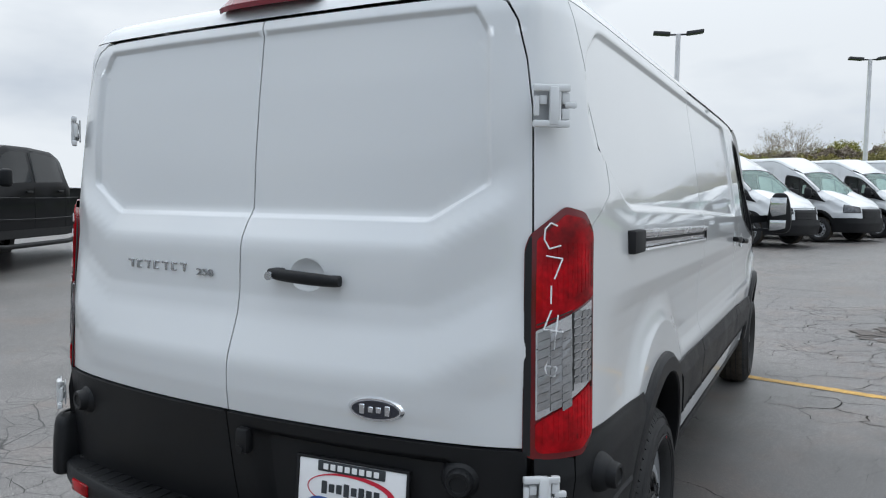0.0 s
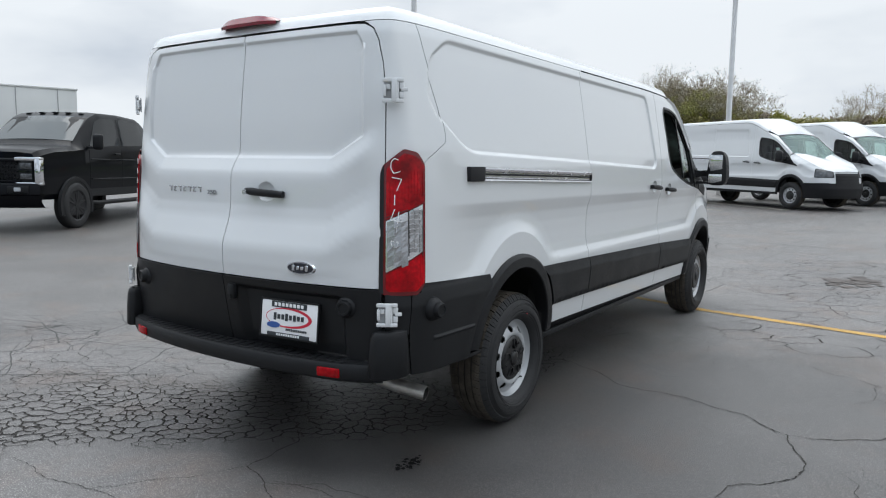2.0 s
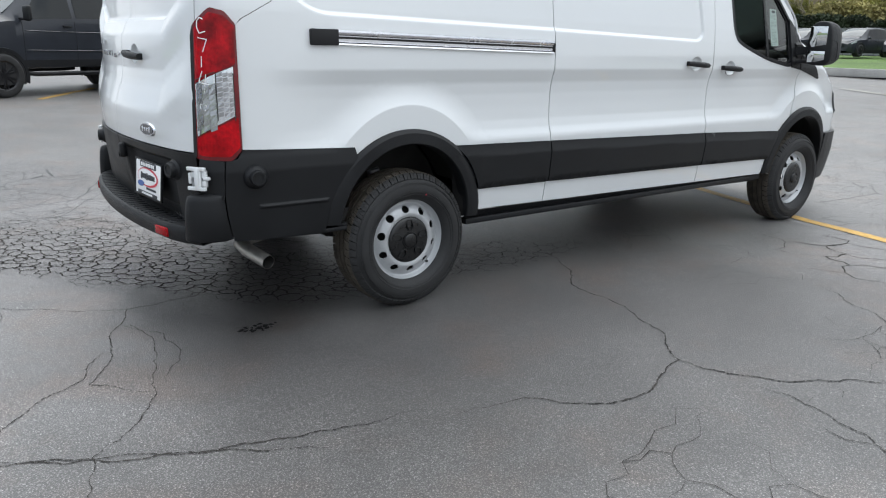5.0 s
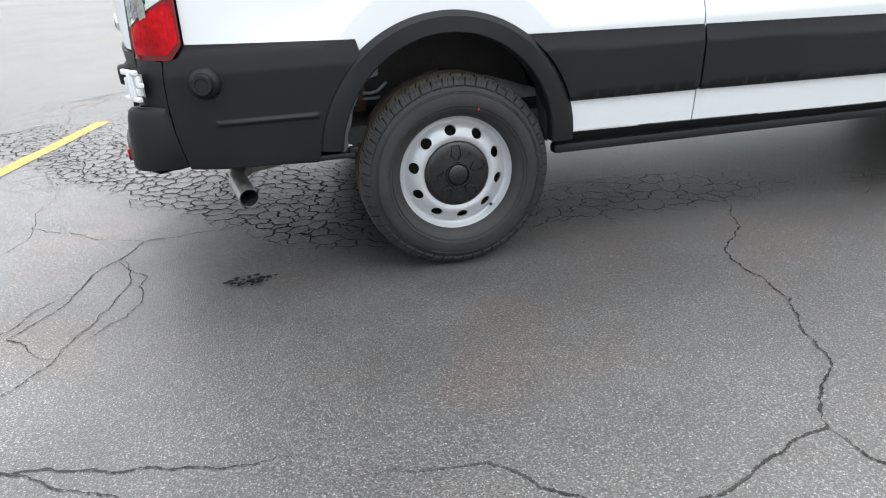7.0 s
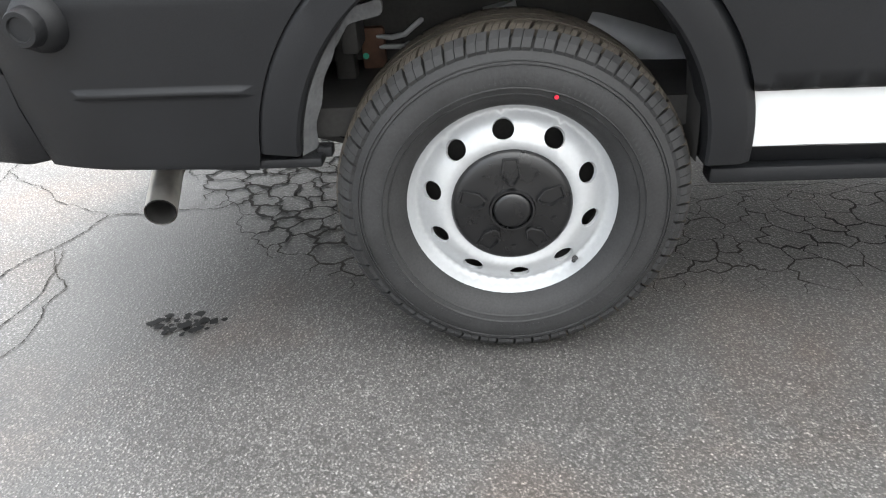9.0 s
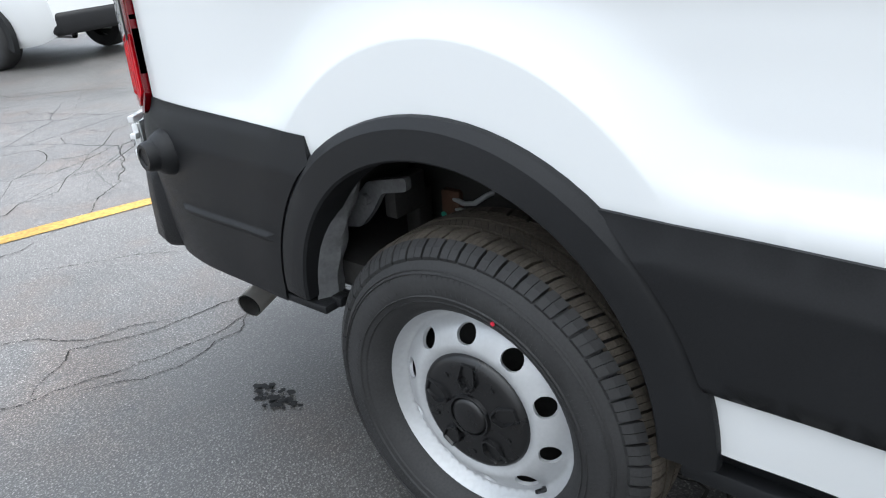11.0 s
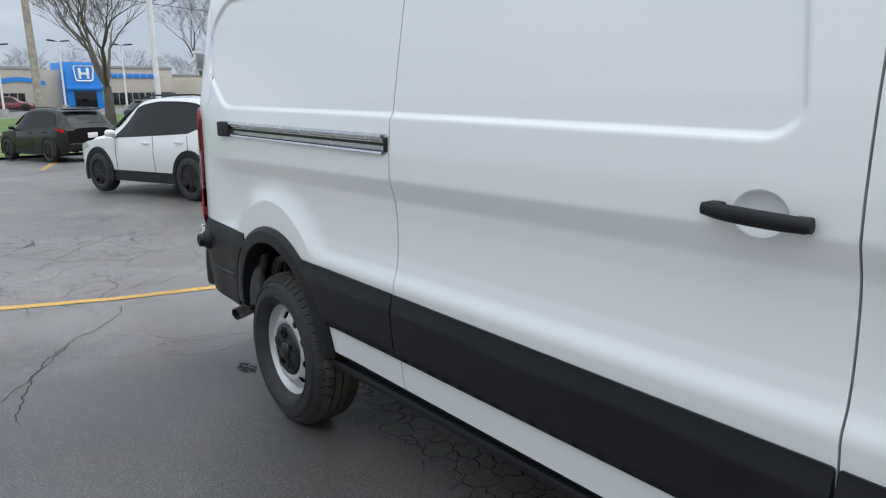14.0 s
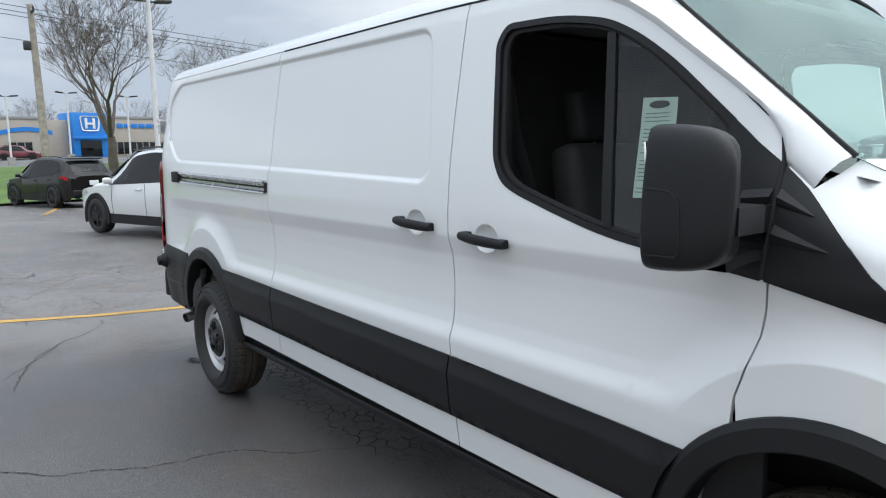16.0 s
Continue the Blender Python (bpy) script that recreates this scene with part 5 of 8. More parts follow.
def van_cab(v, full, raise_roof=0.0):
    """Seats, dash, wheel, floor, inner walls of the cab and the dark under-floor."""
    bm = bmesh.new()
    box(bm, (1.74, 5.0, 0.06), (0, 2.75, 0.52))
    box(bm, (1.70, 0.04, 1.40), (0, 3.66, 1.22))
    part("floor_and_bulkhead", bm, UNDER, v)
    bm = bmesh.new()
    box(bm, (1.66, 0.40, 0.30), (0, 4.86, 1.18), 0.08, Matrix.Rotation(-0.2, 4, "X"), 3)
    box(bm, (0.30, 0.35, 0.45), (0, 4.65, 0.95), 0.05)
    part("dashboard", bm, TRIM, v)
    for x in (-0.45, 0.45):
        s = new("seat")
        s.parent = v
        bm = bmesh.new()
        box(bm, (0.50, 0.50, 0.16), (x, 4.20, 0.86), 0.05, None, 3)
        part("cushion", bm, TRIM, s)
        bm = bmesh.new()
        box(bm, (0.48, 0.14, 0.62), (x, 3.93, 1.22), 0.05, Matrix.Rotation(0.16, 4, "X"), 3)
        part("backrest", bm, TRIM, s)
        bm = bmesh.new()
        box(bm, (0.26, 0.09, 0.18), (x, 3.84, 1.62), 0.03, Matrix.Rotation(0.16, 4, "X"), 3)
        part("headrest", bm, TRIM, s)
        for dx in (-0.045, 0.045):
            bm = bmesh.new()
            tube(bm, [(x + dx, 3.885, 1.47), (x + dx, 3.855, 1.60)], 0.006, 8)
            part("headrest_post", bm, CHROME, s)
        bm = bmesh.new()
        e = math.copysign(1, x)
        loft(bm, [[(e * a, b - 0.024, c), (e * a, b + 0.024, c + 0.004)] for a, b, c in ((0.845, 3.80, 1.78), (0.83, 3.83, 1.55), (0.80, 3.90, 1.30), (0.76, 4.02, 1.05), (0.73, 4.08, 0.92))])
        part("seat_belt", bm, TRIM, s)
    bm = bmesh.new()
    tube(bm, [(-0.45 + 0.19 * math.cos(a), 4.58 - 0.075 * math.sin(a), 1.23 + 0.17 * math.sin(a)) for a in np.linspace(0, 2 * math.pi, 25)], 0.014, 8, False)
    box(bm, (0.30, 0.04, 0.06), (-0.45, 4.60, 1.23), 0.015)
    part("steering_wheel", bm, TRIM, v)
    bm = bmesh.new()
    box(bm, (1.50, 0.75, 0.03), (0, 4.02, 1.955), 0.01)
    part("headliner", bm, CABIN_GREY, v)
    for s in (-1, 1):
        bm = bmesh.new()
        box(bm, (0.03, 1.05, 0.62), (s * 0.86, 4.22, 0.88), 0.01)
        part("door_lining", bm, TRIM, v)
        bm = bmesh.new()
        box(bm, (0.03, 0.16, 1.00), (s * 0.845, 3.74, 1.45), 0.01)
        part("pillar_lining", bm, TRIM, v)


def van_under(v, full):
    """Wheels, wheel wells, axle, springs, exhaust and rails."""
    w = wheel(v, 0.945, 1.212, 0.357, 1)
    for x, y, s in ((-0.945, 1.212, -1), (0.945, 4.95, 1), (-0.945, 4.95, -1)):
        h = new("wheel")
        h.parent = v
        h.matrix_basis = Matrix.Translation((x, y, 0.357)) @ Matrix.Diagonal((s, 1, 1, 1)) @ Matrix.Rotation(1.1 * y + x, 4, "X")
        for o in w.children:
            c = o.copy()
            scene.collection.objects.link(c)
            c.parent = h
    for yc in (1.19, 4.94):
        for s in (-1, 1):
            bm = bmesh.new()
            rows = []
            for k in range(25):
                a = radians(156 - 134 * k / 24)
                rows.append([(s * x, yc + (0.412 + 0.022 * j) * math.cos(a), 0.45 + (0.430 + 0.012 * j) * math.sin(a)) for j, x in enumerate((0.955, 0.84, 0.62))])
            loft(bm, rows)
            bm.faces.new([bm.verts.new((s * 0.60, yc + 0.45 * math.cos(radians(165 - 150 * k / 24)), 0.45 + 0.45 * math.sin(radians(165 - 150 * k / 24)))) for k in range(25)])
            part("wheel_well", bm, UNDER, v)
    bm = bmesh.new()
    for s in (-1, 1):
        box(bm, (0.09, 5.2, 0.14), (s * 0.47, 2.9, 0.47), 0.01)
        box(bm, (0.10, 0.32, 0.10), (s * 0.62, 0.46, 0.575), 0.02)
    box(bm, (1.5, 0.08, 0.12), (0, 0.35, 0.50), 0.01)
    # out-of-sight floor sheets, set low to block light under the van
    box(bm, (1.66, 2.7, 0.02), (0, 3.05, 0.47))
    box(bm, (1.60, 0.6, 0.02), (0, 0.46, 0.54))
    box(bm, (1.1, 1.2, 0.02), (0, 1.2, 0.54))
    part("chassis_rail", bm, UNDER, v)
    if not full:
        return
    bm = bmesh.new()
    cyl(bm, 0.045, 1.56, Matrix.Translation((0, 1.20, 0.36)) @ Matrix.Rotation(math.pi / 2, 4, "Y"), 16)
    bmesh.ops.create_uvsphere(bm, u_segments=20, v_segments=12, radius=0.15, matrix=Matrix.Translation((0, 1.2, 0.36)))
    part("rear_axle", bm, UNDER, v)
    for s in (-1, 1):
        for k, (y0, y1) in enumerate(((0.56, 1.90), (0.72, 1.72), (0.88, 1.55))):
            bm = bmesh.new()
            ys_ = np.linspace(y0, y1, 14)
            z_ = [0.515 - 0.155 * max(0.0, 1 - ((y - 1.21) / 0.68) ** 2) - 0.017 * k for y in ys_]
            loft(bm, [[(s * (0.62 + dx), y, z + dz) for dx, dz in ((-0.035, -0.007), (0.035, -0.007), (0.035, 0.007), (-0.035, 0.007))] for y, z in zip(ys_, z_)], True)
            bmesh.ops.recalc_face_normals(bm, faces=bm.faces)
            part("leaf_spring", bm, UNDER, v, "black leaf spring blade", smooth=False)
        bm = bmesh.new()
        tube(bm, [(s * 0.63, 1.28, 0.33), (s * 0.60, 1.20, 0.66)], 0.030, 12)
        tube(bm, [(s * 0.60, 1.24, 0.50), (s * 0.60, 1.20, 0.68)], 0.038, 12)
        part("shock_absorber", bm, GALV, v, "grey metal damper")
        # hanger of the spring: a gusset and a shackle
        bm = bmesh.new()
        pl_ = rounded([(0.78, 0.60), (0.80, 0.655), (0.86, 0.72), (0.97, 0.745), (0.97, 0.715), (0.90, 0.70), (0.87, 0.655), (0.83, 0.61)], 0.01, 3)
        loft(bm, [[(s * 0.80, y, z) for y, z in pl_], [(s * 0.815, y, z) for y, z in pl_]], True)
        bm.faces.new([bm.verts.new((s * 0.816, y, z)) for y, z in pl_])
        cyl(bm, 0.012, 0.02, Matrix.Translation((s * 0.818, 0.855, 0.680)) @ Matrix.Rotation(math.pi / 2, 4, "Y"), 14)
        part("spring_hanger", bm, PRIMER, v, "bare grey metal gusset")
        bm = bmesh.new()
        box(bm, (0.10, 0.034, 0.085), (s * 0.74, 0.895, 0.675), 0.006)
        box(bm, (0.05, 0.045, 0.12), (s * 0.66, 0.86, 0.60), 0.008)
        part("spring_shackle", bm, UNDER, v)
        bm = bmesh.new()
        loft(bm, [[(s * 0.945, 0.805 + 0.10 * t ** 1.6, 0.468 + 0.29 * t), (s * 0.905, 0.826 + 0.003 * math.sin(t * 21) + 0.10 * t ** 1.6, 0.468 + 0.29 * t), (s * 0.875, 0.812 + 0.005 * math.sin(t * 17) + 0.10 * t ** 1.6, 0.468 + 0.29 * t)] for t in np.linspace(0, 1, 18)])
        part("well_lip", bm, PRIMER, v, "bare grey metal inner lip")
        bm = bmesh.new()
        box(bm, (0.085, 0.150, 0.020), (s * 0.917, 0.770, 0.473), 0.005)
        box(bm, (0.03, 0.030, 0.022), (s * 0.915, 0.846, 0.482), 0.004)
        part("lip_bracket", bm, BLACK_PLASTIC, v)
        bm = bmesh.new()
        loft(bm, [[(s * 0.94, 1.565 - 0.05 * t ** 2, 0.44 + 0.40 * t), (s * 0.86, 1.558 - 0.05 * t ** 2, 0.44 + 0.40 * t)] for t in np.linspace(0, 1, 8)])
        part("well_lip", bm, UNDER, v)
        bm = bmesh.new()
        loft(bm, [[(s * 0.945, 4.572 + 0.07 * t ** 2, 0.42 + 0.36 * t), (s * 0.80, 4.556 + 0.07 * t ** 2, 0.42 + 0.36 * t)] for t in np.linspace(0, 1, 8)])
        part("well_lip", bm, GALV, v, "bare grey metal inner lip")
    bm = bmesh.new()
    box(bm, (0.03, 0.055, 0.095), (0.60, 0.915, 0.595), 0.008)
    box(bm, (0.05, 0.03, 0.05), (0.58, 0.905, 0.540), 0.006)
    part("spring_clamp", bm, RUST, v, "rusty brown clamp")
    bm = bmesh.new()
    cyl(bm, 0.007, 0.003, Matrix.Translation((0.617, 0.897, 0.580)) @ Matrix.Rotation(math.pi / 2, 4, "Y"), 12)
    part("paint_dot", bm, TEAL, v, "small green paint dot")
    for pts in ([(0.61, 0.925, 0.622), (0.62, 0.96, 0.620), (0.62, 0.99, 0.626), (0.61, 1.02, 0.648), (0.56, 1.05, 0.66)], [(0.61, 0.93, 0.598), (0.62, 0.985, 0.599), (0.56, 1.02, 0.60)]):
        bm = bmesh.new()
        tube(bm, pts, 0.006, 8)
        part("brake_line", bm, GALV, v, "bent grey metal line")
    bm = bmesh.new()
    path = [(0.42, 3.3, 0.40), (0.42, 2.2, 0.40), (0.50, 1.75, 0.46), (0.50, 1.3, 0.54), (0.52, 0.98, 0.50), (0.56, 0.74, 0.43), (0.57, 0.58, 0.395), (0.60, 0.47, 0.385), (0.66, 0.425, 0.378), (0.73, 0.425, 0.368), (0.893, 0.463, 0.341)]
    tube(bm, path, 0.034, 20, False)
    part("exhaust_pipe", bm, PIPE, v, "plain steel exhaust pipe")
    bm = bmesh.new()
    tube(bm, path[-3:], 0.0305, 20, False)
    part("exhaust_bore", bm, UNDER, v)
    bm = bmesh.new()
    tube(bm, [(0.56, 1.40, 0.62), (0.58, 1.50, 0.575), (0.60, 1.70, 0.50), (0.60, 1.95, 0.47)], 0.052, 16)
    part("resonator", bm, GALV, v, "grey metal exhaust box")
    bm = bmesh.new()
    box(bm, (0.24, 0.60, 0.18), (0.42, 2.5, 0.40), 0.06, None, 3)
    part("muffler", bm, GALV, v)
    # unseen spare wheel under the floor and fuel tank, added to keep light off the ground
    bm = bmesh.new()
    lathe(bm, [(0.20, -0.10), (0.30, -0.105), (0.345, -0.07), (0.35, 0.0), (0.345, 0.07), (0.30, 0.105), (0.20, 0.10)], 40, Matrix.Translation((-0.02, 0.56, 0.49)) @ Matrix.Rotation(math.pi / 2, 4, "Y"))
    lathe(bm, [(0.02, -0.03), (0.20, -0.03)], 30, Matrix.Translation((-0.02, 0.56, 0.49)) @ Matrix.Rotation(math.pi / 2, 4, "Y"))
    part("spare_wheel", bm, RUBBER, v)
    bm = bmesh.new()
    box(bm, (0.50, 1.25, 0.24), (-0.40, 3.0, 0.42), 0.06, None, 3)
    part("fuel_tank", bm, UNDER, v)
    bm = bmesh.new()
    tube(bm, [(0.15, 0.35, 0.47), (0.15, 0.14, 0.44), (0.20, 0.10, 0.43), (0.26, 0.13, 0.43), (0.25, 0.30, 0.46)], 0.010, 8)
    part("tow_loop", bm, UNDER, v)


def van_mirror(v, s, full=True):
    """A tall black door mirror on an arm."""
    m = new("door_mirror")
    m.parent = v
    bm = bmesh.new()
    rows = []
    # sections from the face (rear) to the front of the shell, which tapers towards its top
    ys = [4.622, 4.626, 4.636, 4.655, 4.68, 4.708, 4.735, 4.758, 4.779, 4.796, 4.808, 4.815]
    ks = [0.93, 0.975, 0.995, 1.0, 0.995, 0.98, 0.955, 0.92, 0.87, 0.80, 0.70, 0.56]

    def wide(z, k):
        return 0.081 * k * (1 - 0.30 * float(sstep(-0.06, 0.20, z)))

    def shell_x(y, z):
        """How far out the shell stands at a height."""
        k = float(np.interp(y - 0.020, ys, ks))
        sa = min(1.0, (abs(z - 1.405) / (0.156 * k)) ** (1 / 0.42))
        return 1.160 + (1 - sa * sa) ** 0.275 * wide(z - 1.405, k)
    for y, k in zip(ys, ks):
        row = []
        for a in np.linspace(0, 2 * math.pi, 48, endpoint=False):
            ca, sa = math.cos(a), math.sin(a)
            ez = math.copysign(abs(sa) ** 0.42, sa) * 0.156 * k
            row.append((s * (1.160 + math.copysign(abs(ca) ** 0.55, ca) * wide(ez, k)), y + 0.020 * ca, 1.405 + ez))
        rows.append(row)
    vr = loft(bm, rows, True)
    bm.faces.new(vr[-1])
    bm.faces.new(vr[0][::-1])
    bmesh.ops.recalc_face_normals(bm, faces=bm.faces)
    part("mirror_shell", bm, BLACK_PLASTIC, m, "black mirror housing", angle=70)
    if full:
        bm = bmesh.new()
        seam = rounded([(4.650, 1.428), (4.712, 1.424), (4.735, 1.40), (4.738, 1.300), (4.725, 1.288), (4.650, 1.288)], [0, 0.02, 0.02, 0.01, 0.01, 0])
        seam = dense(seam, 0.01, False)
        tube(bm, [(s * (shell_x(y, z) + 0.0004), y, z) for y, z in seam], 0.0022, 5)
        part("shell_seam", bm, GAP, m)
    for nm, z, h in (("mirror_glass", 1.445, 0.160), ("wide_mirror_glass", 1.312, 0.080)):
        bm = bmesh.new()
        box(bm, (0.112, 0.006, h), (s * 1.150, 4.6185, z), 0.002, Matrix.Rotation(s * 0.26, 4, "Z") @ Matrix.Rotation(0.09, 4, "X"))
        part(nm, bm, MIRROR, m)
    bm = bmesh.new()
    loft(bm, [[(s * x, y + dy, z + dz) for dy, dz in ((-0.034, -0.030), (0.034, -0.027), (0.034, 0.030), (-0.034, 0.031))] for x, y, z in ((1.17, 4.792, 1.362), (1.07, 4.790, 1.362))], True)
    bm.faces.new([bm.verts.new((s * 1.17, 4.792 + dy, 1.362 + dz)) for dy, dz in ((-0.034, -0.030), (0.034, -0.027), (0.034, 0.030), (-0.034, 0.031))])
    loft(bm, [[(s * x, y + dy * k, z + dz * k) for dy, dz in ((-0.030, -0.026), (0.030, -0.024), (0.030, 0.026), (-0.030, 0.027))] for x, y, z, k in ((1.08, 4.785, 1.362, 0.9), (0.985, 4.745, 1.352, 1.1), (0.925, 4.725, 1.345, 1.5))], True)
    bmesh.ops.recalc_face_normals(bm, faces=bm.faces)
    part("mirror_arm", bm, BLACK_PLASTIC, m, angle=50)
    bm = bmesh.new()
    loft(bm, [[(s * x, y + dy, z + dz) for dy, dz in ((-0.040, -0.010), (0.040, -0.010), (0.036, 0.012), (-0.036, 0.012))] for x, y, z in ((1.13, 4.74, 1.262), (1.03, 4.735, 1.272), (0.94, 4.73, 1.268))], True)
    bmesh.ops.recalc_face_normals(bm, faces=bm.faces)
    part("lower_arm", bm, BLACK_PLASTIC, m)
    # black corner panels where the mirror is fixed, on door and wing
    fn = body(0, s < 0, 0.006)
    sheet("mirror_foot", [(4.640, 1.230), (4.764, 1.212), (4.770, 1.300), (4.774, 1.474), (4.717, 1.521), (4.655, 1.574), (4.640, 1.58)], fn, BLACK_PLASTIC, m, us=0.05, zs=np.arange(1.2, 1.6, 0.04), rim=0.04, flange=0.02, flip=s < 0)
    sheet("wing_corner", [(4.774, 1.212), (5.10, 1.140), (5.12, 1.145), (4.991, 1.248), (4.938, 1.308), (4.89, 1.361), (4.837, 1.417), (4.782, 1.468), (4.780, 1.300)], fn, BLACK_PLASTIC, m, us=0.05, zs=np.arange(1.15, 1.5, 0.04), rim=0.04, flange=0.02, flip=s < 0)
    bm = bmesh.new()
    tube(bm, [tuple(q) for q in body(0, s < 0, 0.005)(np.array([4.774, 4.777, 4.774, 4.770, 4.769]), np.array([1.216, 1.26, 1.30, 1.38, 1.470])[::-1])], 0.0062, 6)
    part("panel_gap", bm, GAP, m)
    # moulded ridges that run out from the arm over both panels
    for y0, y1, z0, z1, h in ((4.784, 4.862, 1.398, 1.362, 0.020), (4.784, 4.905, 1.318, 1.288, 0.022), (4.700, 4.768, 1.392, 1.398, 0.020), (4.700, 4.766, 1.322, 1.318, 0.022)):
        bm = bmesh.new()
        rows = []
        for t in np.linspace(0, 1, 8):
            y, z = y0 + (y1 - y0) * t, z0 + (z1 - z0) * t
            w = h * (1 - 0.9 * t) if y1 > 4.78 else h
            row = []
            for q in (-1, -0.5, 0.1, 1):
                e = fn(np.array([y]), np.array([z + q * w]))[0]
                row.append((e[0] + s * (0.0008 + 0.014 * (1 - abs(q)) * w / h), e[1], e[2]))
            rows.append(row)
        loft(bm, rows)
        bmesh.ops.recalc_face_normals(bm, faces=bm.faces)
        part("ridge", bm, BLACK_PLASTIC, m, smooth=False)
    return m


def van_track(v):
    """The sliding door's rail in the rear quarter."""
    fn = body(0, False)
    tr = new("door_rail")
    tr.parent = v
    tr["label"] = "bright aluminium sliding door rail with black ends"
    y0, y1 = 0.80, 2.135
    secs = [(0.000, 0.036), (0.016, 0.034), (0.018, 0.026), (0.013, 0.022), (0.011, 0.014), (0.004, 0.010), (0.004, -0.014), (0.011, -0.018), (0.013, -0.024), (0.016, -0.030), (0.000, -0.034)]
    rows = []
    for y in np.linspace(y0, y1, 20):
        zc = 1.3605 - 0.026 * (y - 0.67) / 1.5
        p = fn(np.array([y]), np.array([zc]))[0]
        rows.append([(p[0] + o, y, zc + d) for o, d in secs])
    bm = bmesh.new()
    loft(bm, rows)
    bmesh.ops.recalc_face_normals(bm, faces=bm.faces)
    part("rail", bm, ALU, tr, angle=25)
    # flat dark strips: the shallow channel's shade put into colour
    for d0, d1 in ((0.006, -0.004), (-0.0185, -0.0225)):
        bm = bmesh.new()
        loft(bm, [[(r[0][0] + 0.0052 if d0 > 0 else r[0][0] + 0.0135, r[0][1], r[5][2] - 0.010 + d) for d in (d0, d1)] for r in rows])
        bmesh.ops.recalc_face_normals(bm, faces=bm.faces)
        part("rail_groove", bm, GAP, tr)
    for y, w in ((0.737, 0.134), (2.146, 0.014)):
        bm = bmesh.new()
        zc = 1.3605 - 0.026 * (y - 0.67) / 1.5
        p = fn(np.array([y]), np.array([zc]))[0]
        box(bm, (0.036, w, 0.070 if w > 0.1 else 0.05), (p[0] + (0.004 if w > 0.1 else -0.006), y, zc), 0.006)
        part("rail_end", bm, GAP, tr)


def whole_van(name, origin, turn, label, raise_roof=0.0, full=True, group=""):
    v = van(name, origin, turn, label, raise_roof, full, group)
    van_rear(v, raise_roof, full)
    van_top(v, raise_roof, full)
    van_cab(v, full)
    van_under(v, full)
    for s in (-1, 1):
        van_mirror(v, s)
    fn = body(raise_roof, False)
    for u, z, l in ((3.455, 1.248, 0.222), (3.842, 1.222, 0.222)):
        handle(v, fn, u, z, l)
    van_track(v)
    # paper price sheet inside the quarter pane
    st = new("window_sheet")
    st.parent = v
    st["label"] = "pale printed price sheet stuck inside the quarter pane"
    f = body(0, False, -0.019)
    sheet("paper", [(4.386, 1.380), (4.492, 1.382), (4.480, 1.638), (4.378, 1.642)], f, PAPER, st, us=0.05, zs=[1.4, 1.5, 1.6], rim=0.05, flange=0)
    if full:
        g = body(0, False, -0.0172)
        sheet("heading_mark", [(4.430 + 0.030 * math.cos(a), 1.622 + 0.010 * math.sin(a)) for a in np.linspace(0, 2 * math.pi, 20, endpoint=False)], g, INK, st, us=1, zs=[], rim=0.05, flange=0)
        lines = random.Random(4)
        for k in range(20):
            zz = 1.598 - k * 0.0102 - (0.010 if k > 8 else 0)
            a = 4.392 + (0.045 if k % 7 == 3 else 0)
            sheet("print_line", [(a, zz), (4.393 + lines.uniform(0.045, 0.086), zz), (4.393 + 0.083, zz + 0.0024), (a, zz + 0.0024)], g, SOFT_INK, st, us=1, zs=[], rim=0.1, flange=0)
        bm = bmesh.new()
        box(bm, (0.05, 0.09, 0.035), (0.10, 4.16, 2.088), 0.014, None, 3)
        tube(bm, [(0.10, 4.15, 2.10), (0.10, 4.09, 2.16)], [0.016, 0.010], 10)
        part("aerial", bm, BLACK_PLASTIC, v, "short black roof aerial")
        bm = bmesh.new()
        cyl(bm, 0.0042, 0.0016, Matrix.Translation((0.945 + 0.0375, 1.291, 0.595)) @ Matrix.Rotation(math.pi / 2, 4, "Y"), 12)
        part("paint_dot", bm, PLATE_RED, v, "small red paint dot on the tyre")
    return v


main_van = whole_van("cargo_van", (0, 0, 0), 0, "white low-roof cargo van with black plastic trim on wet asphalt", 0.018)
# the true width over the flanks is 2.0 m, kept to the right-hand one
main_van.matrix_basis = Matrix.Translation((-0.0225, 0, 0)) @ Matrix.Diagonal((1.023, 1, 1, 1))


# ---------------------------------------------------------------- ground
def ground_z(x, y):
    x, y = np.asarray(x, float), np.asarray(y, float)
    return (0.019 * np.clip(-x - 3.5, 0, 12) + 0.004 * np.clip(-x - 15.5, 0, 60) + 0.035 * np.clip(x - 1, 0, 4) + 0.028 * np.clip(y - 7, 0, 13) + 0.004 * np.clip(y - 20, 0, 60) + 0.018 * np.clip(y - 27, 0, 20)
            - 0.014 * np.clip(-y - 3, 0, 9) - 0.012 * np.clip(-y - 12, 0, 14) + 0.03 * np.clip(-y - 30, 0, 40))


def gz(x, y):
    return float(ground_z(x, y))


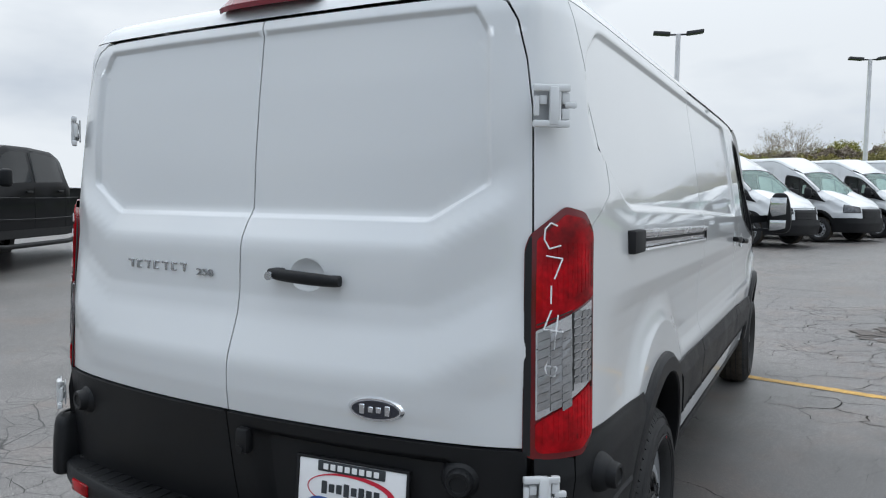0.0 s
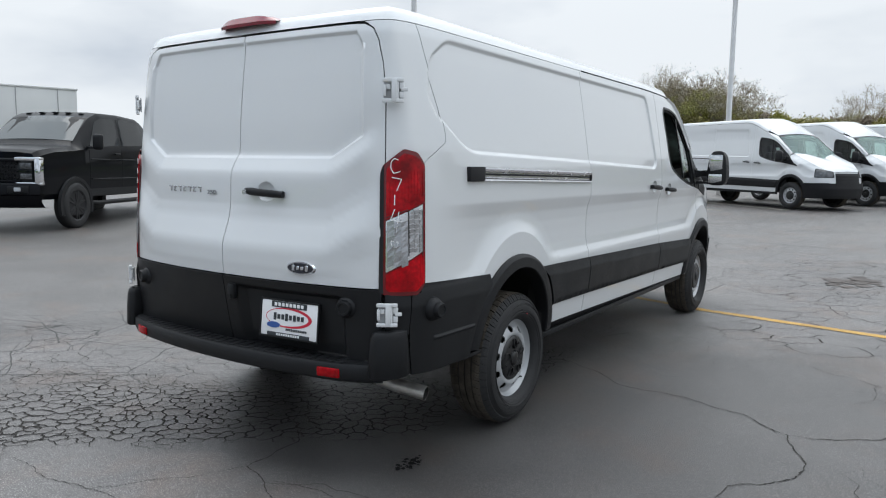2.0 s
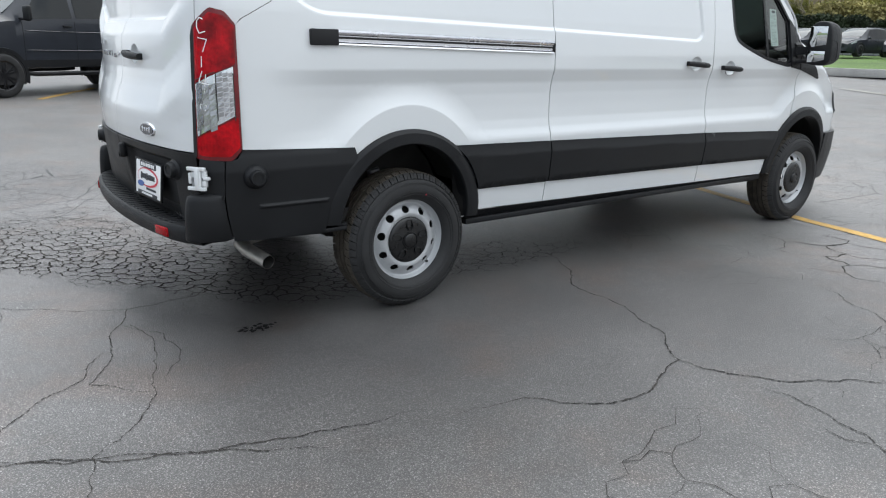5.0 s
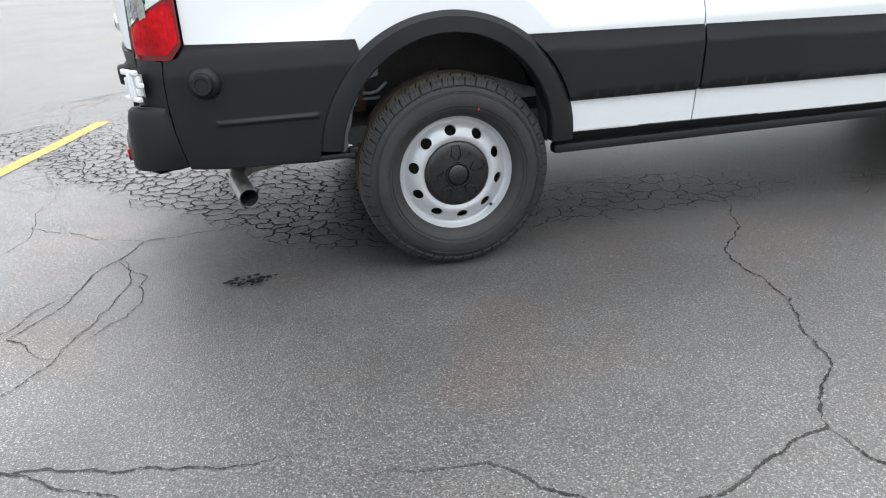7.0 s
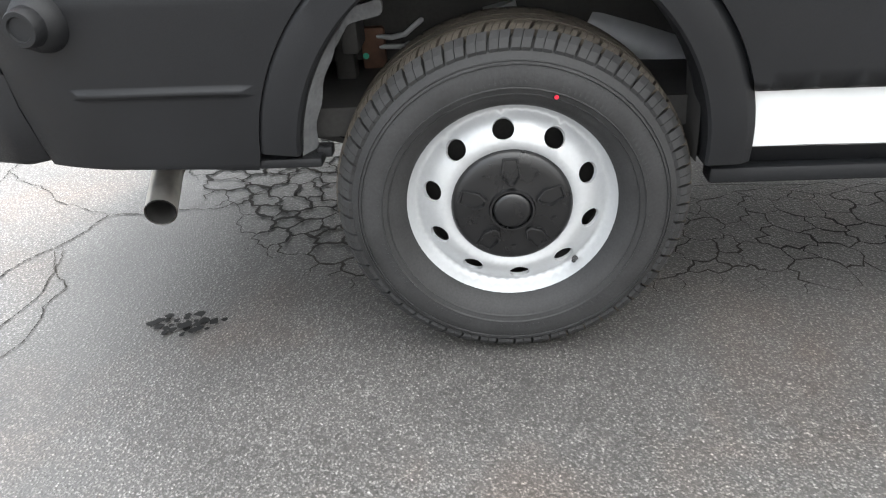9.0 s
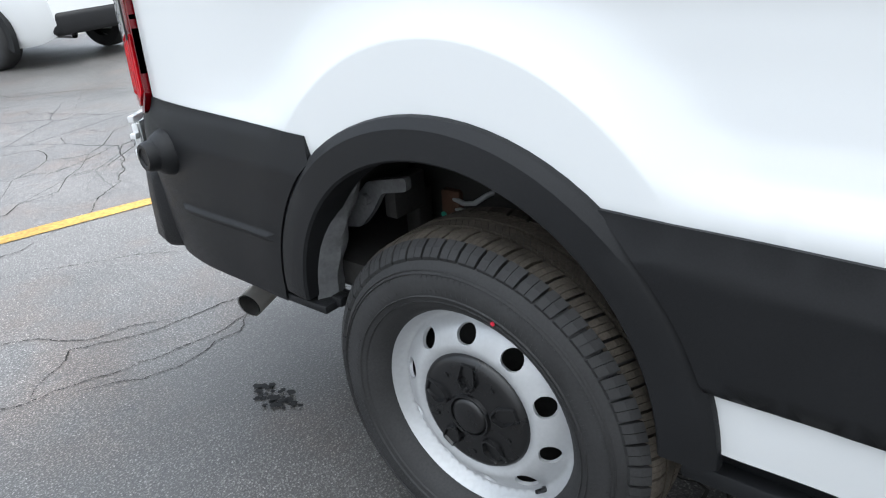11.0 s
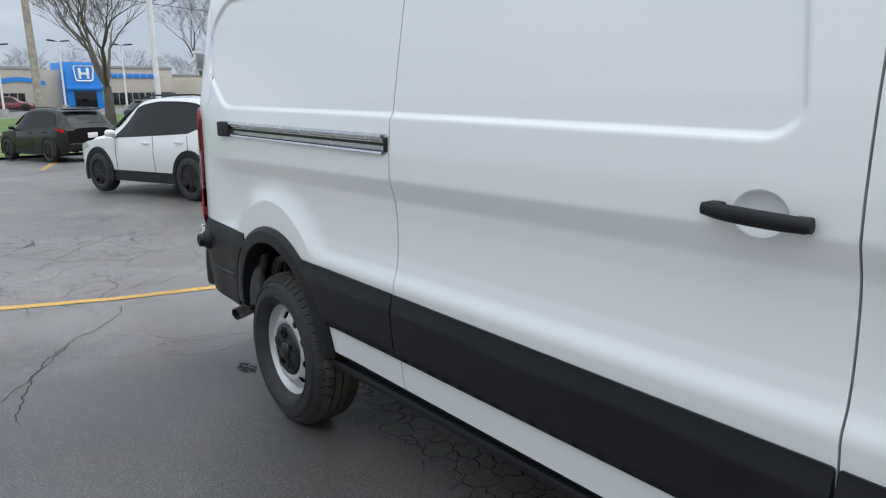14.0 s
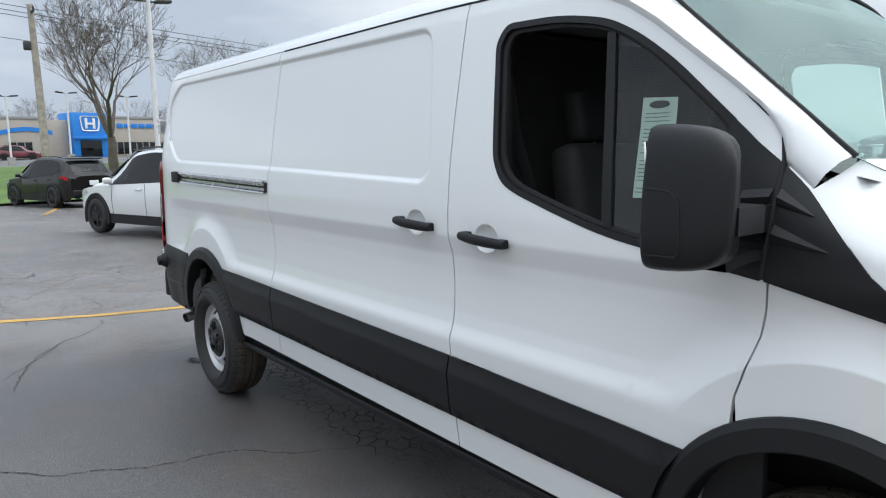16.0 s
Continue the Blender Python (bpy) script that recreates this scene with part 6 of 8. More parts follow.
def asphalt(name):
    m = bpy.data.materials.new(name)
    m.use_nodes = True
    n, l = m.node_tree.nodes, m.node_tree.links
    b = n["Principled BSDF"]
    tc = n.new("ShaderNodeTexCoord")

    def noise_of(scale, detail, rough=0.5):
        t = n.new("ShaderNodeTexNoise")
        t.inputs["Scale"].default_value, t.inputs["Detail"].default_value, t.inputs["Roughness"].default_value = scale, detail, rough
        l.new(tc.outputs["Object"], t.inputs["Vector"])
        return t.outputs["Fac"]

    def ranged(v, a, c, lo, hi):
        r = n.new("ShaderNodeMapRange")
        for key, val in (("From Min", a), ("From Max", c), ("To Min", lo), ("To Max", hi)):
            r.inputs[key].default_value = val
        l.new(v, r.inputs[0])
        return r.outputs[0]

    def mathn(op, a, c):
        k = n.new("ShaderNodeMath")
        k.operation = op
        for i, v in enumerate((a, c)):
            if isinstance(v, (int, float)):
                k.inputs[i].default_value = v
            else:
                l.new(v, k.inputs[i])
        return k.outputs[0]
    wide = noise_of(0.22, 4)
    patch = noise_of(0.9, 5, 0.6)
    grain = noise_of(95, 3, 0.7)
    grit = n.new("ShaderNodeTexVoronoi")
    grit.inputs["Scale"].default_value = 130
    l.new(tc.outputs["Object"], grit.inputs["Vector"])
    stone = ranged(grit.outputs["Distance"], 0.12, 0.5, 1.0, 0.0)
    # crazing: a warped cell pattern, only where the surface has broken up
    warp = n.new("ShaderNodeTexNoise")
    warp.inputs["Scale"].default_value, warp.inputs["Detail"].default_value = 2.2, 4.0
    l.new(tc.outputs["Object"], warp.inputs["Vector"])
    mixv = n.new("ShaderNodeVectorMath")
    mixv.operation = "MULTIPLY_ADD"
    mixv.inputs[1].default_value = (0.13, 0.13, 0.0)
    l.new(warp.outputs["Color"], mixv.inputs[0])
    l.new(tc.outputs["Object"], mixv.inputs[2])
    lines = None
    # broken-up surface all round a smoother strip that was resealed
    sep = n.new("ShaderNodeSeparateXYZ")
    l.new(tc.outputs["Object"], sep.inputs[0])
    ex = mathn("DIVIDE", mathn("SUBTRACT", sep.outputs["X"], 1.55), 1.32)
    ey = mathn("DIVIDE", mathn("SUBTRACT", sep.outputs["Y"], 1.55), 1.88)
    away = mathn("SQRT", mathn("ADD", mathn("MULTIPLY", ex, ex), mathn("MULTIPLY", ey, ey)), 0)
    away = mathn("ADD", away, ranged(noise_of(1.1, 4), 0.3, 0.7, -0.28, 0.28))
    worn = ranged(away, 2.0, 2.6, 0.0, 1.0)
    worn = mathn("MULTIPLY", worn, ranged(mathn("ADD", sep.outputs["X"], ranged(noise_of(0.6, 3), 0.3, 0.7, -1.2, 1.2)), -4.6, -3.2, 0.25, 1.0))
    # weathered paler surface beyond the resealed strip, whose darker tone also holds painted shade beside the van; a
    # newer lane lies to the west
    old = mathn("MULTIPLY", ranged(away, 0.9, 1.5, 0.0, 1.0), ranged(mathn("ADD", sep.outputs["X"], ranged(noise_of(0.6, 3), 0.3, 0.7, -0.4, 0.4)), -3.1, -2.6, 0.45, 1.0))
    for scale, width, lo, hi, sc in ((4.2, 0.016, 0.40, 0.50, 0.45), (1.15, 0.008, 0.38, 0.48, 0.17)):
        vor = n.new("ShaderNodeTexVoronoi")
        vor.feature = "DISTANCE_TO_EDGE"
        vor.inputs["Scale"].default_value = scale
        l.new(mixv.outputs[0], vor.inputs["Vector"])
        c = ranged(vor.outputs["Distance"], width * 0.25, width, 1.0, 0.0)
        where = ranged(noise_of(sc, 3), lo, hi, 0.0, 1.0)
        c = mathn("MULTIPLY", mathn("MULTIPLY", c, where), worn)
        lines = c if lines is None else mathn("MAXIMUM", lines, c)
    # broken-up patch under the van's rear; its darkening also paints in the shade there
    gx = mathn("DIVIDE", mathn("SUBTRACT", sep.outputs["X"], 0.02), 1.05)
    gy = mathn("DIVIDE", mathn("SUBTRACT", sep.outputs["Y"], 0.62), 0.78)
    gone = mathn("ADD", mathn("SQRT", mathn("ADD", mathn("MULTIPLY", gx, gx), mathn("MULTIPLY", gy, gy)), 0), ranged(noise_of(2.1, 4), 0.3, 0.7, -0.3, 0.3))
    soaked_shade = ranged(gone, 0.55, 1.30, 0.60, 1.0)
    tone = mathn("MULTIPLY", ranged(wide, 0.3, 0.7, 0.80, 1.22), ranged(patch, 0.3, 0.7, 0.82, 1.18))
    tone = mathn("MULTIPLY", tone, ranged(grain, 0.3, 0.7, 0.60, 1.40))
    speck = ranged(noise_of(185, 2, 0.6), 0.55, 0.64, 0.0, 1.0)
    tone = mathn("MULTIPLY", tone, ranged(stone, 0, 1, 0.72, 1.42))
    tone = mathn("MULTIPLY", tone, ranged(speck, 0, 1, 0.86, 2.3))
    tone = mathn("MULTIPLY", mathn("MULTIPLY", tone, soaked_shade), ranged(old, 0, 1, 0.86, 1.42))
    tone = mathn("MULTIPLY", tone, ranged(lines, 0, 1, 1.0, 0.07))
    sc = n.new("ShaderNodeVectorMath")
    sc.operation = "SCALE"
    sc.inputs[0].default_value = (0.111, 0.106, 0.102)
    l.new(tone, sc.inputs["Scale"])
    silt = n.new("ShaderNodeMix")
    silt.data_type, silt.blend_type = "RGBA", "MULTIPLY"
    silt.inputs["B"].default_value = (1.10, 0.97, 0.90, 1)
    l.new(ranged(noise_of(1.3, 5, 0.65), 0.50, 0.66, 0.0, 1.0), silt.inputs["Factor"])
    l.new(sc.outputs[0], silt.inputs["A"])
    l.new(silt.outputs["Result"], b.inputs["Base Color"])
    l.new(mathn("ADD", ranged(wide, 0.35, 0.65, 0.37, 0.54), ranged(grain, 0.3, 0.7, -0.07, 0.09)), b.inputs["Roughness"])
    b.inputs["Specular IOR Level"].default_value = 0.56
    height = mathn("ADD", mathn("MULTIPLY", grain, 0.5), mathn("MULTIPLY", stone, 0.5))
    height = mathn("SUBTRACT", height, mathn("MULTIPLY", lines, 1.2))
    bp = n.new("ShaderNodeBump")
    bp.inputs["Strength"].default_value, bp.inputs["Distance"].default_value = 0.55, 0.004
    l.new(height, bp.inputs["Height"])
    l.new(bp.outputs[0], b.inputs["Normal"])
    return m


ASPHALT = asphalt("damp_asphalt")
YELLOW = material("worn_yellow_paint", (0.46, 0.27, 0.055), 0.6, vary=0.25, scale=3, fine=0.35, fine_scale=60, bump=0.4, bump_scale=160)
PALE_LINE = material("worn_pale_paint", (0.34, 0.32, 0.26), 0.65, vary=0.3, scale=2, fine=0.4, fine_scale=40)
CRACK = material("open_crack", (0.022, 0.019, 0.016), 0.9, vary=0.8, scale=3)
OIL = material("black_oil_stain", (0.004, 0.004, 0.004), 0.55, spec=0.15, vary=0.3, scale=20)
STAIN = material("rusty_stain", (0.060, 0.046, 0.038), 0.5, vary=0.4, scale=6)
GRASS = material("mown_grass", (0.075, 0.135, 0.022), 0.9, vary=0.25, scale=0.25, fine=0.45, fine_scale=9, bump=0.8, bump_scale=14)
CONCRETE = material("kerb_concrete", (0.36, 0.35, 0.33), 0.85, vary=0.15, scale=2, fine=0.15, fine_scale=40)

xs = np.unique(np.r_[-3000, -1000, -400, -200, -120, np.arange(-80, -8, 4.0), np.arange(-8, 8.1, 0.5), np.arange(12, 81, 4.0), 120, 200, 400, 1000, 3000])
ys = np.unique(np.r_[-3000, -1000, -400, -200, -120, np.arange(-80, -14, 4.0), np.arange(-14, 14.1, 1.0), np.arange(18, 81, 4.0), 120, 200, 400, 1000, 3000])
gv = [(x, y, gz(x, y)) for y in ys for x in xs]
nx = len(xs)
gf = [(j * nx + i, j * nx + i + 1, (j + 1) * nx + i + 1, (j + 1) * nx + i) for j in range(len(ys) - 1) for i in range(nx - 1)]
tagged(obj("ground", gv, gf, ASPHALT), "dark damp cracked asphalt of a car dealer's lot", "ground", kind="structure")


def strip(name, a, b, width, mat, label, lift=0.004, ragged=0.0, seed=1):
    """A painted line laid on the ground."""
    rnd = random.Random(seed)
    a, b = Vector(a), Vector(b)
    d = (b - a)
    n = max(2, int(d.length / 0.25))
    s = Vector((-d.y, d.x)).normalized() * width / 2
    bm = bmesh.new()
    rows = []
    for k in range(n + 1):
        p = a + d * (k / n)
        q = []
        for e in (-1, 1):
            w = p + s * e * (1 + rnd.uniform(-ragged, ragged))
            q.append((w.x, w.y, gz(w.x, w.y) + lift))
        rows.append(q[::-1])
    loft(bm, rows)
    return tagged(part(name, bm, mat, None, smooth=False), label, "road marking", kind="structure")


strip("parking_line", (-0.4, 5.55), (6.0, 3.45), 0.105, YELLOW, "worn yellow parking line on asphalt", ragged=0.10, seed=1)
strip("parking_line", (3.6, -2.33), (-2.7, -0.75), 0.105, YELLOW, "worn yellow parking line on asphalt", ragged=0.10, seed=2)
strip("parking_line", (4.5, -13.2), (-4.0, -10.1), 0.11, PALE_LINE, "faded pale parking line on asphalt", ragged=0.2, seed=3)
strip("parking_line", (-1.0, -17.7), (-1.9, -21.0), 0.12, YELLOW, "worn yellow parking line on asphalt", seed=4)
strip("parking_line", (-12.3, 1.2), (-14.9, 2.7), 0.12, YELLOW, "worn yellow parking line on asphalt", seed=5)
strip("parking_line", (-11.9, 3.8), (-13.4, 4.9), 0.12, YELLOW, "worn yellow parking line on asphalt", seed=6)
strip("parking_line", (-6.2, 20.3), (-1.7, 17.7), 0.11, PALE_LINE, "faded pale parking line on asphalt", seed=7)
strip("parking_line", (-6.7, 23.2), (-0.2, 18.7), 0.11, PALE_LINE, "faded pale parking line on asphalt", seed=8)


def crack(points, width, seed, wander=0.05):
    """An open crack that wanders through a few waypoints."""
    rnd = random.Random(seed)
    pts = [Vector(p) for p in points]
    for _ in range(6):
        out = []
        for a, b in zip(pts, pts[1:]):
            d = b - a
            mid = (a + b) / 2 + Vector((-d.y, d.x)) * rnd.uniform(-1, 1) * wander * 2.2
            out += [a, mid]
        pts = out + [pts[-1]]
        wander *= 0.98
    bm = bmesh.new()
    rows, n = [], len(pts)
    for k, p in enumerate(pts):
        d = (pts[min(k + 1, n - 1)] - pts[max(k - 1, 0)])
        s = Vector((-d.y, d.x)).normalized() * width * 0.34 * rnd.uniform(0.1, 1.7) * min(1, 6 * k / n + 0.2, 6 * (n - 1 - k) / n + 0.2)
        rows.append([((p - s).x, (p - s).y, gz(p.x, p.y) + 0.003), ((p + s).x, (p + s).y, gz(p.x, p.y) + 0.003)])
    loft(bm, rows)
    ob = part("crack", bm, CRACK, None, smooth=False)
    return tagged(ob, "dark branching crack in the asphalt", "crack", "cracks in the asphalt", "structure")


def crazing(x0, x1, y0, y1, cell, wide, seed, mask, stretch=1.0, turn=0.0, label="fine network of dark cracks in the broken asphalt"):
    """A net of narrow cracks round uneven blocks: the borders between scattered points. mask(x, y): how open the cracks are, 0 to 1."""
    rg = np.random.default_rng(seed)
    gx, gy = [a.ravel() for a in np.meshgrid(np.arange(x0, x1, cell * stretch), np.arange(y0, y1, cell))]
    gx, gy = gx + rg.uniform(-0.46, 0.46, len(gx)) * cell * stretch, gy + rg.uniform(-0.46, 0.46, len(gy)) * cell
    gx, gy = gx * math.cos(turn) - gy * math.sin(turn), gx * math.sin(turn) + gy * math.cos(turn)
    v, _, f, *_ = _geo.delaunay_2d_cdt([Vector(p) for p in zip(gx, gy)], [], [], 0, 1e-6)
    V, F = np.array([tuple(p) for p in v]), np.array([t for t in f if len(t) == 3])
    c = V[F].mean(1)
    side, pairs = {}, []
    for k, t in enumerate(F):
        for a, b in ((t[0], t[1]), (t[1], t[2]), (t[2], t[0])):
            key = (min(a, b), max(a, b))
            if key in side:
                pairs.append((side[key], k))
            side[key] = k
    A, B = c[[p[0] for p in pairs]], c[[p[1] for p in pairs]]
    mid = (A + B) / 2
    field = np.array([noise.noise(Vector((m[0] * 1.3, m[1] * 1.3, seed))) + 0.6 * noise.noise(Vector((m[0] * 3.7, m[1] * 3.7, seed + 5))) for m in mid])
    open_ = np.clip(mask(mid[:, 0], mid[:, 1]) + 0.55 * field, 0, 1) * rg.uniform(0.35, 1.15, len(mid))
    ok = (open_ > 0.12) & (np.hypot(*(A - B).T) < 3 * cell * stretch)
    A, B, open_ = A[ok], B[ok], open_[ok]
    d = B - A
    nrm = np.c_[-d[:, 1], d[:, 0]] / (np.hypot(*d.T)[:, None] + 1e-9)
    verts, faces = [], []
    for k, q in enumerate((0.0, 0.33, 0.67, 1.0)):
        bend = 0 if k in (0, 3) else rg.normal(0, 0.13, len(A)) * np.hypot(*d.T)
        w = wide / 2 * open_ * (0.75 if k in (0, 3) else rg.uniform(0.6, 1.3, len(A)))
        p = A + d * q + nrm * np.asarray(bend)[..., None] if k in (1, 2) else A + d * q
        for e in (-1, 1):
            r = p + nrm * (e * w)[:, None]
            verts.append(np.c_[r, ground_z(r[:, 0], r[:, 1]) + 0.0032])
    n = len(A)
    for k in range(3):
        i = np.arange(n)
        faces.append(np.c_[i + 2 * k * n, i + (2 * k + 2) * n, i + (2 * k + 3) * n, i + (2 * k + 1) * n])
    ob = obj("crazing", np.vstack(verts), [tuple(int(j) for j in t) for t in np.vstack(faces)], CRACK, smooth=False)
    return tagged(ob, label, "crack", "cracks in the asphalt", "structure")


# broken strip under and behind the van; blocks grow larger away from it
def across(x, y):
    return -0.62 * x + 0.78 * y


def along(x, y):
    return 0.78 * x + 0.62 * y


crazing(-2.9, 1.5, -0.05, 1.35, 0.062, 0.0135, 41, lambda x, y: 1.25 * sstep(0.04, 0.24, across(x, y)) - 0.95 * sstep(0.55, 1.25, across(x, y)) - 0.5 * sstep(-1.2, -2.9, along(x, y)) - 0.4 * sstep(0.9, 1.4, along(x, y)) - 1.3 * sstep(0.45, 0.8, x), 1.9, 0.67)
crazing(-3.6, 1.0, 0.35, 2.9, 0.17, 0.0085, 42, lambda x, y: 0.42 * sstep(0.35, 0.8, across(x, y)), 1.6, 0.67)
crazing(-3.4, -0.2, -2.2, 0.2, 0.24, 0.0060, 46, lambda x, y: 0.20 - 0.3 * sstep(0.0, 1.0, x), 1.5, 0.4)
crazing(0.7, 6.5, 2.6, 9.5, 0.30, 0.014, 43, lambda x, y: 0.75 * sstep(2.8, 4.4, y) * sstep(0.8, 1.6, x), 1.7)
crazing(0.2, 1.25, 1.4, 4.6, 0.10, 0.008, 44, lambda x, y: 1.0 - 1.4 * np.abs(x - 0.55) - 0.5 * sstep(2.2, 3.4, y) - 1.5 * sstep(0.62, 0.90, x))
crazing(2.6, 6.5, 0.6, 3.4, 0.26, 0.008, 45, lambda x, y: 0.30 + 0 * x, 1.4)
crazing(-3.5, 4.0, -8.0, -1.7, 0.50, 0.012, 47, lambda x, y: 0.42 + 0 * x, 1.5, 0.5)
# beside the van and ahead of it
crack_runs = [(0.009, ((0.6, 2.55), (0.87, 2.43), (1.27, 2.16), (1.75, 2.07), (2.26, 1.75), (2.32, 1.54), (2.38, 1.42), (2.34, 1.15), (2.14, 0.96), (2.1, 0.68))),
              (0.010, ((2.26, 1.75), (2.47, 1.79), (2.65, 1.91), (2.8, 2.15), (3.3, 2.62), (4.4, 3.2))),
              (0.007, ((2.6, 1.78), (2.87, 1.77), (3.05, 1.72), (3.6, 1.35), (4.4, 1.2))),
              (0.006, ((2.06, 3.33), (2.3, 3.15), (2.6, 2.95), (3.2, 2.9))),
              (0.009, ((2.4, 5.2), (1.9, 6.1), (2.3, 7.2), (3.6, 8.3))),
              (0.008, ((1.3, 6.3), (2.0, 6.6), (3.3, 6.2), (5.2, 6.6))),
              (0.009, ((1.2, 8.8), (3.0, 9.2), (5.0, 8.6)))]
# round the rear corner
crack_runs += [(0.008, ((1.98, 0.55), (1.9, 0.1), (1.66, -0.47), (1.34, -0.88), (1.07, -1.41), (0.46, -1.51))),
               (0.005, ((2.0, -0.6), (1.65, -0.47), (1.27, -0.17), (0.95, -0.1), (0.62, -0.05), (0.42, -0.12))),
               (0.007, ((1.25, -0.18), (1.04, -0.37), (0.78, -0.23), (0.44, -0.12), (0.24, -0.05), (0.22, 0.3), (-0.02, 0.5), (-0.25, 0.85))),
               (0.005, ((0.44, -0.12), (0.55, -0.07), (0.65, 0.02), (0.85, 0.03), (1.0, 0.0), (1.2, -0.12))),
               (0.006, ((0.74, -0.25), (0.98, -0.38), (1.4, -0.75))),
               (0.005, ((-0.15, -0.62), (0.0, -0.4), (0.16, -0.2), (0.24, -0.05))),
               (0.006, ((2.05, 0.2), (1.85, -0.1), (1.76, -0.28), (1.45, -0.78)))]
# behind the van
crack_runs += [(0.008, ((1.72, -2.4), (1.17, -3.5), (0.78, -4.2), (0.37, -4.5), (-0.6, -5.6))),
               (0.006, ((1.47, -2.45), (0.97, -3.2), (0.52, -2.65), (0.1, -2.45), (-0.8, -2.7))),
               (0.007, ((-2.4, -0.9), (-1.5, -0.75), (-1.03, -0.55), (-0.8, -0.3), (-0.7, -0.05), (-1.1, 0.25))),
               (0.004, ((-0.85, -0.64), (-0.5, -0.63), (-0.2, -0.6), (0.05, -0.58), (0.6, -0.95), (1.1, -1.4))),
               (0.007, ((0.46, -1.5), (0.0, -1.9), (-0.4, -2.6), (-1.5, -3.3))),
               (0.006, ((1.2, -1.2), (1.5, -1.9), (1.9, -2.6), (2.6, -3.3)))]
for k, (w, pts) in enumerate(crack_runs):
    crack(pts, w, 20 + k)

rnd = random.Random(5)
for nm, mat, lab, cx, cy, n, sx, sy, r in (("oil_stain", OIL, "small black wet oil stain on asphalt", 0.838, 0.400, 34, 0.030, 0.085, 0.013), ("rust_stain", STAIN, "brown rusty stain on asphalt", 2.2, 7.7, 22, 0.35, 0.35, 0.12)):
    bm = bmesh.new()
    for k in range(n):
        x, y = cx + rnd.gauss(0, sx) * 0.6, cy + rnd.gauss(0, sy) * 0.6
        q = r * rnd.uniform(0.35, 1.2)
        bm.faces.new([bm.verts.new((x + q * math.cos(a) * rnd.uniform(0.6, 1.3), y + q * math.sin(a) * rnd.uniform(0.6, 1.3), gz(x, y) + 0.003 + k * 1e-4)) for a in np.linspace(0, 2 * math.pi, 9, endpoint=False)])
    tagged(part(nm, bm, mat, None, smooth=False), lab, "stain", kind="structure")


def slab(name, poly, lift, mat, label, category, step=3.0):
    """A patch of other ground laid over the sheet."""
    bm = bmesh.new()
    o = dense(poly, step)
    xs_, ys_ = [p[0] for p in o], [p[1] for p in o]
    gx, gy = [a.ravel() for a in np.meshgrid(np.arange(min(xs_), max(xs_), step), np.arange(min(ys_), max(ys_), step))]
    ok = inside(gx, gy, o) & (polydist(gx, gy, o) > step * 0.4)
    pts = [Vector((a, b)) for a, b in zip(gx[ok], gy[ok])]
    s = len(pts)
    pts += [Vector(p) for p in o]
    v, _, f, *_ = _geo.delaunay_2d_cdt(pts, [(s + k, s + (k + 1) % len(o)) for k in range(len(o))], [], 1, 1e-6)
    return tagged(obj(name, [(p.x, p.y, gz(p.x, p.y) + lift) for p in v], [t for t in f], mat), label, category, kind="structure")


slab("lawn_ahead", [(-54, 26.6), (-7.2, 27.5), (-6.8, 30.9), (32.8, 38.3), (60, 75), (-70, 75)], 0.12, GRASS, "mown green grass verge beyond the parked vans", "grass")
slab("lawn_behind", [(-50, -27.0), (-1.6, -24.6), (0.4, -24.0), (30, -22.0), (30, -58), (-50, -58)], 0.09, GRASS, "mown green grass strip behind the parked cars", "grass")
bm = bmesh.new()
for a, b in zip(((-54, 26.5), (-7.1, 27.4), (-6.7, 30.8)), ((-7.1, 27.4), (-6.7, 30.8), (32.8, 38.2))):
    a, b = Vector(a), Vector(b)
    m = (a + b) / 2
    box(bm, ((b - a).length, 0.16, 0.30), (m.x, m.y, gz(m.x, m.y) + 0.02), 0.02, Matrix.Rotation(math.atan2(b.y - a.y, b.x - a.x), 4, "Z"))
tagged(part("kerb", bm, CONCRETE), "pale concrete kerb along the grass", "kerb", kind="structure")


# ---------------------------------------------------------------- other vehicles
BLACK_PAINT = material("black_paint", (0.0035, 0.004, 0.0055), 0.3, spec=0.06, coat=0.16, coat_rough=0.02, vary=0.1, scale=3)
GREY_PAINT = material("dark_grey_paint", (0.026, 0.029, 0.036), 0.32, spec=0.2, coat=0.35, coat_rough=0.02, vary=0.1, scale=3)
DARK_PAINT = material("charcoal_paint", (0.014, 0.013, 0.013), 0.3, spec=0.2, coat=0.3, vary=0.1, scale=3)
RED_PAINT = material("dark_red_paint", (0.16, 0.02, 0.03), 0.3, coat=1.0, vary=0.1, scale=3)
LAMP = material("lamp_glass", (0.40, 0.42, 0.44), 0.15, coat=0.6, vary=0.2, scale=14)
ALLOY = material("black_alloy", (0.016, 0.016, 0.018), 0.3, metal=0.5, vary=0.1, scale=9)

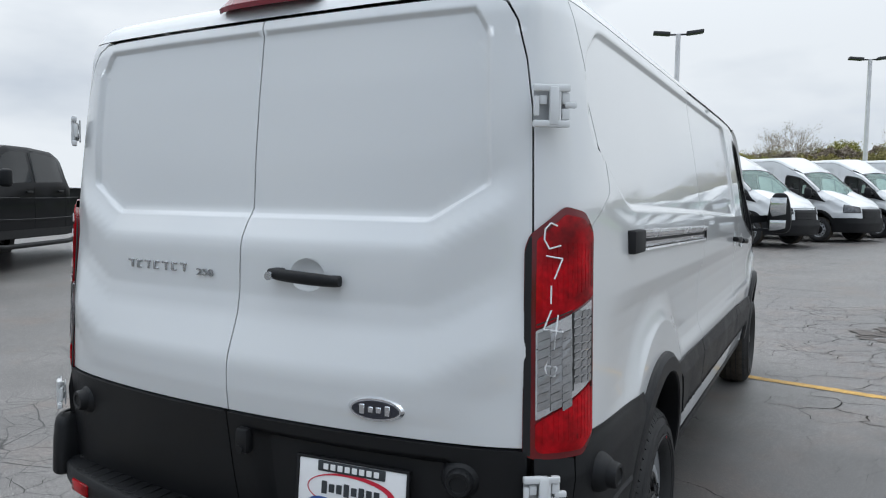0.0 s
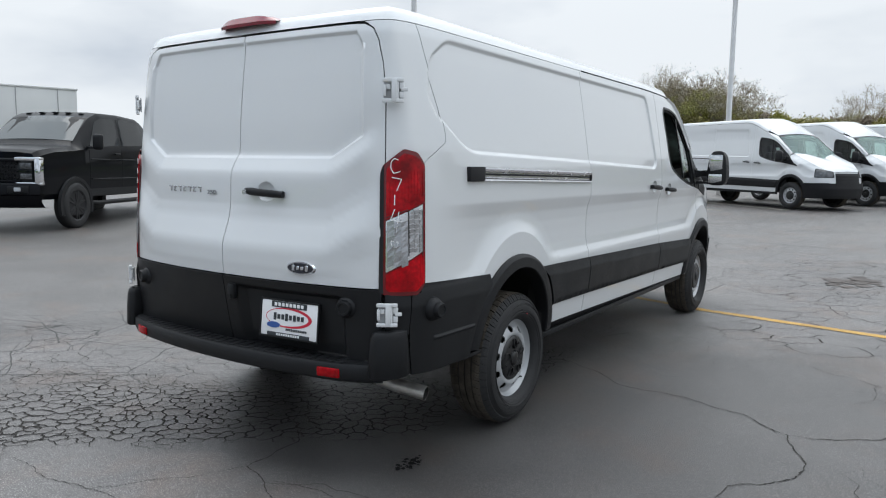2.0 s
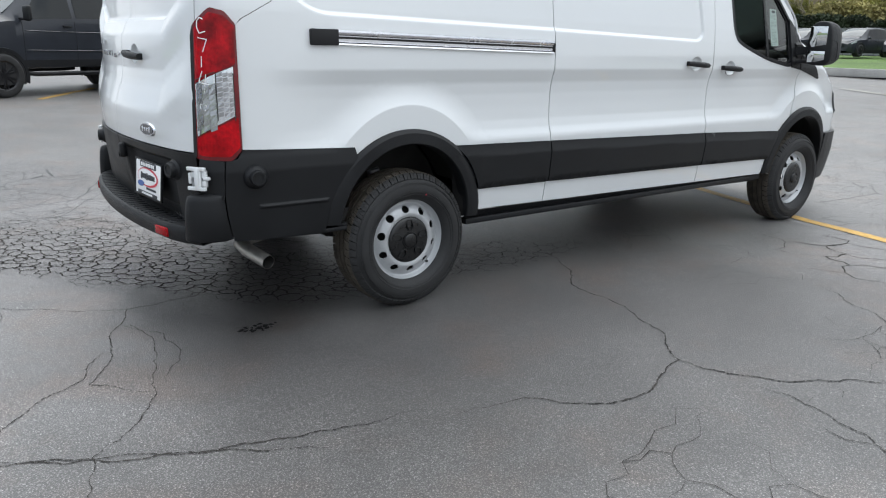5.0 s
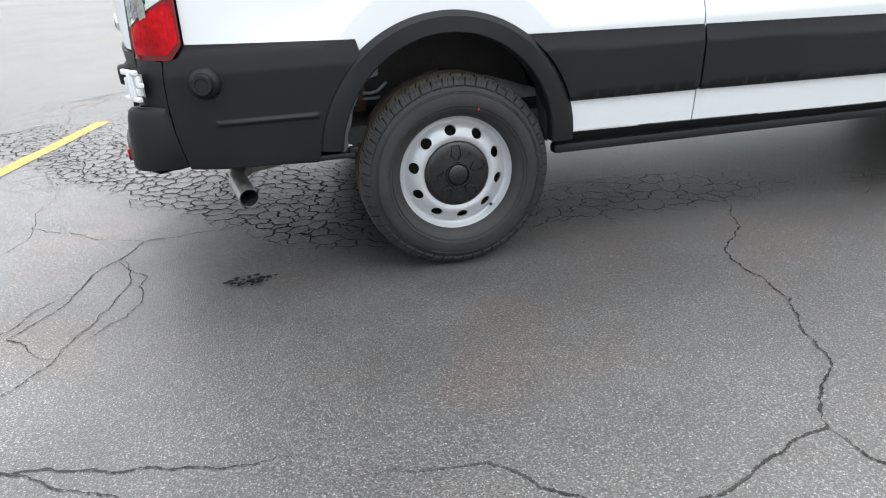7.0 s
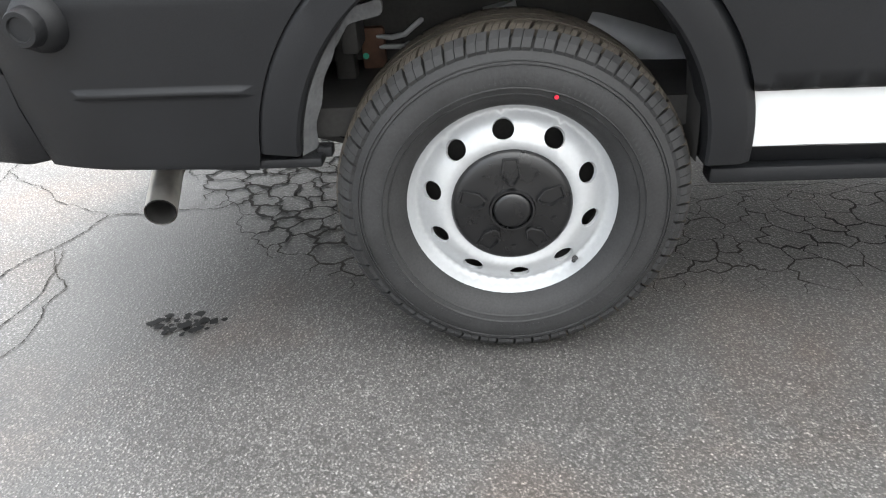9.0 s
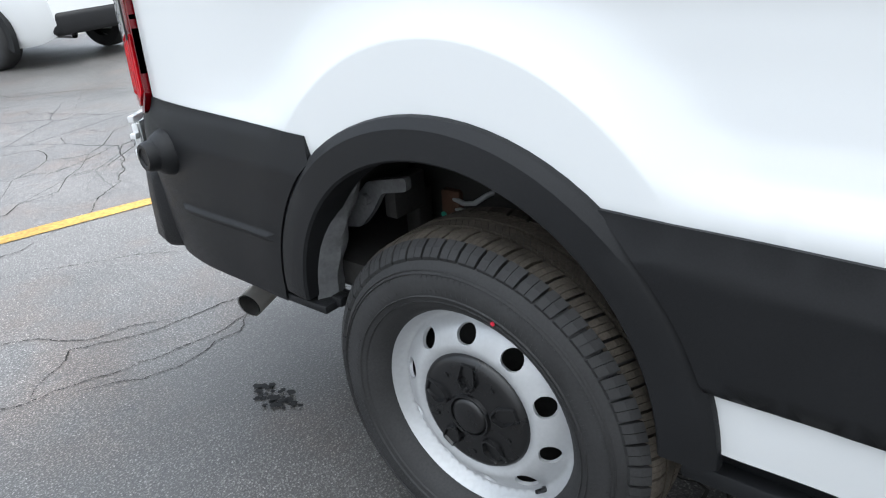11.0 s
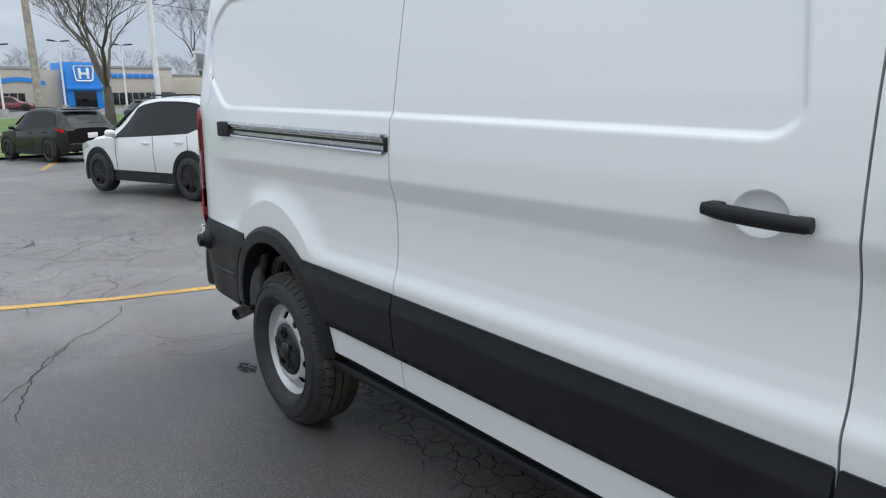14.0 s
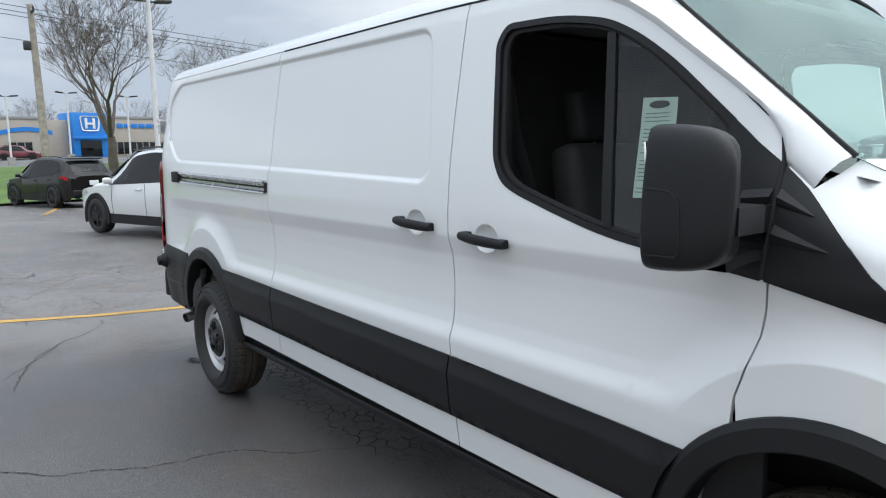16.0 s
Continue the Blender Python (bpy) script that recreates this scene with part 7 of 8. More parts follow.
# stations from rear to front: y, half width low, half width at belt, low z, belt z, half width of roof, roof z
SUV = [(0.00, 0.70, 0.74, 0.42, 0.95, 0.52, 1.00), (0.08, 0.80, 0.84, 0.32, 1.02, 0.60, 1.10), (0.28, 0.87, 0.90, 0.26, 1.07, 0.63, 1.38), (0.55, 0.90, 0.93, 0.24, 1.07, 0.65, 1.58),
       (0.85, 0.91, 0.935, 0.22, 1.05, 0.65, 1.64), (1.3, 0.91, 0.935, 0.22, 1.03, 0.65, 1.675), (2.0, 0.91, 0.935, 0.22, 1.01, 0.645, 1.68), (2.55, 0.91, 0.93, 0.22, 0.99, 0.63, 1.64), (3.0, 0.91, 0.93, 0.22, 0.98, 0.62, 1.43),
       (3.35, 0.91, 0.93, 0.22, 0.97, 0.66, 1.18), (3.5, 0.91, 0.925, 0.22, 0.96, 0.72, 1.07), (4.05, 0.89, 0.90, 0.22, 0.91, 0.72, 1.00), (4.38, 0.82, 0.84, 0.24, 0.83, 0.66, 0.91), (4.52, 0.72, 0.75, 0.30, 0.74, 0.58, 0.80), (4.58, 0.62, 0.64, 0.36, 0.66, 0.5, 0.70)]
PICKUP = [(0.00, 0.95, 0.98, 0.66, 1.42, 0.92, 1.45), (0.08, 0.99, 1.01, 0.60, 1.48, 0.96, 1.505), (1.9, 1.00, 1.02, 0.58, 1.49, 0.97, 1.515), (2.04, 1.00, 1.02, 0.56, 1.48, 0.95, 1.52), (2.12, 1.00, 1.02, 0.56, 1.52, 0.82, 2.10), (2.4, 1.0, 1.02, 0.56, 1.52, 0.82, 2.20),
          (3.2, 1.0, 1.02, 0.56, 1.50, 0.82, 2.24), (3.9, 1.0, 1.02, 0.56, 1.49, 0.80, 2.23), (4.2, 1.0, 1.02, 0.56, 1.48, 0.79, 2.12), (4.9, 1.0, 1.02, 0.56, 1.46, 0.83, 1.62), (5.02, 1.0, 1.02, 0.56, 1.44, 0.92, 1.54), (5.7, 0.995, 1.01, 0.56, 1.40, 0.94, 1.50), (6.05, 0.985, 1.0, 0.57, 1.34, 0.92, 1.45), (6.15, 0.97, 0.98, 0.60, 1.28, 0.88, 1.39)]


def road_wheel(parent, x, y, r, s, rim_mat):
    w = new("wheel")
    w.parent = parent
    w.matrix_basis = Matrix.Translation((x, y, r)) @ Matrix.Diagonal((s, 1, 1, 1))
    bm = bmesh.new()
    lathe(bm, [(r * 0.64, -0.01), (r * 0.68, 0.012), (r * 0.84, 0.022), (r * 0.93, 0.010), (r * 0.99, -0.015), (r, -0.05), (r, -0.17), (r * 0.95, -0.21), (r * 0.6, -0.2)], 40)
    part("tyre", bm, RUBBER, w)
    bm = bmesh.new()
    lathe(bm, [(r * 0.66, 0.004), (r * 0.62, -0.006), (r * 0.60, -0.05), (r * 0.60, -0.12)], 36)
    for k in range(6):
        a = 2 * math.pi * k / 6
        rot = Matrix.Rotation(a, 4, "X")
        for d in (-0.16, 0.16):
            r2 = Matrix.Rotation(a + d, 4, "X")
            box(bm, (0.02, r * 0.09, r * 0.52), r2 @ Vector((-0.012, 0, r * 0.36)), 0.004, r2, 1)
    cyl(bm, r * 0.17, 0.03, Matrix.Translation((-0.012, 0, 0)) @ Matrix.Rotation(math.pi / 2, 4, "Y"), 18)
    part("rim", bm, rim_mat, w)
    bm = bmesh.new()
    lathe(bm, [(0.01, -0.09), (r * 0.6, -0.09)], 24)
    part("brake_disc", bm, UNDER, w)
    return w


def vehicle(name, origin, turn, label, spec, paint, axles, radius, windows, screens, trim, category, group="", lower=0.18, rim_mat=None, truck=False, patches=()):
    """A parked car: one lofted body, panes, wheels, arches, lamps, mirrors, handles."""
    v = thing(name, origin, label, category, group, turn=turn)
    st = np.array(spec)
    yy = np.unique(np.r_[st[:, 0], np.linspace(st[0, 0], st[-1, 0], 90)])
    ease = 0.05 if truck else 0.16
    tab = np.c_[[np.mean([np.interp(yy + ease * d, st[:, 0], st[:, j]) for d in np.linspace(-1, 1, 9)], 0) for j in range(1, 7)]].T

    def sec(y):
        a, b, z0, zb, r, zt = [float(np.interp(y, yy, tab[:, j])) for j in range(6)]
        zm = z0 + (zb - z0) * 0.62
        return [(a * 0.93, z0), (a, z0 + 0.10), (b, zm), (b * 0.985, zb), (r + 0.035, max(zb, zt - 0.085)), (r - 0.02, max(zb, zt - 0.030)), (r * 0.7, zt - 0.006), (0.0, zt)]
    bm = bmesh.new()
    rows = [[(x, y, z) for x, z in sec(y)] + [(-x, y, z) for x, z in sec(y)[:-1][::-1]] for y in yy]
    vr = loft(bm, rows)
    bm.faces.new(vr[0])
    bm.faces.new(vr[-1][::-1])
    bmesh.ops.recalc_face_normals(bm, faces=bm.faces)
    part("body", bm, paint, v, angle=32)

    def flank(mirror, lo, hi, out):
        def fn(u, s):
            P = []
            for y, t in zip(np.ravel(u), np.ravel(s)):
                q = sec(y)
                p = np.array(q[lo]) * (1 - t) + np.array(q[hi]) * t
                d = np.array(q[hi]) - np.array(q[lo])
                nn = np.array([d[1], -d[0]]) / (np.hypot(*d) + 1e-9)
                p = p + nn * out
                P.append((-p[0] if mirror else p[0], y, p[1]))
            return np.array(P)
        return fn
    for mirror in (False, True):
        for nm, poly, mat, lo, hi in patches:
            sheet(nm, rounded(poly, 0.03, 3), flank(mirror, lo, hi, 0.007), mat, v, us=0.06, zs=np.linspace(0.1, 0.9, 5), rim=0.05, flange=0.02, flip=mirror)
        for poly in windows:
            sheet("side_window", rounded(poly, 0.03, 3), flank(mirror, 3, 4, 0.006), DARK_GLASS_SOLID, v, us=0.25, zs=[0.5], rim=0.2, flange=0.01, flip=mirror)
        low = [(axles[0] + radius + 0.05, 0.0), (axles[1] - radius - 0.05, 0.0), (axles[1] - radius - 0.05, 1.0), (axles[0] + radius + 0.05, 1.0)]
        if trim:
            def skirt(u, s, m=mirror):
                return np.array([((-1 if m else 1) * (np.interp(y, st[:, 0], st[:, 1]) + 0.008), y, np.interp(y, st[:, 0], st[:, 3]) + 0.02 + lower * t) for y, t in zip(np.ravel(u), np.ravel(s))])
            sheet("sill_trim", low, skirt, BLACK_PLASTIC, v, us=0.3, zs=[0.5], rim=0.2, flange=0.02, flip=mirror)
        s = -1 if mirror else 1
        for ya in axles:
            hw = float(np.interp(ya, st[:, 0], st[:, 2]))
            bm = bmesh.new()
            ri, ro = radius + 0.035, radius + (0.105 if trim else 0.06)
            rws = []
            for k in range(25):
                a = radians(198 - 216 * k / 24)
                rws.append([(s * (hw - 0.10), ya + ri * math.cos(a), radius + ri * math.sin(a)), (s * (hw + 0.022), ya + ri * math.cos(a), radius + ri * math.sin(a)), (s * (hw + 0.026), ya + ro * math.cos(a), radius + ro * math.sin(a)), (s * (hw - 0.03), ya + (ro + 0.015) * math.cos(a), radius + (ro + 0.015) * math.sin(a))])
            loft(bm, rws)
            part("wheel_arch", bm, BLACK_PLASTIC if trim else paint, v, angle=50)
            # flat dark disc on the uncut body, painted as the arch's inner shade
            bm = bmesh.new()
            bm.faces.new([bm.verts.new((s * (hw + 0.012), ya + (ri + 0.01) * math.cos(a), max(0.25, radius + (ri + 0.01) * math.sin(a)))) for a in np.linspace(0, 2 * math.pi, 32, endpoint=False)])
            part("wheel_opening", bm, GAP, v)
            road_wheel(v, s * (hw + 0.022), ya, radius, s, rim_mat or ALLOY)
        # mirror and handles
        belt = float(np.interp(screens[0][0], st[:, 0], st[:, 4]))
        bm = bmesh.new()
        if truck:
            box(bm, (0.20, 0.10, 0.30), (s * 1.18, screens[0][0] - 0.28, belt + 0.16), 0.05, None, 3)
            box(bm, (0.16, 0.05, 0.05), (s * 1.02, screens[0][0] - 0.25, belt + 0.05), 0.015)
        else:
            box(bm, (0.17, 0.11, 0.12), (s * 1.02, screens[0][0] - 0.34, belt + 0.10), 0.045, None, 3)
            box(bm, (0.10, 0.05, 0.04), (s * 0.93, screens[0][0] - 0.30, belt + 0.05), 0.01)
        part("door_mirror", bm, BLACK_PLASTIC if truck else paint, v)
        for poly in windows[:2]:
            y = poly[0][0] + 0.16
            hw = float(np.interp(y, st[:, 0], st[:, 2]))
            bm = bmesh.new()
            box(bm, (0.03, 0.20, 0.035), (s * (hw + 0.008), y, float(np.interp(y, st[:, 0], st[:, 4])) - 0.10), 0.01)
            part("door_handle", bm, paint if not truck else BLACK_PLASTIC, v)
        # door seams
        ends = [poly[0][0] for poly in windows[:2]] + [windows[0][1][0]]
        for y in (ends[1] - 0.06, ends[0] - 0.04, ends[2] - 0.02):
            bm = bmesh.new()
            tube(bm, [(s * (x + 0.001), y, z) for x, z in sec(y)[1:4]], 0.005, 5)
            part("door_seam", bm, GAP, v)
    for num, (ya, yb, wa, wb, lift) in enumerate(screens):
        def pane(u, s, wa=wa, wb=wb, ya=ya, yb=yb, lift=lift):
            P = []
            for y, t in zip(np.ravel(u), np.ravel(s)):
                k = (y - ya) / (yb - ya)
                hw = wa + (wb - wa) * k
                P.append((t * hw, y, float(np.interp(y, yy, tab[:, 5])) + lift - 0.035 * t * t))
            return np.array(P)
        sheet("screen", [(ya, -1), (yb, -1), (yb, 1), (ya, 1)] if yb > ya else [(yb, -1), (ya, -1), (ya, 1), (yb, 1)], pane, DARK_GLASS_SOLID if num else SCREEN_GLASS, v, us=0.15, zs=np.linspace(-0.8, 0.8, 7), rim=0.12, flange=0.01, flip=True, label="dark reflecting window glass")
    return v


def solid_glass(name):
    return material(name, (0.006, 0.008, 0.009), 0.03, spec=0.34, vary=0.2, scale=2)


DARK_GLASS_SOLID = solid_glass("dark_car_glass")
SCREEN_GLASS = material("windscreen_glass", (0.05, 0.062, 0.066), 0.04, spec=0.45, vary=0.05, scale=1.5)


def suv(origin, turn, label, paint, group="", name="suv"):
    v = vehicle(name, origin, turn, label, SUV, paint, (0.93, 3.64), 0.352,
                [[(1.95, 0.08), (3.08, 0.06), (2.62, 0.90), (1.95, 0.97)], [(1.02, 0.10), (1.88, 0.08), (1.88, 0.97), (1.05, 0.94)], [(0.58, 0.34), (0.95, 0.14), (0.98, 0.92), (0.74, 0.86)]],
                [(3.36, 2.66, 0.74, 0.60, 0.012), (0.14, 0.50, 0.60, 0.56, 0.014)], True, "car", group,
                patches=(("window_surround", [(0.52, 0.32), (0.95, 0.06), (1.95, 0.03), (3.16, 0.02), (2.64, 0.95), (1.95, 1.0), (0.98, 0.98), (0.70, 0.90)], BLACK_PLASTIC, 3, 4),
                         ("headlight", [(4.00, 0.62), (4.40, 0.50), (4.42, 0.92), (4.06, 0.97)], LAMP, 2, 3), ("tail_light", [(0.10, 0.60), (0.44, 0.78), (0.46, 0.96), (0.10, 0.97)], RED, 2, 3)))
    bm = bmesh.new()
    box(bm, (1.16, 0.24, 0.045), (0, 0.50, 1.63), 0.018, Matrix.Rotation(0.10, 4, "X"))
    part("spoiler", bm, paint, v)
    bm = bmesh.new()
    box(bm, (0.86, 0.05, 0.05), (0, 0.10, 1.045), 0.015)
    part("tailgate_strip", bm, DARK_GLASS_SOLID, v)
    for s in (-1, 1):
        bm = bmesh.new()
        box(bm, (0.26, 0.08, 0.10), (s * 0.62, 0.10, 0.985), 0.025, Matrix.Rotation(s * 0.30, 4, "Z"), 3)
        part("tail_light_inner", bm, RED, v)
        bm = bmesh.new()
        tube(bm, [(s * 0.55, 0.25, 0.36), (s * 0.55, -0.02, 0.35)], 0.045, 16, False)
        part("exhaust_tip", bm, ALU, v)
        bm = bmesh.new()
        tube(bm, [(s * 0.60, 0.75, 1.645), (s * 0.60, 1.1, 1.69), (s * 0.60, 2.3, 1.70), (s * 0.60, 2.55, 1.665)], 0.014, 8)
        part("roof_rail", bm, BLACK_PLASTIC, v)
    bm = bmesh.new()
    box(bm, (1.50, 0.18, 0.26), (0, 0.06, 0.48), 0.06, None, 3)
    part("rear_bumper", bm, BLACK_PLASTIC, v)
    bm = bmesh.new()
    box(bm, (1.10, 0.12, 0.26), (0, 4.52, 0.62), 0.05, None, 3)
    part("grille", bm, BLACK_PLASTIC, v)
    bm = bmesh.new()
    box(bm, (0.32, 0.02, 0.16), (0, -0.012, 0.82), 0.01)
    part("plate_card", bm, PLATE_WHITE, v)
    return v


def pickup(origin, turn, label, paint, name="pickup_truck"):
    v = vehicle(name, origin, turn, label, PICKUP, paint, (1.15, 5.12), 0.425,
                [[(3.42, 0.10), (4.62, 0.08), (4.12, 0.92), (3.42, 0.95)], [(2.30, 0.12), (3.32, 0.10), (3.32, 0.95), (2.36, 0.93)]],
                [(4.86, 4.18, 0.84, 0.72, 0.012)], True, "pickup", lower=0.14, truck=True)
    bm = bmesh.new()
    box(bm, (1.30, 0.06, 0.44), (0, 6.15, 1.17), 0.04, None, 3)
    part("grille_surround", bm, BLACK_PLASTIC, v)
    for z in (0.985, 1.345):
        bm = bmesh.new()
        box(bm, (1.36, 0.07, 0.045), (0, 6.175, z), 0.015)
        part("grille_bar", bm, BLACK_PAINT, v)
    bm = bmesh.new()
    for k in range(5):
        for c in range(12):
            cx, cz = (c - 5.5) * 0.105 + (0.026 if k % 2 else -0.026), 1.04 + k * 0.065
            loft(bm, [[(cx + q * 0.048 * math.cos(a), y, cz + q * 0.032 * math.sin(a)) for a in np.linspace(0, 2 * math.pi, 7)] for q, y in ((1.0, 6.180), (0.72, 6.196), (0.60, 6.180))])
    tagged(part("grille_mesh", bm, BLACK_PAINT, v), kind="stuff")
    for nm, w, h, y, mat in (("badge_rim", 0.34, 0.145, 6.215, CHROME), ("badge_field", 0.29, 0.105, 6.228, BADGE)):
        bm = bmesh.new()
        bmesh.ops.create_cone(bm, cap_ends=True, segments=30, radius1=0.46, radius2=0.5, depth=0.03, matrix=Matrix.Translation((0, y, 1.17)) @ Matrix.Diagonal((w, 1, h, 1)) @ Matrix.Rotation(math.pi / 2, 4, "X"))
        part(nm, bm, mat, v)
    # bumper bowed across the front, with a valance below
    bm = bmesh.new()
    loft(bm, [[(x, 6.36 - 0.20 * abs(x) ** 3 + dy, z) for z, dy in ((0.965, -0.16), (0.955, -0.02), (0.93, 0.0), (0.76, 0.0), (0.74, -0.035), (0.62, -0.045), (0.53, -0.13), (0.53, -0.30))] for x in np.linspace(-1.0, 1.0, 17)])
    bmesh.ops.recalc_face_normals(bm, faces=bm.faces)
    part("front_bumper", bm, BLACK_PAINT, v, "black front bumper")
    bm = bmesh.new()
    box(bm, (0.32, 0.02, 0.16), (0.02, 6.372, 0.855), 0.01)
    part("plate_card", bm, PLATE_WHITE, v)
    bm = bmesh.new()
    bmesh.ops.create_cone(bm, cap_ends=True, segments=24, radius1=0.5, radius2=0.5, depth=0.006, matrix=Matrix.Translation((0.02, 6.384, 0.855)) @ Matrix.Diagonal((0.24, 1, 0.085, 1)) @ Matrix.Rotation(math.pi / 2, 4, "X"))
    part("card_mark", bm, PLATE_RED, v)
    bezel = CHROME if origin[1] > 2 else BLACK_PLASTIC
    for s in (-1, 1):
        bm = bmesh.new()
        box(bm, (0.36, 0.14, 0.42), (s * 0.80, 6.09, 1.165), 0.03, Matrix.Rotation(-s * 0.16, 4, "Z"))
        part("headlight", bm, DARK_GLASS_SOLID, v)
        for z in (1.075, 1.255):
            bm = bmesh.new()
            box(bm, (0.20, 0.03, 0.105), (s * 0.77, 6.166, z), 0.02, Matrix.Rotation(-s * 0.16, 4, "Z"))
            part("lamp_unit", bm, HEADLAMP, v)
        # bright bracket round the lamp, open towards the grille
        bm = bmesh.new()
        tilt = Matrix.Rotation(-s * 0.16, 4, "Z")
        for cx, cz, w, h in ((0.80, 1.375, 0.42, 0.065), (0.80, 0.950, 0.42, 0.055), (0.955, 1.165, 0.10, 0.46)):
            box(bm, (w, 0.17, h), (s * cx, 6.105 - 0.16 * (cx - 0.80), cz), 0.018, tilt)
        part("lamp_bezel", bm, bezel, v, "bright lamp bracket" if bezel is CHROME else "")
        bm = bmesh.new()
        box(bm, (0.34, 0.03, 0.13), (s * 0.70, 6.30, 0.855), 0.02, Matrix.Rotation(-s * 0.26, 4, "Z"))
        part("fog_lamp_pocket", bm, BLACK_PLASTIC, v)
        bm = bmesh.new()
        box(bm, (0.11, 0.02, 0.07), (s * 0.70, 6.318, 0.855), 0.015, Matrix.Rotation(-s * 0.26, 4, "Z"))
        part("fog_lamp", bm, LAMP, v)
        bm = bmesh.new()
        tube(bm, [(s * 0.98, 1.9, 0.46), (s * 1.02, 2.2, 0.44), (s * 1.02, 4.4, 0.44), (s * 0.98, 4.6, 0.46)], 0.045, 10)
        part("side_step", bm, BLACK_PLASTIC, v)
        # creases pressed in along the flank
        for z, r in ((1.30, 0.012), (0.92, 0.014)):
            bm = bmesh.new()
            tube(bm, [(s * 1.012, y, z - 0.02 * math.sin((y - 1.7) * 0.9)) for y in np.linspace(1.75, 4.55, 16)], r, 6)
            part("side_crease", bm, paint, v)
    for k in range(5):
        bm = bmesh.new()
        box(bm, (0.09, 0.12, 0.03), ((k - 2) * 0.27, 4.0, 2.205 - 0.006 * (k - 2) ** 2), 0.01)
        part("roof_marker", bm, DARK_GLASS_SOLID, v)
    bm = bmesh.new()
    tube(bm, [(0.80, 5.05, 1.47), (0.82, 5.03, 2.1)], 0.006, 6)
    part("aerial", bm, BLACK_PLASTIC, v)
    # the face sits low on the chassis
    for o in v.children:
        if o.name.split(".")[0] in ("grille_surround", "grille_bar", "grille_mesh", "badge_rim", "badge_field", "front_bumper", "plate_card", "card_mark", "headlight", "lamp_unit", "lamp_bezel", "fog_lamp_pocket", "fog_lamp"):
            o.location.z -= 0.10
    return v


def placed(axle_rear, y_rear, heading, half):
    """Origin and turn for a car whose right-hand (half > 0) or left-hand rear wheel stands at a place, heading in degrees from east."""
    t = radians(heading - 90)
    x, y = half, y_rear
    return (axle_rear[0] - (x * math.cos(t) - y * math.sin(t)), axle_rear[1] - (x * math.sin(t) + y * math.cos(t)), gz(*axle_rear)), heading - 90


o, t = placed((-1.57, -7.45), 0.93, math.degrees(math.atan2(-2.3, 0.69)), -0.93)
suv(o, t, "white compact SUV with black cladding and wheels", WHITE)
o, t = placed((-1.80, -21.07), 0.93, math.degrees(math.atan2(-2.45, 0.75)), -0.93)
suv(o, t, "charcoal compact SUV parked by the grass", DARK_PAINT)
suv((-5.0, -16.2, gz(-5, -16.2)), 165, "black compact SUV parked behind a white one", BLACK_PAINT)
suv((-9.5, -41, gz(-9.5, -41)), 100, "grey SUV parked beyond the grass", GREY_PAINT)
suv((-3.0, -88, gz(-3.0, -88)), 75, "white car in the neighbouring lot", WHITE)
suv((-7.4, -89, gz(-7.4, -89)), 78, "dark red car in the neighbouring lot", RED_PAINT)
suv((-22.6, -82, gz(-22.6, -82)), 82, "grey car in the neighbouring lot", GREY_PAINT)
suv((-34, -82, gz(-34, -82)), 82, "white car in the neighbouring lot", WHITE)
# the pickups: left-hand front wheels at these places, heading south-east
h = radians(-60)
for (wx, wy), paint, lab in (((-10.4, 5.1), BLACK_PAINT, "black crew-cab pickup truck with chrome lamp bezels"), ((-12.75, 0.70), GREY_PAINT, "dark grey crew-cab pickup truck with black wheels")):
    tt = h - math.pi / 2
    x, y = -1.01, 5.12
    pickup((wx - (x * math.cos(tt) - y * math.sin(tt)), wy - (x * math.sin(tt) + y * math.cos(tt)), gz(wx, wy)), math.degrees(tt), lab, paint)

# row of tall white vans
tt = radians(-121)
x, y = 0.945, 4.95
row = [(-0.28 - (x * math.cos(tt) - y * math.sin(tt)), 19.1 - (x * math.sin(tt) + y * math.cos(tt)))]
first = whole_van("cargo_van", (row[0][0], row[0][1], gz(-2, 19.6) + 0.01), -121, "white tall cargo van with black lower trim", 0.40, False, "row of white vans")
for k in range(1, 8):
    px, py = row[0][0] + 1.60 * k, row[0][1] + 2.66 * k
    copy_thing(first, pose(px, py, gz(px + 3, py) + 0.01, 0, 0, -121))
# dark cars behind the fence
car = suv((-29, 46, gz(-29, 46) + 0.12), 172, "dark parked car behind the fence", GREY_PAINT, "cars behind the fence", "parked_car")
for k in range(1, 9):
    copy_thing(car, pose(-29 + 2.9 * k, 46 + 0.4 * k, gz(-29, 46) + 0.12, 0, 0, 172 + (k % 3) * 3))


# ---------------------------------------------------------------- poles, fence, hydrant
POLE_WHITE = material("white_pole_paint", (0.66, 0.66, 0.66), 0.5, vary=0.08, scale=3)
POLE_GREY = material("weathered_grey_wood", (0.34, 0.30, 0.265), 0.85, vary=0.25, scale=4, fine=0.2, fine_scale=60)
FIX = material("dark_fixture", (0.03, 0.03, 0.032), 0.5)


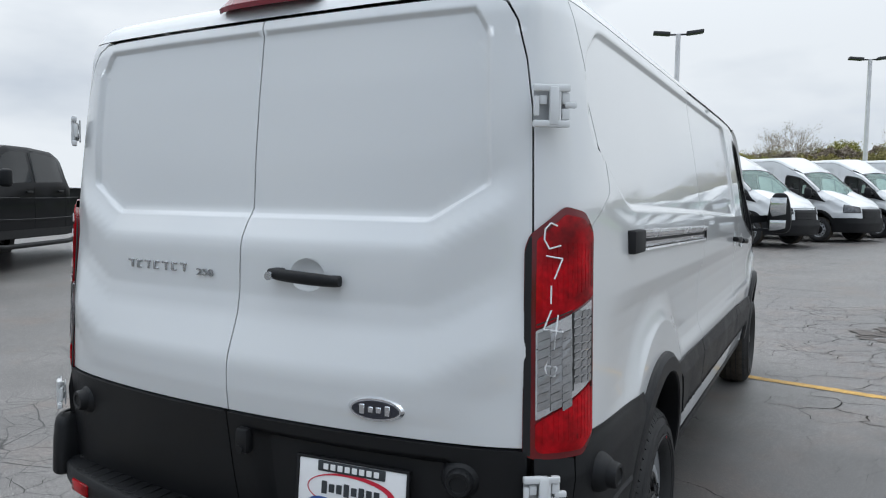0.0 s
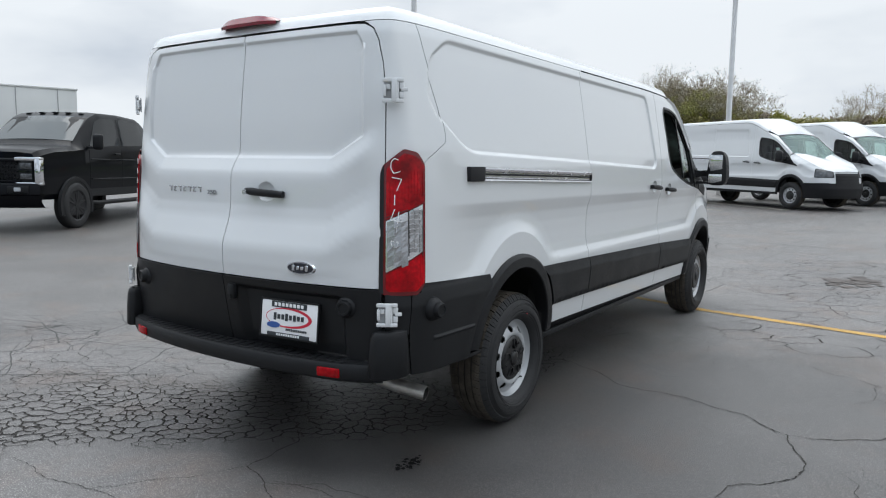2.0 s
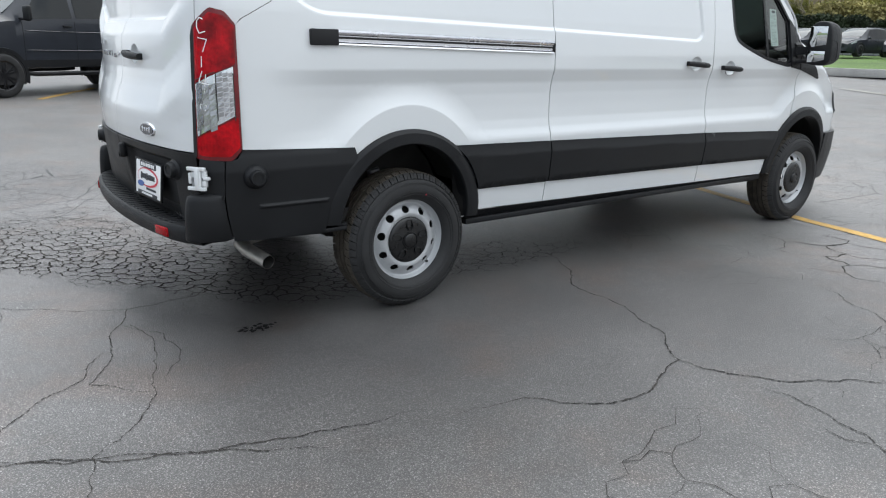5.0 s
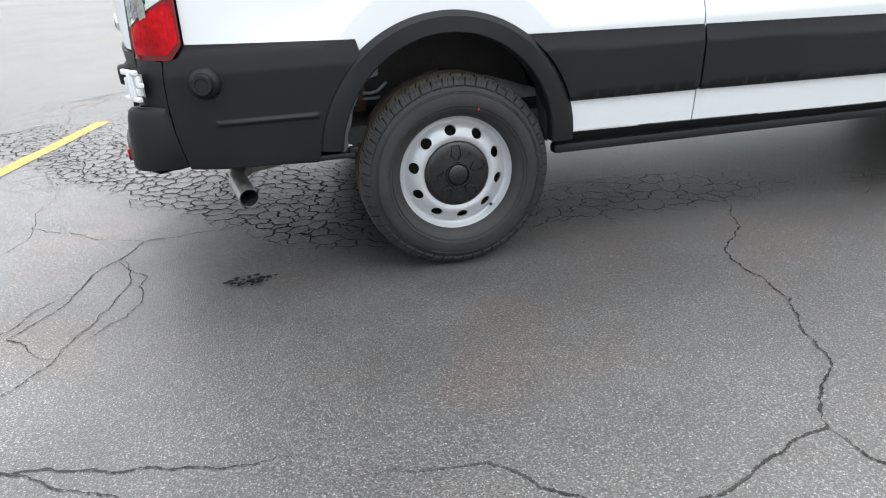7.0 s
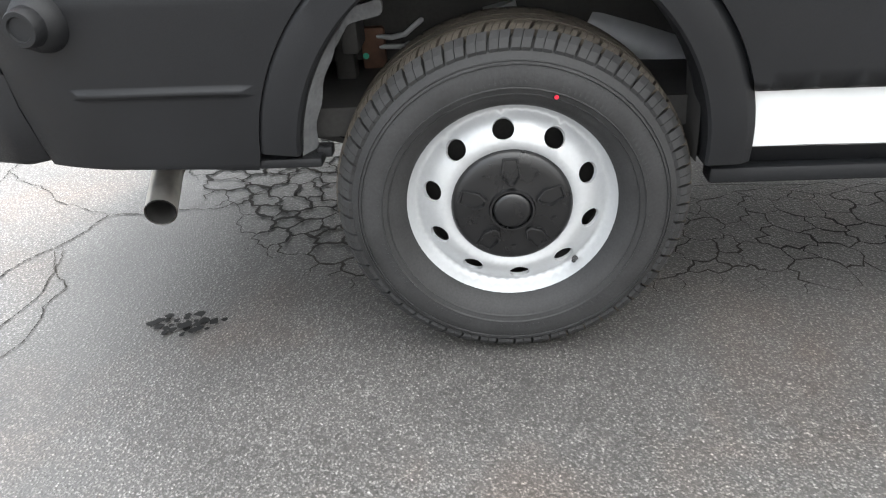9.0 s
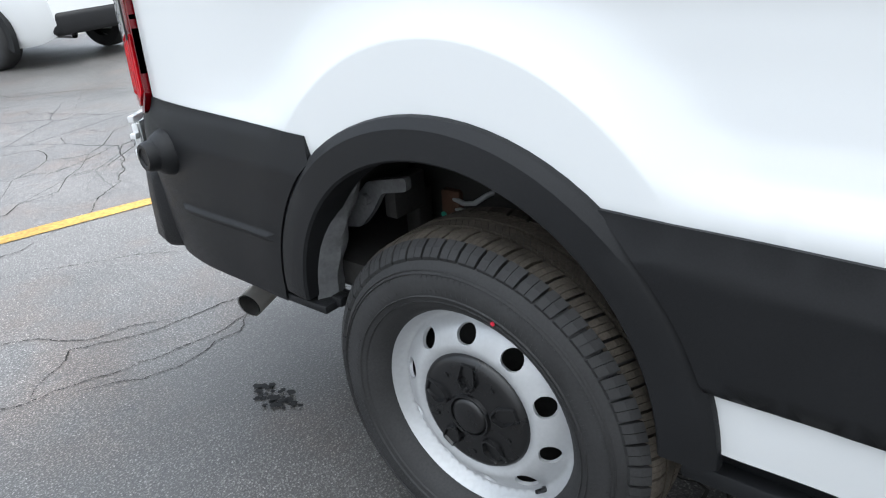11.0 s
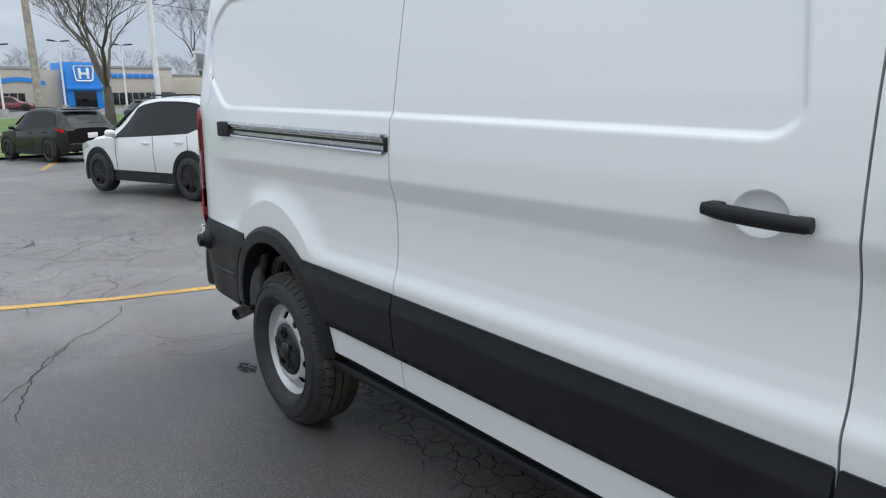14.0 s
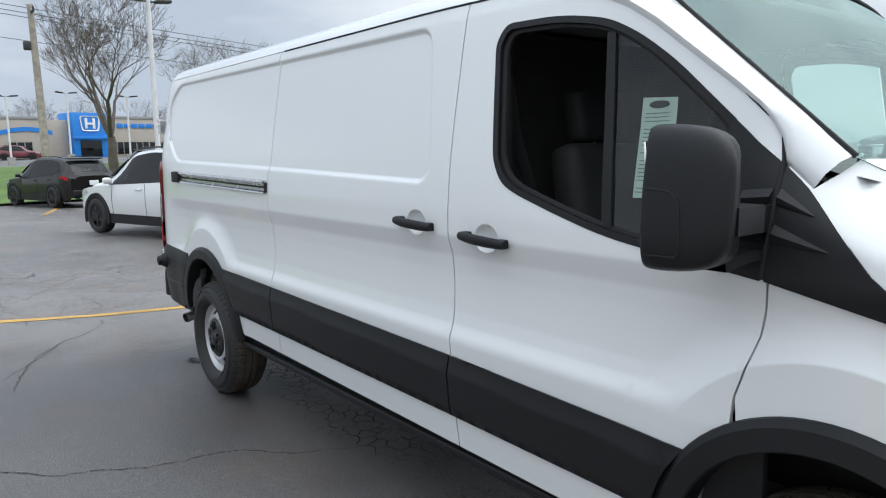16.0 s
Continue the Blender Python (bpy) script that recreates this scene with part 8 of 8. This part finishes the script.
def lamp_post(x, y, height, base=0.0, r=0.13, heads=2, turn=0.0):
    v = thing("lamp_post", (x, y, gz(x, y) + base), "white parking lot lamp post with dark flat heads", "lamp post", "lamp posts", turn=turn)
    bm = bmesh.new()
    tube(bm, [(0, 0, 0), (0, 0, height)], [r, r * 0.8], 12)
    part("pole", bm, POLE_WHITE, v)
    for s in (-1, 1)[:heads]:
        bm = bmesh.new()
        box(bm, (0.62, 0.36, 0.12), (s * 0.60, 0, height + 0.04), 0.03, Matrix.Rotation(-s * 0.10, 4, "Y"))
        part("lamp_head", bm, FIX, v)
        bm = bmesh.new()
        box(bm, (0.34, 0.06, 0.06), (s * 0.20, 0, height - 0.02), 0.01)
        part("bracket", bm, FIX, v)
    bm = bmesh.new()
    cyl(bm, 0.30, 0.7, Matrix.Translation((0, 0, 0.25)), 20)
    part("footing", bm, CONCRETE, v)
    return v


lamp_post(-3.7, 26.9, 7.4, r=0.11, turn=15)
lamp_post(-12.1, 18.0, 7.5, r=0.11, turn=15)
lamp_post(3.0, 37.5, 7.5, r=0.11, turn=15)
lamp_post(-20.5, 5.6, 9.2, r=0.15, turn=30)
lamp_post(-83, 18, 8.5, turn=20)
lamp_post(-6.2, -24.2, 7.6, r=0.11, turn=8)
lamp_post(-11.2, -68, 6.1, r=0.09, turn=8)
lamp_post(-14.9, -62.2, 5.6, r=0.09, turn=4)
lamp_post(-5.9, -63.9, 5.6, r=0.09, turn=4)

up = thing("utility_pole", (-4.38, -37.9, gz(-4.38, -37.9)), "weathered wooden utility pole with wires", "utility pole")
bm = bmesh.new()
tube(bm, [(0, 0, -0.2), (0.03, 0, 4), (0.12, 0, 9.3)], [0.21, 0.19, 0.15], 14)
part("pole", bm, POLE_GREY, up)
bm = bmesh.new()
box(bm, (0.10, 1.6, 0.10), (0.1, 0, 8.9), 0.01)
for dy in (-0.7, 0, 0.7):
    cyl(bm, 0.05, 0.18, Matrix.Translation((0.1, dy, 9.03)), 10)
box(bm, (0.35, 0.25, 0.45), (0.42, 0, 7.2), 0.05)
part("crossarm", bm, FIX, up)
for k, (z0, z1) in enumerate(((9.1, 8.2), (8.9, 7.7), (8.75, 7.5), (7.6, 6.4))):
    bm = bmesh.new()
    tube(bm, [(0.1 - 70 * t, -0.4 * k - 12 * t, z0 + (z1 - z0) * t - 3.0 * t * (1 - t)) for t in np.linspace(-0.5, 1, 30)], 0.018, 5)
    part("wire", bm, FIX, up)
FENCE = material("weathered_grey_boards", (0.20, 0.205, 0.21), 0.8, vary=0.2, scale=1.5, fine=0.2, fine_scale=20)
fe = thing("fence", (-31.0, 50.0, gz(-31, 50) + 0.1), "grey panel fence behind the parked cars", "fence")
for k in range(15):
    bm = bmesh.new()
    cyl(bm, 0.035, 1.9, Matrix.Translation((k * 2.2, 0.115 * k * 2.2, 0.95)), 8)
    part("post", bm, GALV, fe)
for k in range(98):
    bm = bmesh.new()
    x = (k + 0.5) / 7 * 2.2
    box(bm, (0.30, 0.03, 1.75), (x, 0.115 * x + (0.012 if k % 2 else -0.012), 0.95))
    part("board", bm, FENCE, fe)

hy = thing("fire_hydrant", (-8.8, 29.4, gz(-8.8, 29.4) + 0.12), "small red fire hydrant on the grass", "hydrant")
bm = bmesh.new()
lathe(bm, [(0.0, 0.75), (0.07, 0.72), (0.11, 0.62), (0.10, 0.55), (0.12, 0.52), (0.11, 0.1), (0.15, 0.06), (0.15, 0.0)], 20, Matrix.Rotation(-math.pi / 2, 4, "Y"))
part("barrel", bm, material("hydrant_red", (0.45, 0.03, 0.03), 0.5, vary=0.1), hy)
for s in (-1, 1):
    bm = bmesh.new()
    cyl(bm, 0.05, 0.12, Matrix.Translation((s * 0.14, 0, 0.45)) @ Matrix.Rotation(math.pi / 2, 4, "Y"), 12)
    part("outlet", bm, RED, hy)
ps = thing("marker_post", (-10.1, 33.0, gz(-10.1, 33.0) + 0.12), "slim white metal post on the grass", "post")
bm = bmesh.new()
tube(bm, [(0, 0, 0), (0.05, 0, 3.4)], 0.04, 8)
part("post", bm, POLE_WHITE, ps)


# ---------------------------------------------------------------- buildings
BEIGE = material("beige_render", (0.42, 0.38, 0.33), 0.85, vary=0.08, scale=0.4, fine=0.06, fine_scale=8)
GREY_WALL = material("pale_grey_cladding", (0.60, 0.61, 0.60), 0.6, vary=0.06, scale=0.3)
GREY_DARK = material("grey_cladding", (0.28, 0.29, 0.29), 0.6, vary=0.05, scale=0.3)
BLUE = material("blue_cladding", (0.012, 0.20, 0.62), 0.4, vary=0.06, scale=0.6)
SIGN_WHITE = material("white_sign", (0.80, 0.80, 0.80), 0.5)

sh = thing("showroom", (-15.8, -92.8, gz(-15.8, -92.8)), "long beige car showroom with a blue entrance tower", "building", turn=12)
for nm, sz, at_, mat in (("wall", (26, 14, 4.6), (15.9, -7, 2.3), BEIGE), ("wall", (9.5, 12, 4.9), (-9.4, -6, 2.45), BEIGE), ("parapet", (26.2, 14.2, 0.35), (15.9, -7, 4.75), GREY_DARK), ("parapet", (9.7, 12.2, 0.35), (-9.4, -6, 5.05), GREY_DARK),
                         ("entrance_tower", (4.2, 4.0, 5.5), (-2.2, -1.2, 2.75), BLUE), ("blue_band", (4.5, 0.5, 0.40), (-2.2, 0.9, 2.45), BLUE), ("link_wall", (4.0, 11, 4.6), (1.4, -6.2, 2.3), BEIGE), ("side_wing", (16, 22, 4.3), (-20.5, -16, 2.15), BEIGE), ("parapet", (16.2, 22.2, 0.3), (-20.5, -16, 4.4), GREY_DARK)):
    bm = bmesh.new()
    box(bm, sz, at_, 0.03)
    part(nm, bm, mat, sh)
bm = bmesh.new()
loft(bm, [[(x, 0.10, 2.75 + 0.45 * math.sin((x - 2) * 0.55) + d) for x in np.linspace(2.0, 18.0, 40)] for d in (0.0, 0.5)])
part("blue_wave", bm, BLUE, sh, "blue wave-shaped band along the wall")
for x in (5.6, 9.4, 13.2, 17.0, -6.2, -8.8, -11.4):
    w = new("shop_window")
    w.parent = sh
    bm = bmesh.new()
    box(bm, (2.5, 0.16, 1.5), (x, 0.03, 1.15), 0.02)
    part("pane", bm, DARK_GLASS_SOLID, w)
    bm = bmesh.new()
    for dx in (-1.25, -0.42, 0.42, 1.25):
        box(bm, (0.09, 0.22, 1.6), (x + dx, 0.04, 1.15))
    part("window_frame", bm, GREY_DARK, w)
bm = bmesh.new()
box(bm, (2.6, 0.3, 2.0), (-2.2, 0.75, 1.1), 0.05)
part("entrance_glass", bm, DARK_GLASS_SOLID, sh)
bm = bmesh.new()
ring = rounded([(-1.45, -1.25), (1.45, -1.25), (1.75, 1.35), (-1.75, 1.35)], 0.5, 5)
loft(bm, [[(-2.2 + x * q * 0.72, 0.86 + 0.1 * (q == 1), 4.15 + z * q * 0.72) for x, z in ring + ring[:1]] for q in (0.86, 0.861, 1.0, 1.001)])
part("sign_frame", bm, SIGN_WHITE, sh, "white rounded sign frame")
bm = bmesh.new()
for a, b, c, d in ((-0.66, 0.05, 0.44, 1.75), (0.66, 0.05, 0.44, 1.75), (0, 0.0, 1.0, 0.36)):
    box(bm, (c * 0.72, 0.12, d * 0.72), (-2.2 + a * 0.72, 0.86, 4.15 + b * 0.72), 0.03)
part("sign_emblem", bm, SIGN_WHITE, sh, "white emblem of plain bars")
for k in range(6):
    bm = bmesh.new()
    box(bm, (0.80, 0.10, 0.55), (-6.3 - k * 0.98, 0.08, 4.0), 0.02)
    part("lettering_bar", bm, BLUE, sh)
gb = thing("grey_building", (-38.5, 21.0, gz(-38.5, 21.0)), "plain pale grey metal-clad building", "building", turn=-107)
for nm, sz, at_, mat in (("wall", (30.0, 14, 4.7), (15.0, -7, 2.35), GREY_WALL), ("coping", (30.1, 14.1, 0.10), (15.0, -7, 4.75), GREY_WALL), ("lower_wall", (30.05, 0.1, 0.9), (15.0, 0.02, 0.45), GREY_DARK)):
    bm = bmesh.new()
    box(bm, sz, at_, 0.02)
    part(nm, bm, mat, gb)
for k in range(14):
    bm = bmesh.new()
    box(bm, (0.035, 0.03, 3.75), (1.0 + 2.1 * k, 0.012, 2.80))
    part("panel_joint", bm, GREY_DARK, gb)
bm = bmesh.new()
tube(bm, [(7.6, 0.10, 0.1), (7.6, 0.10, 4.6)], 0.06, 8)
part("downpipe", bm, FIX, gb)


# ---------------------------------------------------------------- trees
BARK = material("grey_bark", (0.115, 0.098, 0.085), 0.9, vary=0.25, scale=3, fine=0.3, fine_scale=25)
BUD = material("spring_buds", (0.27, 0.235, 0.085), 0.8, vary=0.3, scale=0.6, fine=0.3, fine_scale=3)
LEAF = material("young_leaves", (0.27, 0.265, 0.060), 0.8, vary=0.35, scale=0.5, fine=0.3, fine_scale=3)
BROWN_TWIG = material("brown_twigs", (0.26, 0.215, 0.17), 0.9, vary=0.3, scale=1)
EVERGREEN = material("dark_evergreen", (0.022, 0.032, 0.014), 0.9, vary=0.4, scale=0.6, fine=0.3, fine_scale=4)


def leaf_quads(rg, c, s):
    """Small pointed leaves at places c, of sizes s, turned at random."""
    n = len(c)
    a = rg.normal(size=(n, 3))
    a /= np.linalg.norm(a, axis=1)[:, None]
    b = np.cross(a, rg.normal(size=(n, 3)))
    b /= np.linalg.norm(b, axis=1)[:, None]
    s = s[:, None]
    v = np.stack([c + a * s, c + b * s * 0.6, c - a * s, c - b * s * 0.6], 1).reshape(-1, 3)
    return v, np.arange(4 * n).reshape(-1, 4)


def tree(name, at_, height, spread, seed, label, leaves=None, leaf_n=0, leaf_size=0.2, trunk=0.28, levels=5, fork=0.25, group=""):
    """A trunk that forks into limbs and twigs, with or without a thin crown of leaves."""
    rnd = random.Random(seed)
    v = thing(name, at_, label, "tree", group)
    bm_t, bm_b = bmesh.new(), bmesh.new()
    tips = []

    def grow(p, d, length, r, lev):
        pts, rad = [p.copy()], [r]
        n = 4 if lev < 2 else 3
        q = p.copy()
        for k in range(n):
            d = (d + Vector((rnd.uniform(-1, 1), rnd.uniform(-1, 1), rnd.uniform(-0.6, 0.9))) * (0.13 + 0.03 * lev)).normalized()
            q = q + d * length / n
            pts.append(q.copy())
            rad.append(max(0.007, r * (1 - 0.34 * (k + 1) / n)))
        tube(bm_t if lev == 0 else bm_b, pts, rad, 10 if lev == 0 else (6 if lev < 3 else 3), lev < 3)
        if lev >= 2:
            tips.extend(pts[1:])
        if lev >= levels:
            return
        kids = rnd.choice((4, 5)) if lev == 0 else (3 if lev < levels - 1 else 4)
        for k in range(kids):
            t = pts[-1] if (lev == 0 or k < 2) else pts[rnd.randint(1, len(pts) - 1)]
            side = Vector((math.cos(2 * math.pi * k / kids + rnd.uniform(-0.6, 0.6)), math.sin(2 * math.pi * k / kids + rnd.uniform(-0.6, 0.6)), rnd.uniform(-0.25, 0.45)))
            nd = (d * (1.0 if lev else 0.75) + side * spread * rnd.uniform(0.6, 1.2)).normalized()
            grow(t, nd, length * rnd.uniform(0.62, 0.86) * (1.5 if lev == 0 else 1), max(0.007, rad[-1] * rnd.uniform(0.60, 0.80)), lev + 1)
    grow(Vector((0, 0, -0.1)), Vector((rnd.uniform(-0.08, 0.08), rnd.uniform(-0.08, 0.08), 1)), height * fork, trunk, 0)
    part("trunk", bm_t, BARK, v)
    part("limb", bm_b, BARK if not leaves else BROWN_TWIG, v)
    if leaves:
        rg = np.random.default_rng(seed)
        c = np.array([tuple(t) for t in tips])[rg.integers(0, len(tips), leaf_n)] + rg.normal(0, 0.22, (leaf_n, 3))
        tagged(obj("crown", *leaf_quads(rg, c, leaf_size * rg.uniform(0.4, 1.1, leaf_n)), leaves, v, smooth=False), kind="stuff")
    return v


big = tree("bare_tree", (-8.9, -43, gz(-8.9, -43)), 12.6, 0.50, 11, "large leafless tree with spreading limbs", trunk=0.34, levels=7, fork=0.20)
big.matrix_basis = pose(-8.9, -43, gz(-8.9, -43), 0, 0, 95)
b2 = tree("bare_tree", (-17.5, -51, gz(-17, -51)), 10.5, 0.62, 8, "leafless tree behind the parked cars", trunk=0.26, levels=6, fork=0.22)
copy_thing(b2, pose(-23.5, -52, gz(-23, -52), 0, 0, 130))
for k, (x, y, s) in enumerate(((-16, -125, 1.0), (-24, -128, 1.1), (-33, -122, 1.0), (-8, -124, 0.9), (-1, -126, 0.9), (-41, -118, 1.1))):
    copy_thing(b2, pose(x, y, 0.6, 0, 0, 50 * k))
lt = tree("budding_tree", (-22.0, 63.5, gz(-22, 63)), 9.0, 0.60, 21, "spring tree with pale green buds", LEAF, 9000, 0.09, 0.22, 6, 0.2, "trees beyond the lot")
bt = tree("budding_tree", (-18.5, 68, gz(-18, 68)), 11.0, 0.50, 33, "spring tree with bare brown twigs", BUD, 2500, 0.06, 0.2, 6, 0.2, "trees beyond the lot")
gt = tree("budding_tree", (2.7, 70, gz(2.7, 70)), 9.0, 0.62, 45, "spring tree with yellow-green leaves", LEAF, 24000, 0.10, 0.24, 5, 0.16, "trees beyond the lot")
spots = random.Random(3)
for k in range(40):
    src = (lt, bt, gt, gt)[k % 4]
    x = -54 + k * 2.5 + spots.uniform(-1.2, 1.2)
    y = 66 + spots.uniform(-2, 8)
    size = spots.uniform(0.85, 1.15) * (0.95 if x < -20 else 0.85 if x < -6 else 0.74)
    t_ = copy_thing(src, pose(x, y, gz(x, y) - 0.3, 0, 0, spots.uniform(0, 360)))
    t_.scale = (size * 1.15, size * 1.15, size)
for k, x in enumerate((-18.3, -16.1, -14.2, -11.7)):
    t_ = copy_thing(bt, pose(x, 66, gz(x, 66) - 0.3, 0, 0, 70 * k))
    t_.scale = (0.95, 0.95, 1.0 - 0.08 * (k % 2))


def hedge(name, x0, x1, y, depth, height, n, mat, seed, label):
    rg = np.random.default_rng(seed)
    x = rg.uniform(x0, x1, n)
    grid = np.arange(x0 - 1, x1 + 1, 0.2)
    crest = np.array([height * (0.75 + 0.25 * noise.noise(Vector((g * 0.23, seed, 0)))) + 0.45 * noise.noise(Vector((g * 0.9, seed, 4))) + 0.25 * noise.noise(Vector((g * 2.7, seed, 9))) for g in grid])
    top = np.interp(x, grid, crest) + rg.normal(0, 0.12, n)
    z = top * (1 - rg.random(n) ** 1.6 * 0.95)
    yy_ = y + rg.uniform(-0.5, 0.5, n) * depth * (1 - 0.5 * z / np.maximum(top, 0.1))
    verts, faces = leaf_quads(rg, np.c_[x, yy_, ground_z(x, np.full(n, float(y))) + z], rg.uniform(0.06, 0.18, n))
    return tagged(obj(name, verts, faces, mat, smooth=False), label, "hedge", kind="stuff")


hedge("evergreen_hedge", -56, -10, 61, 3.0, 4.0, 70000, EVERGREEN, 2, "dark evergreen hedge behind the parked cars")
hedge("brush_thicket", -26, 56, 67, 4.0, 6.3, 90000, BROWN_TWIG, 7, "brown leafless thicket of brush")
hedge("green_brush", -30, 56, 62.5, 4.0, 5.6, 80000, BUD, 9, "olive green thicket of budding brush")
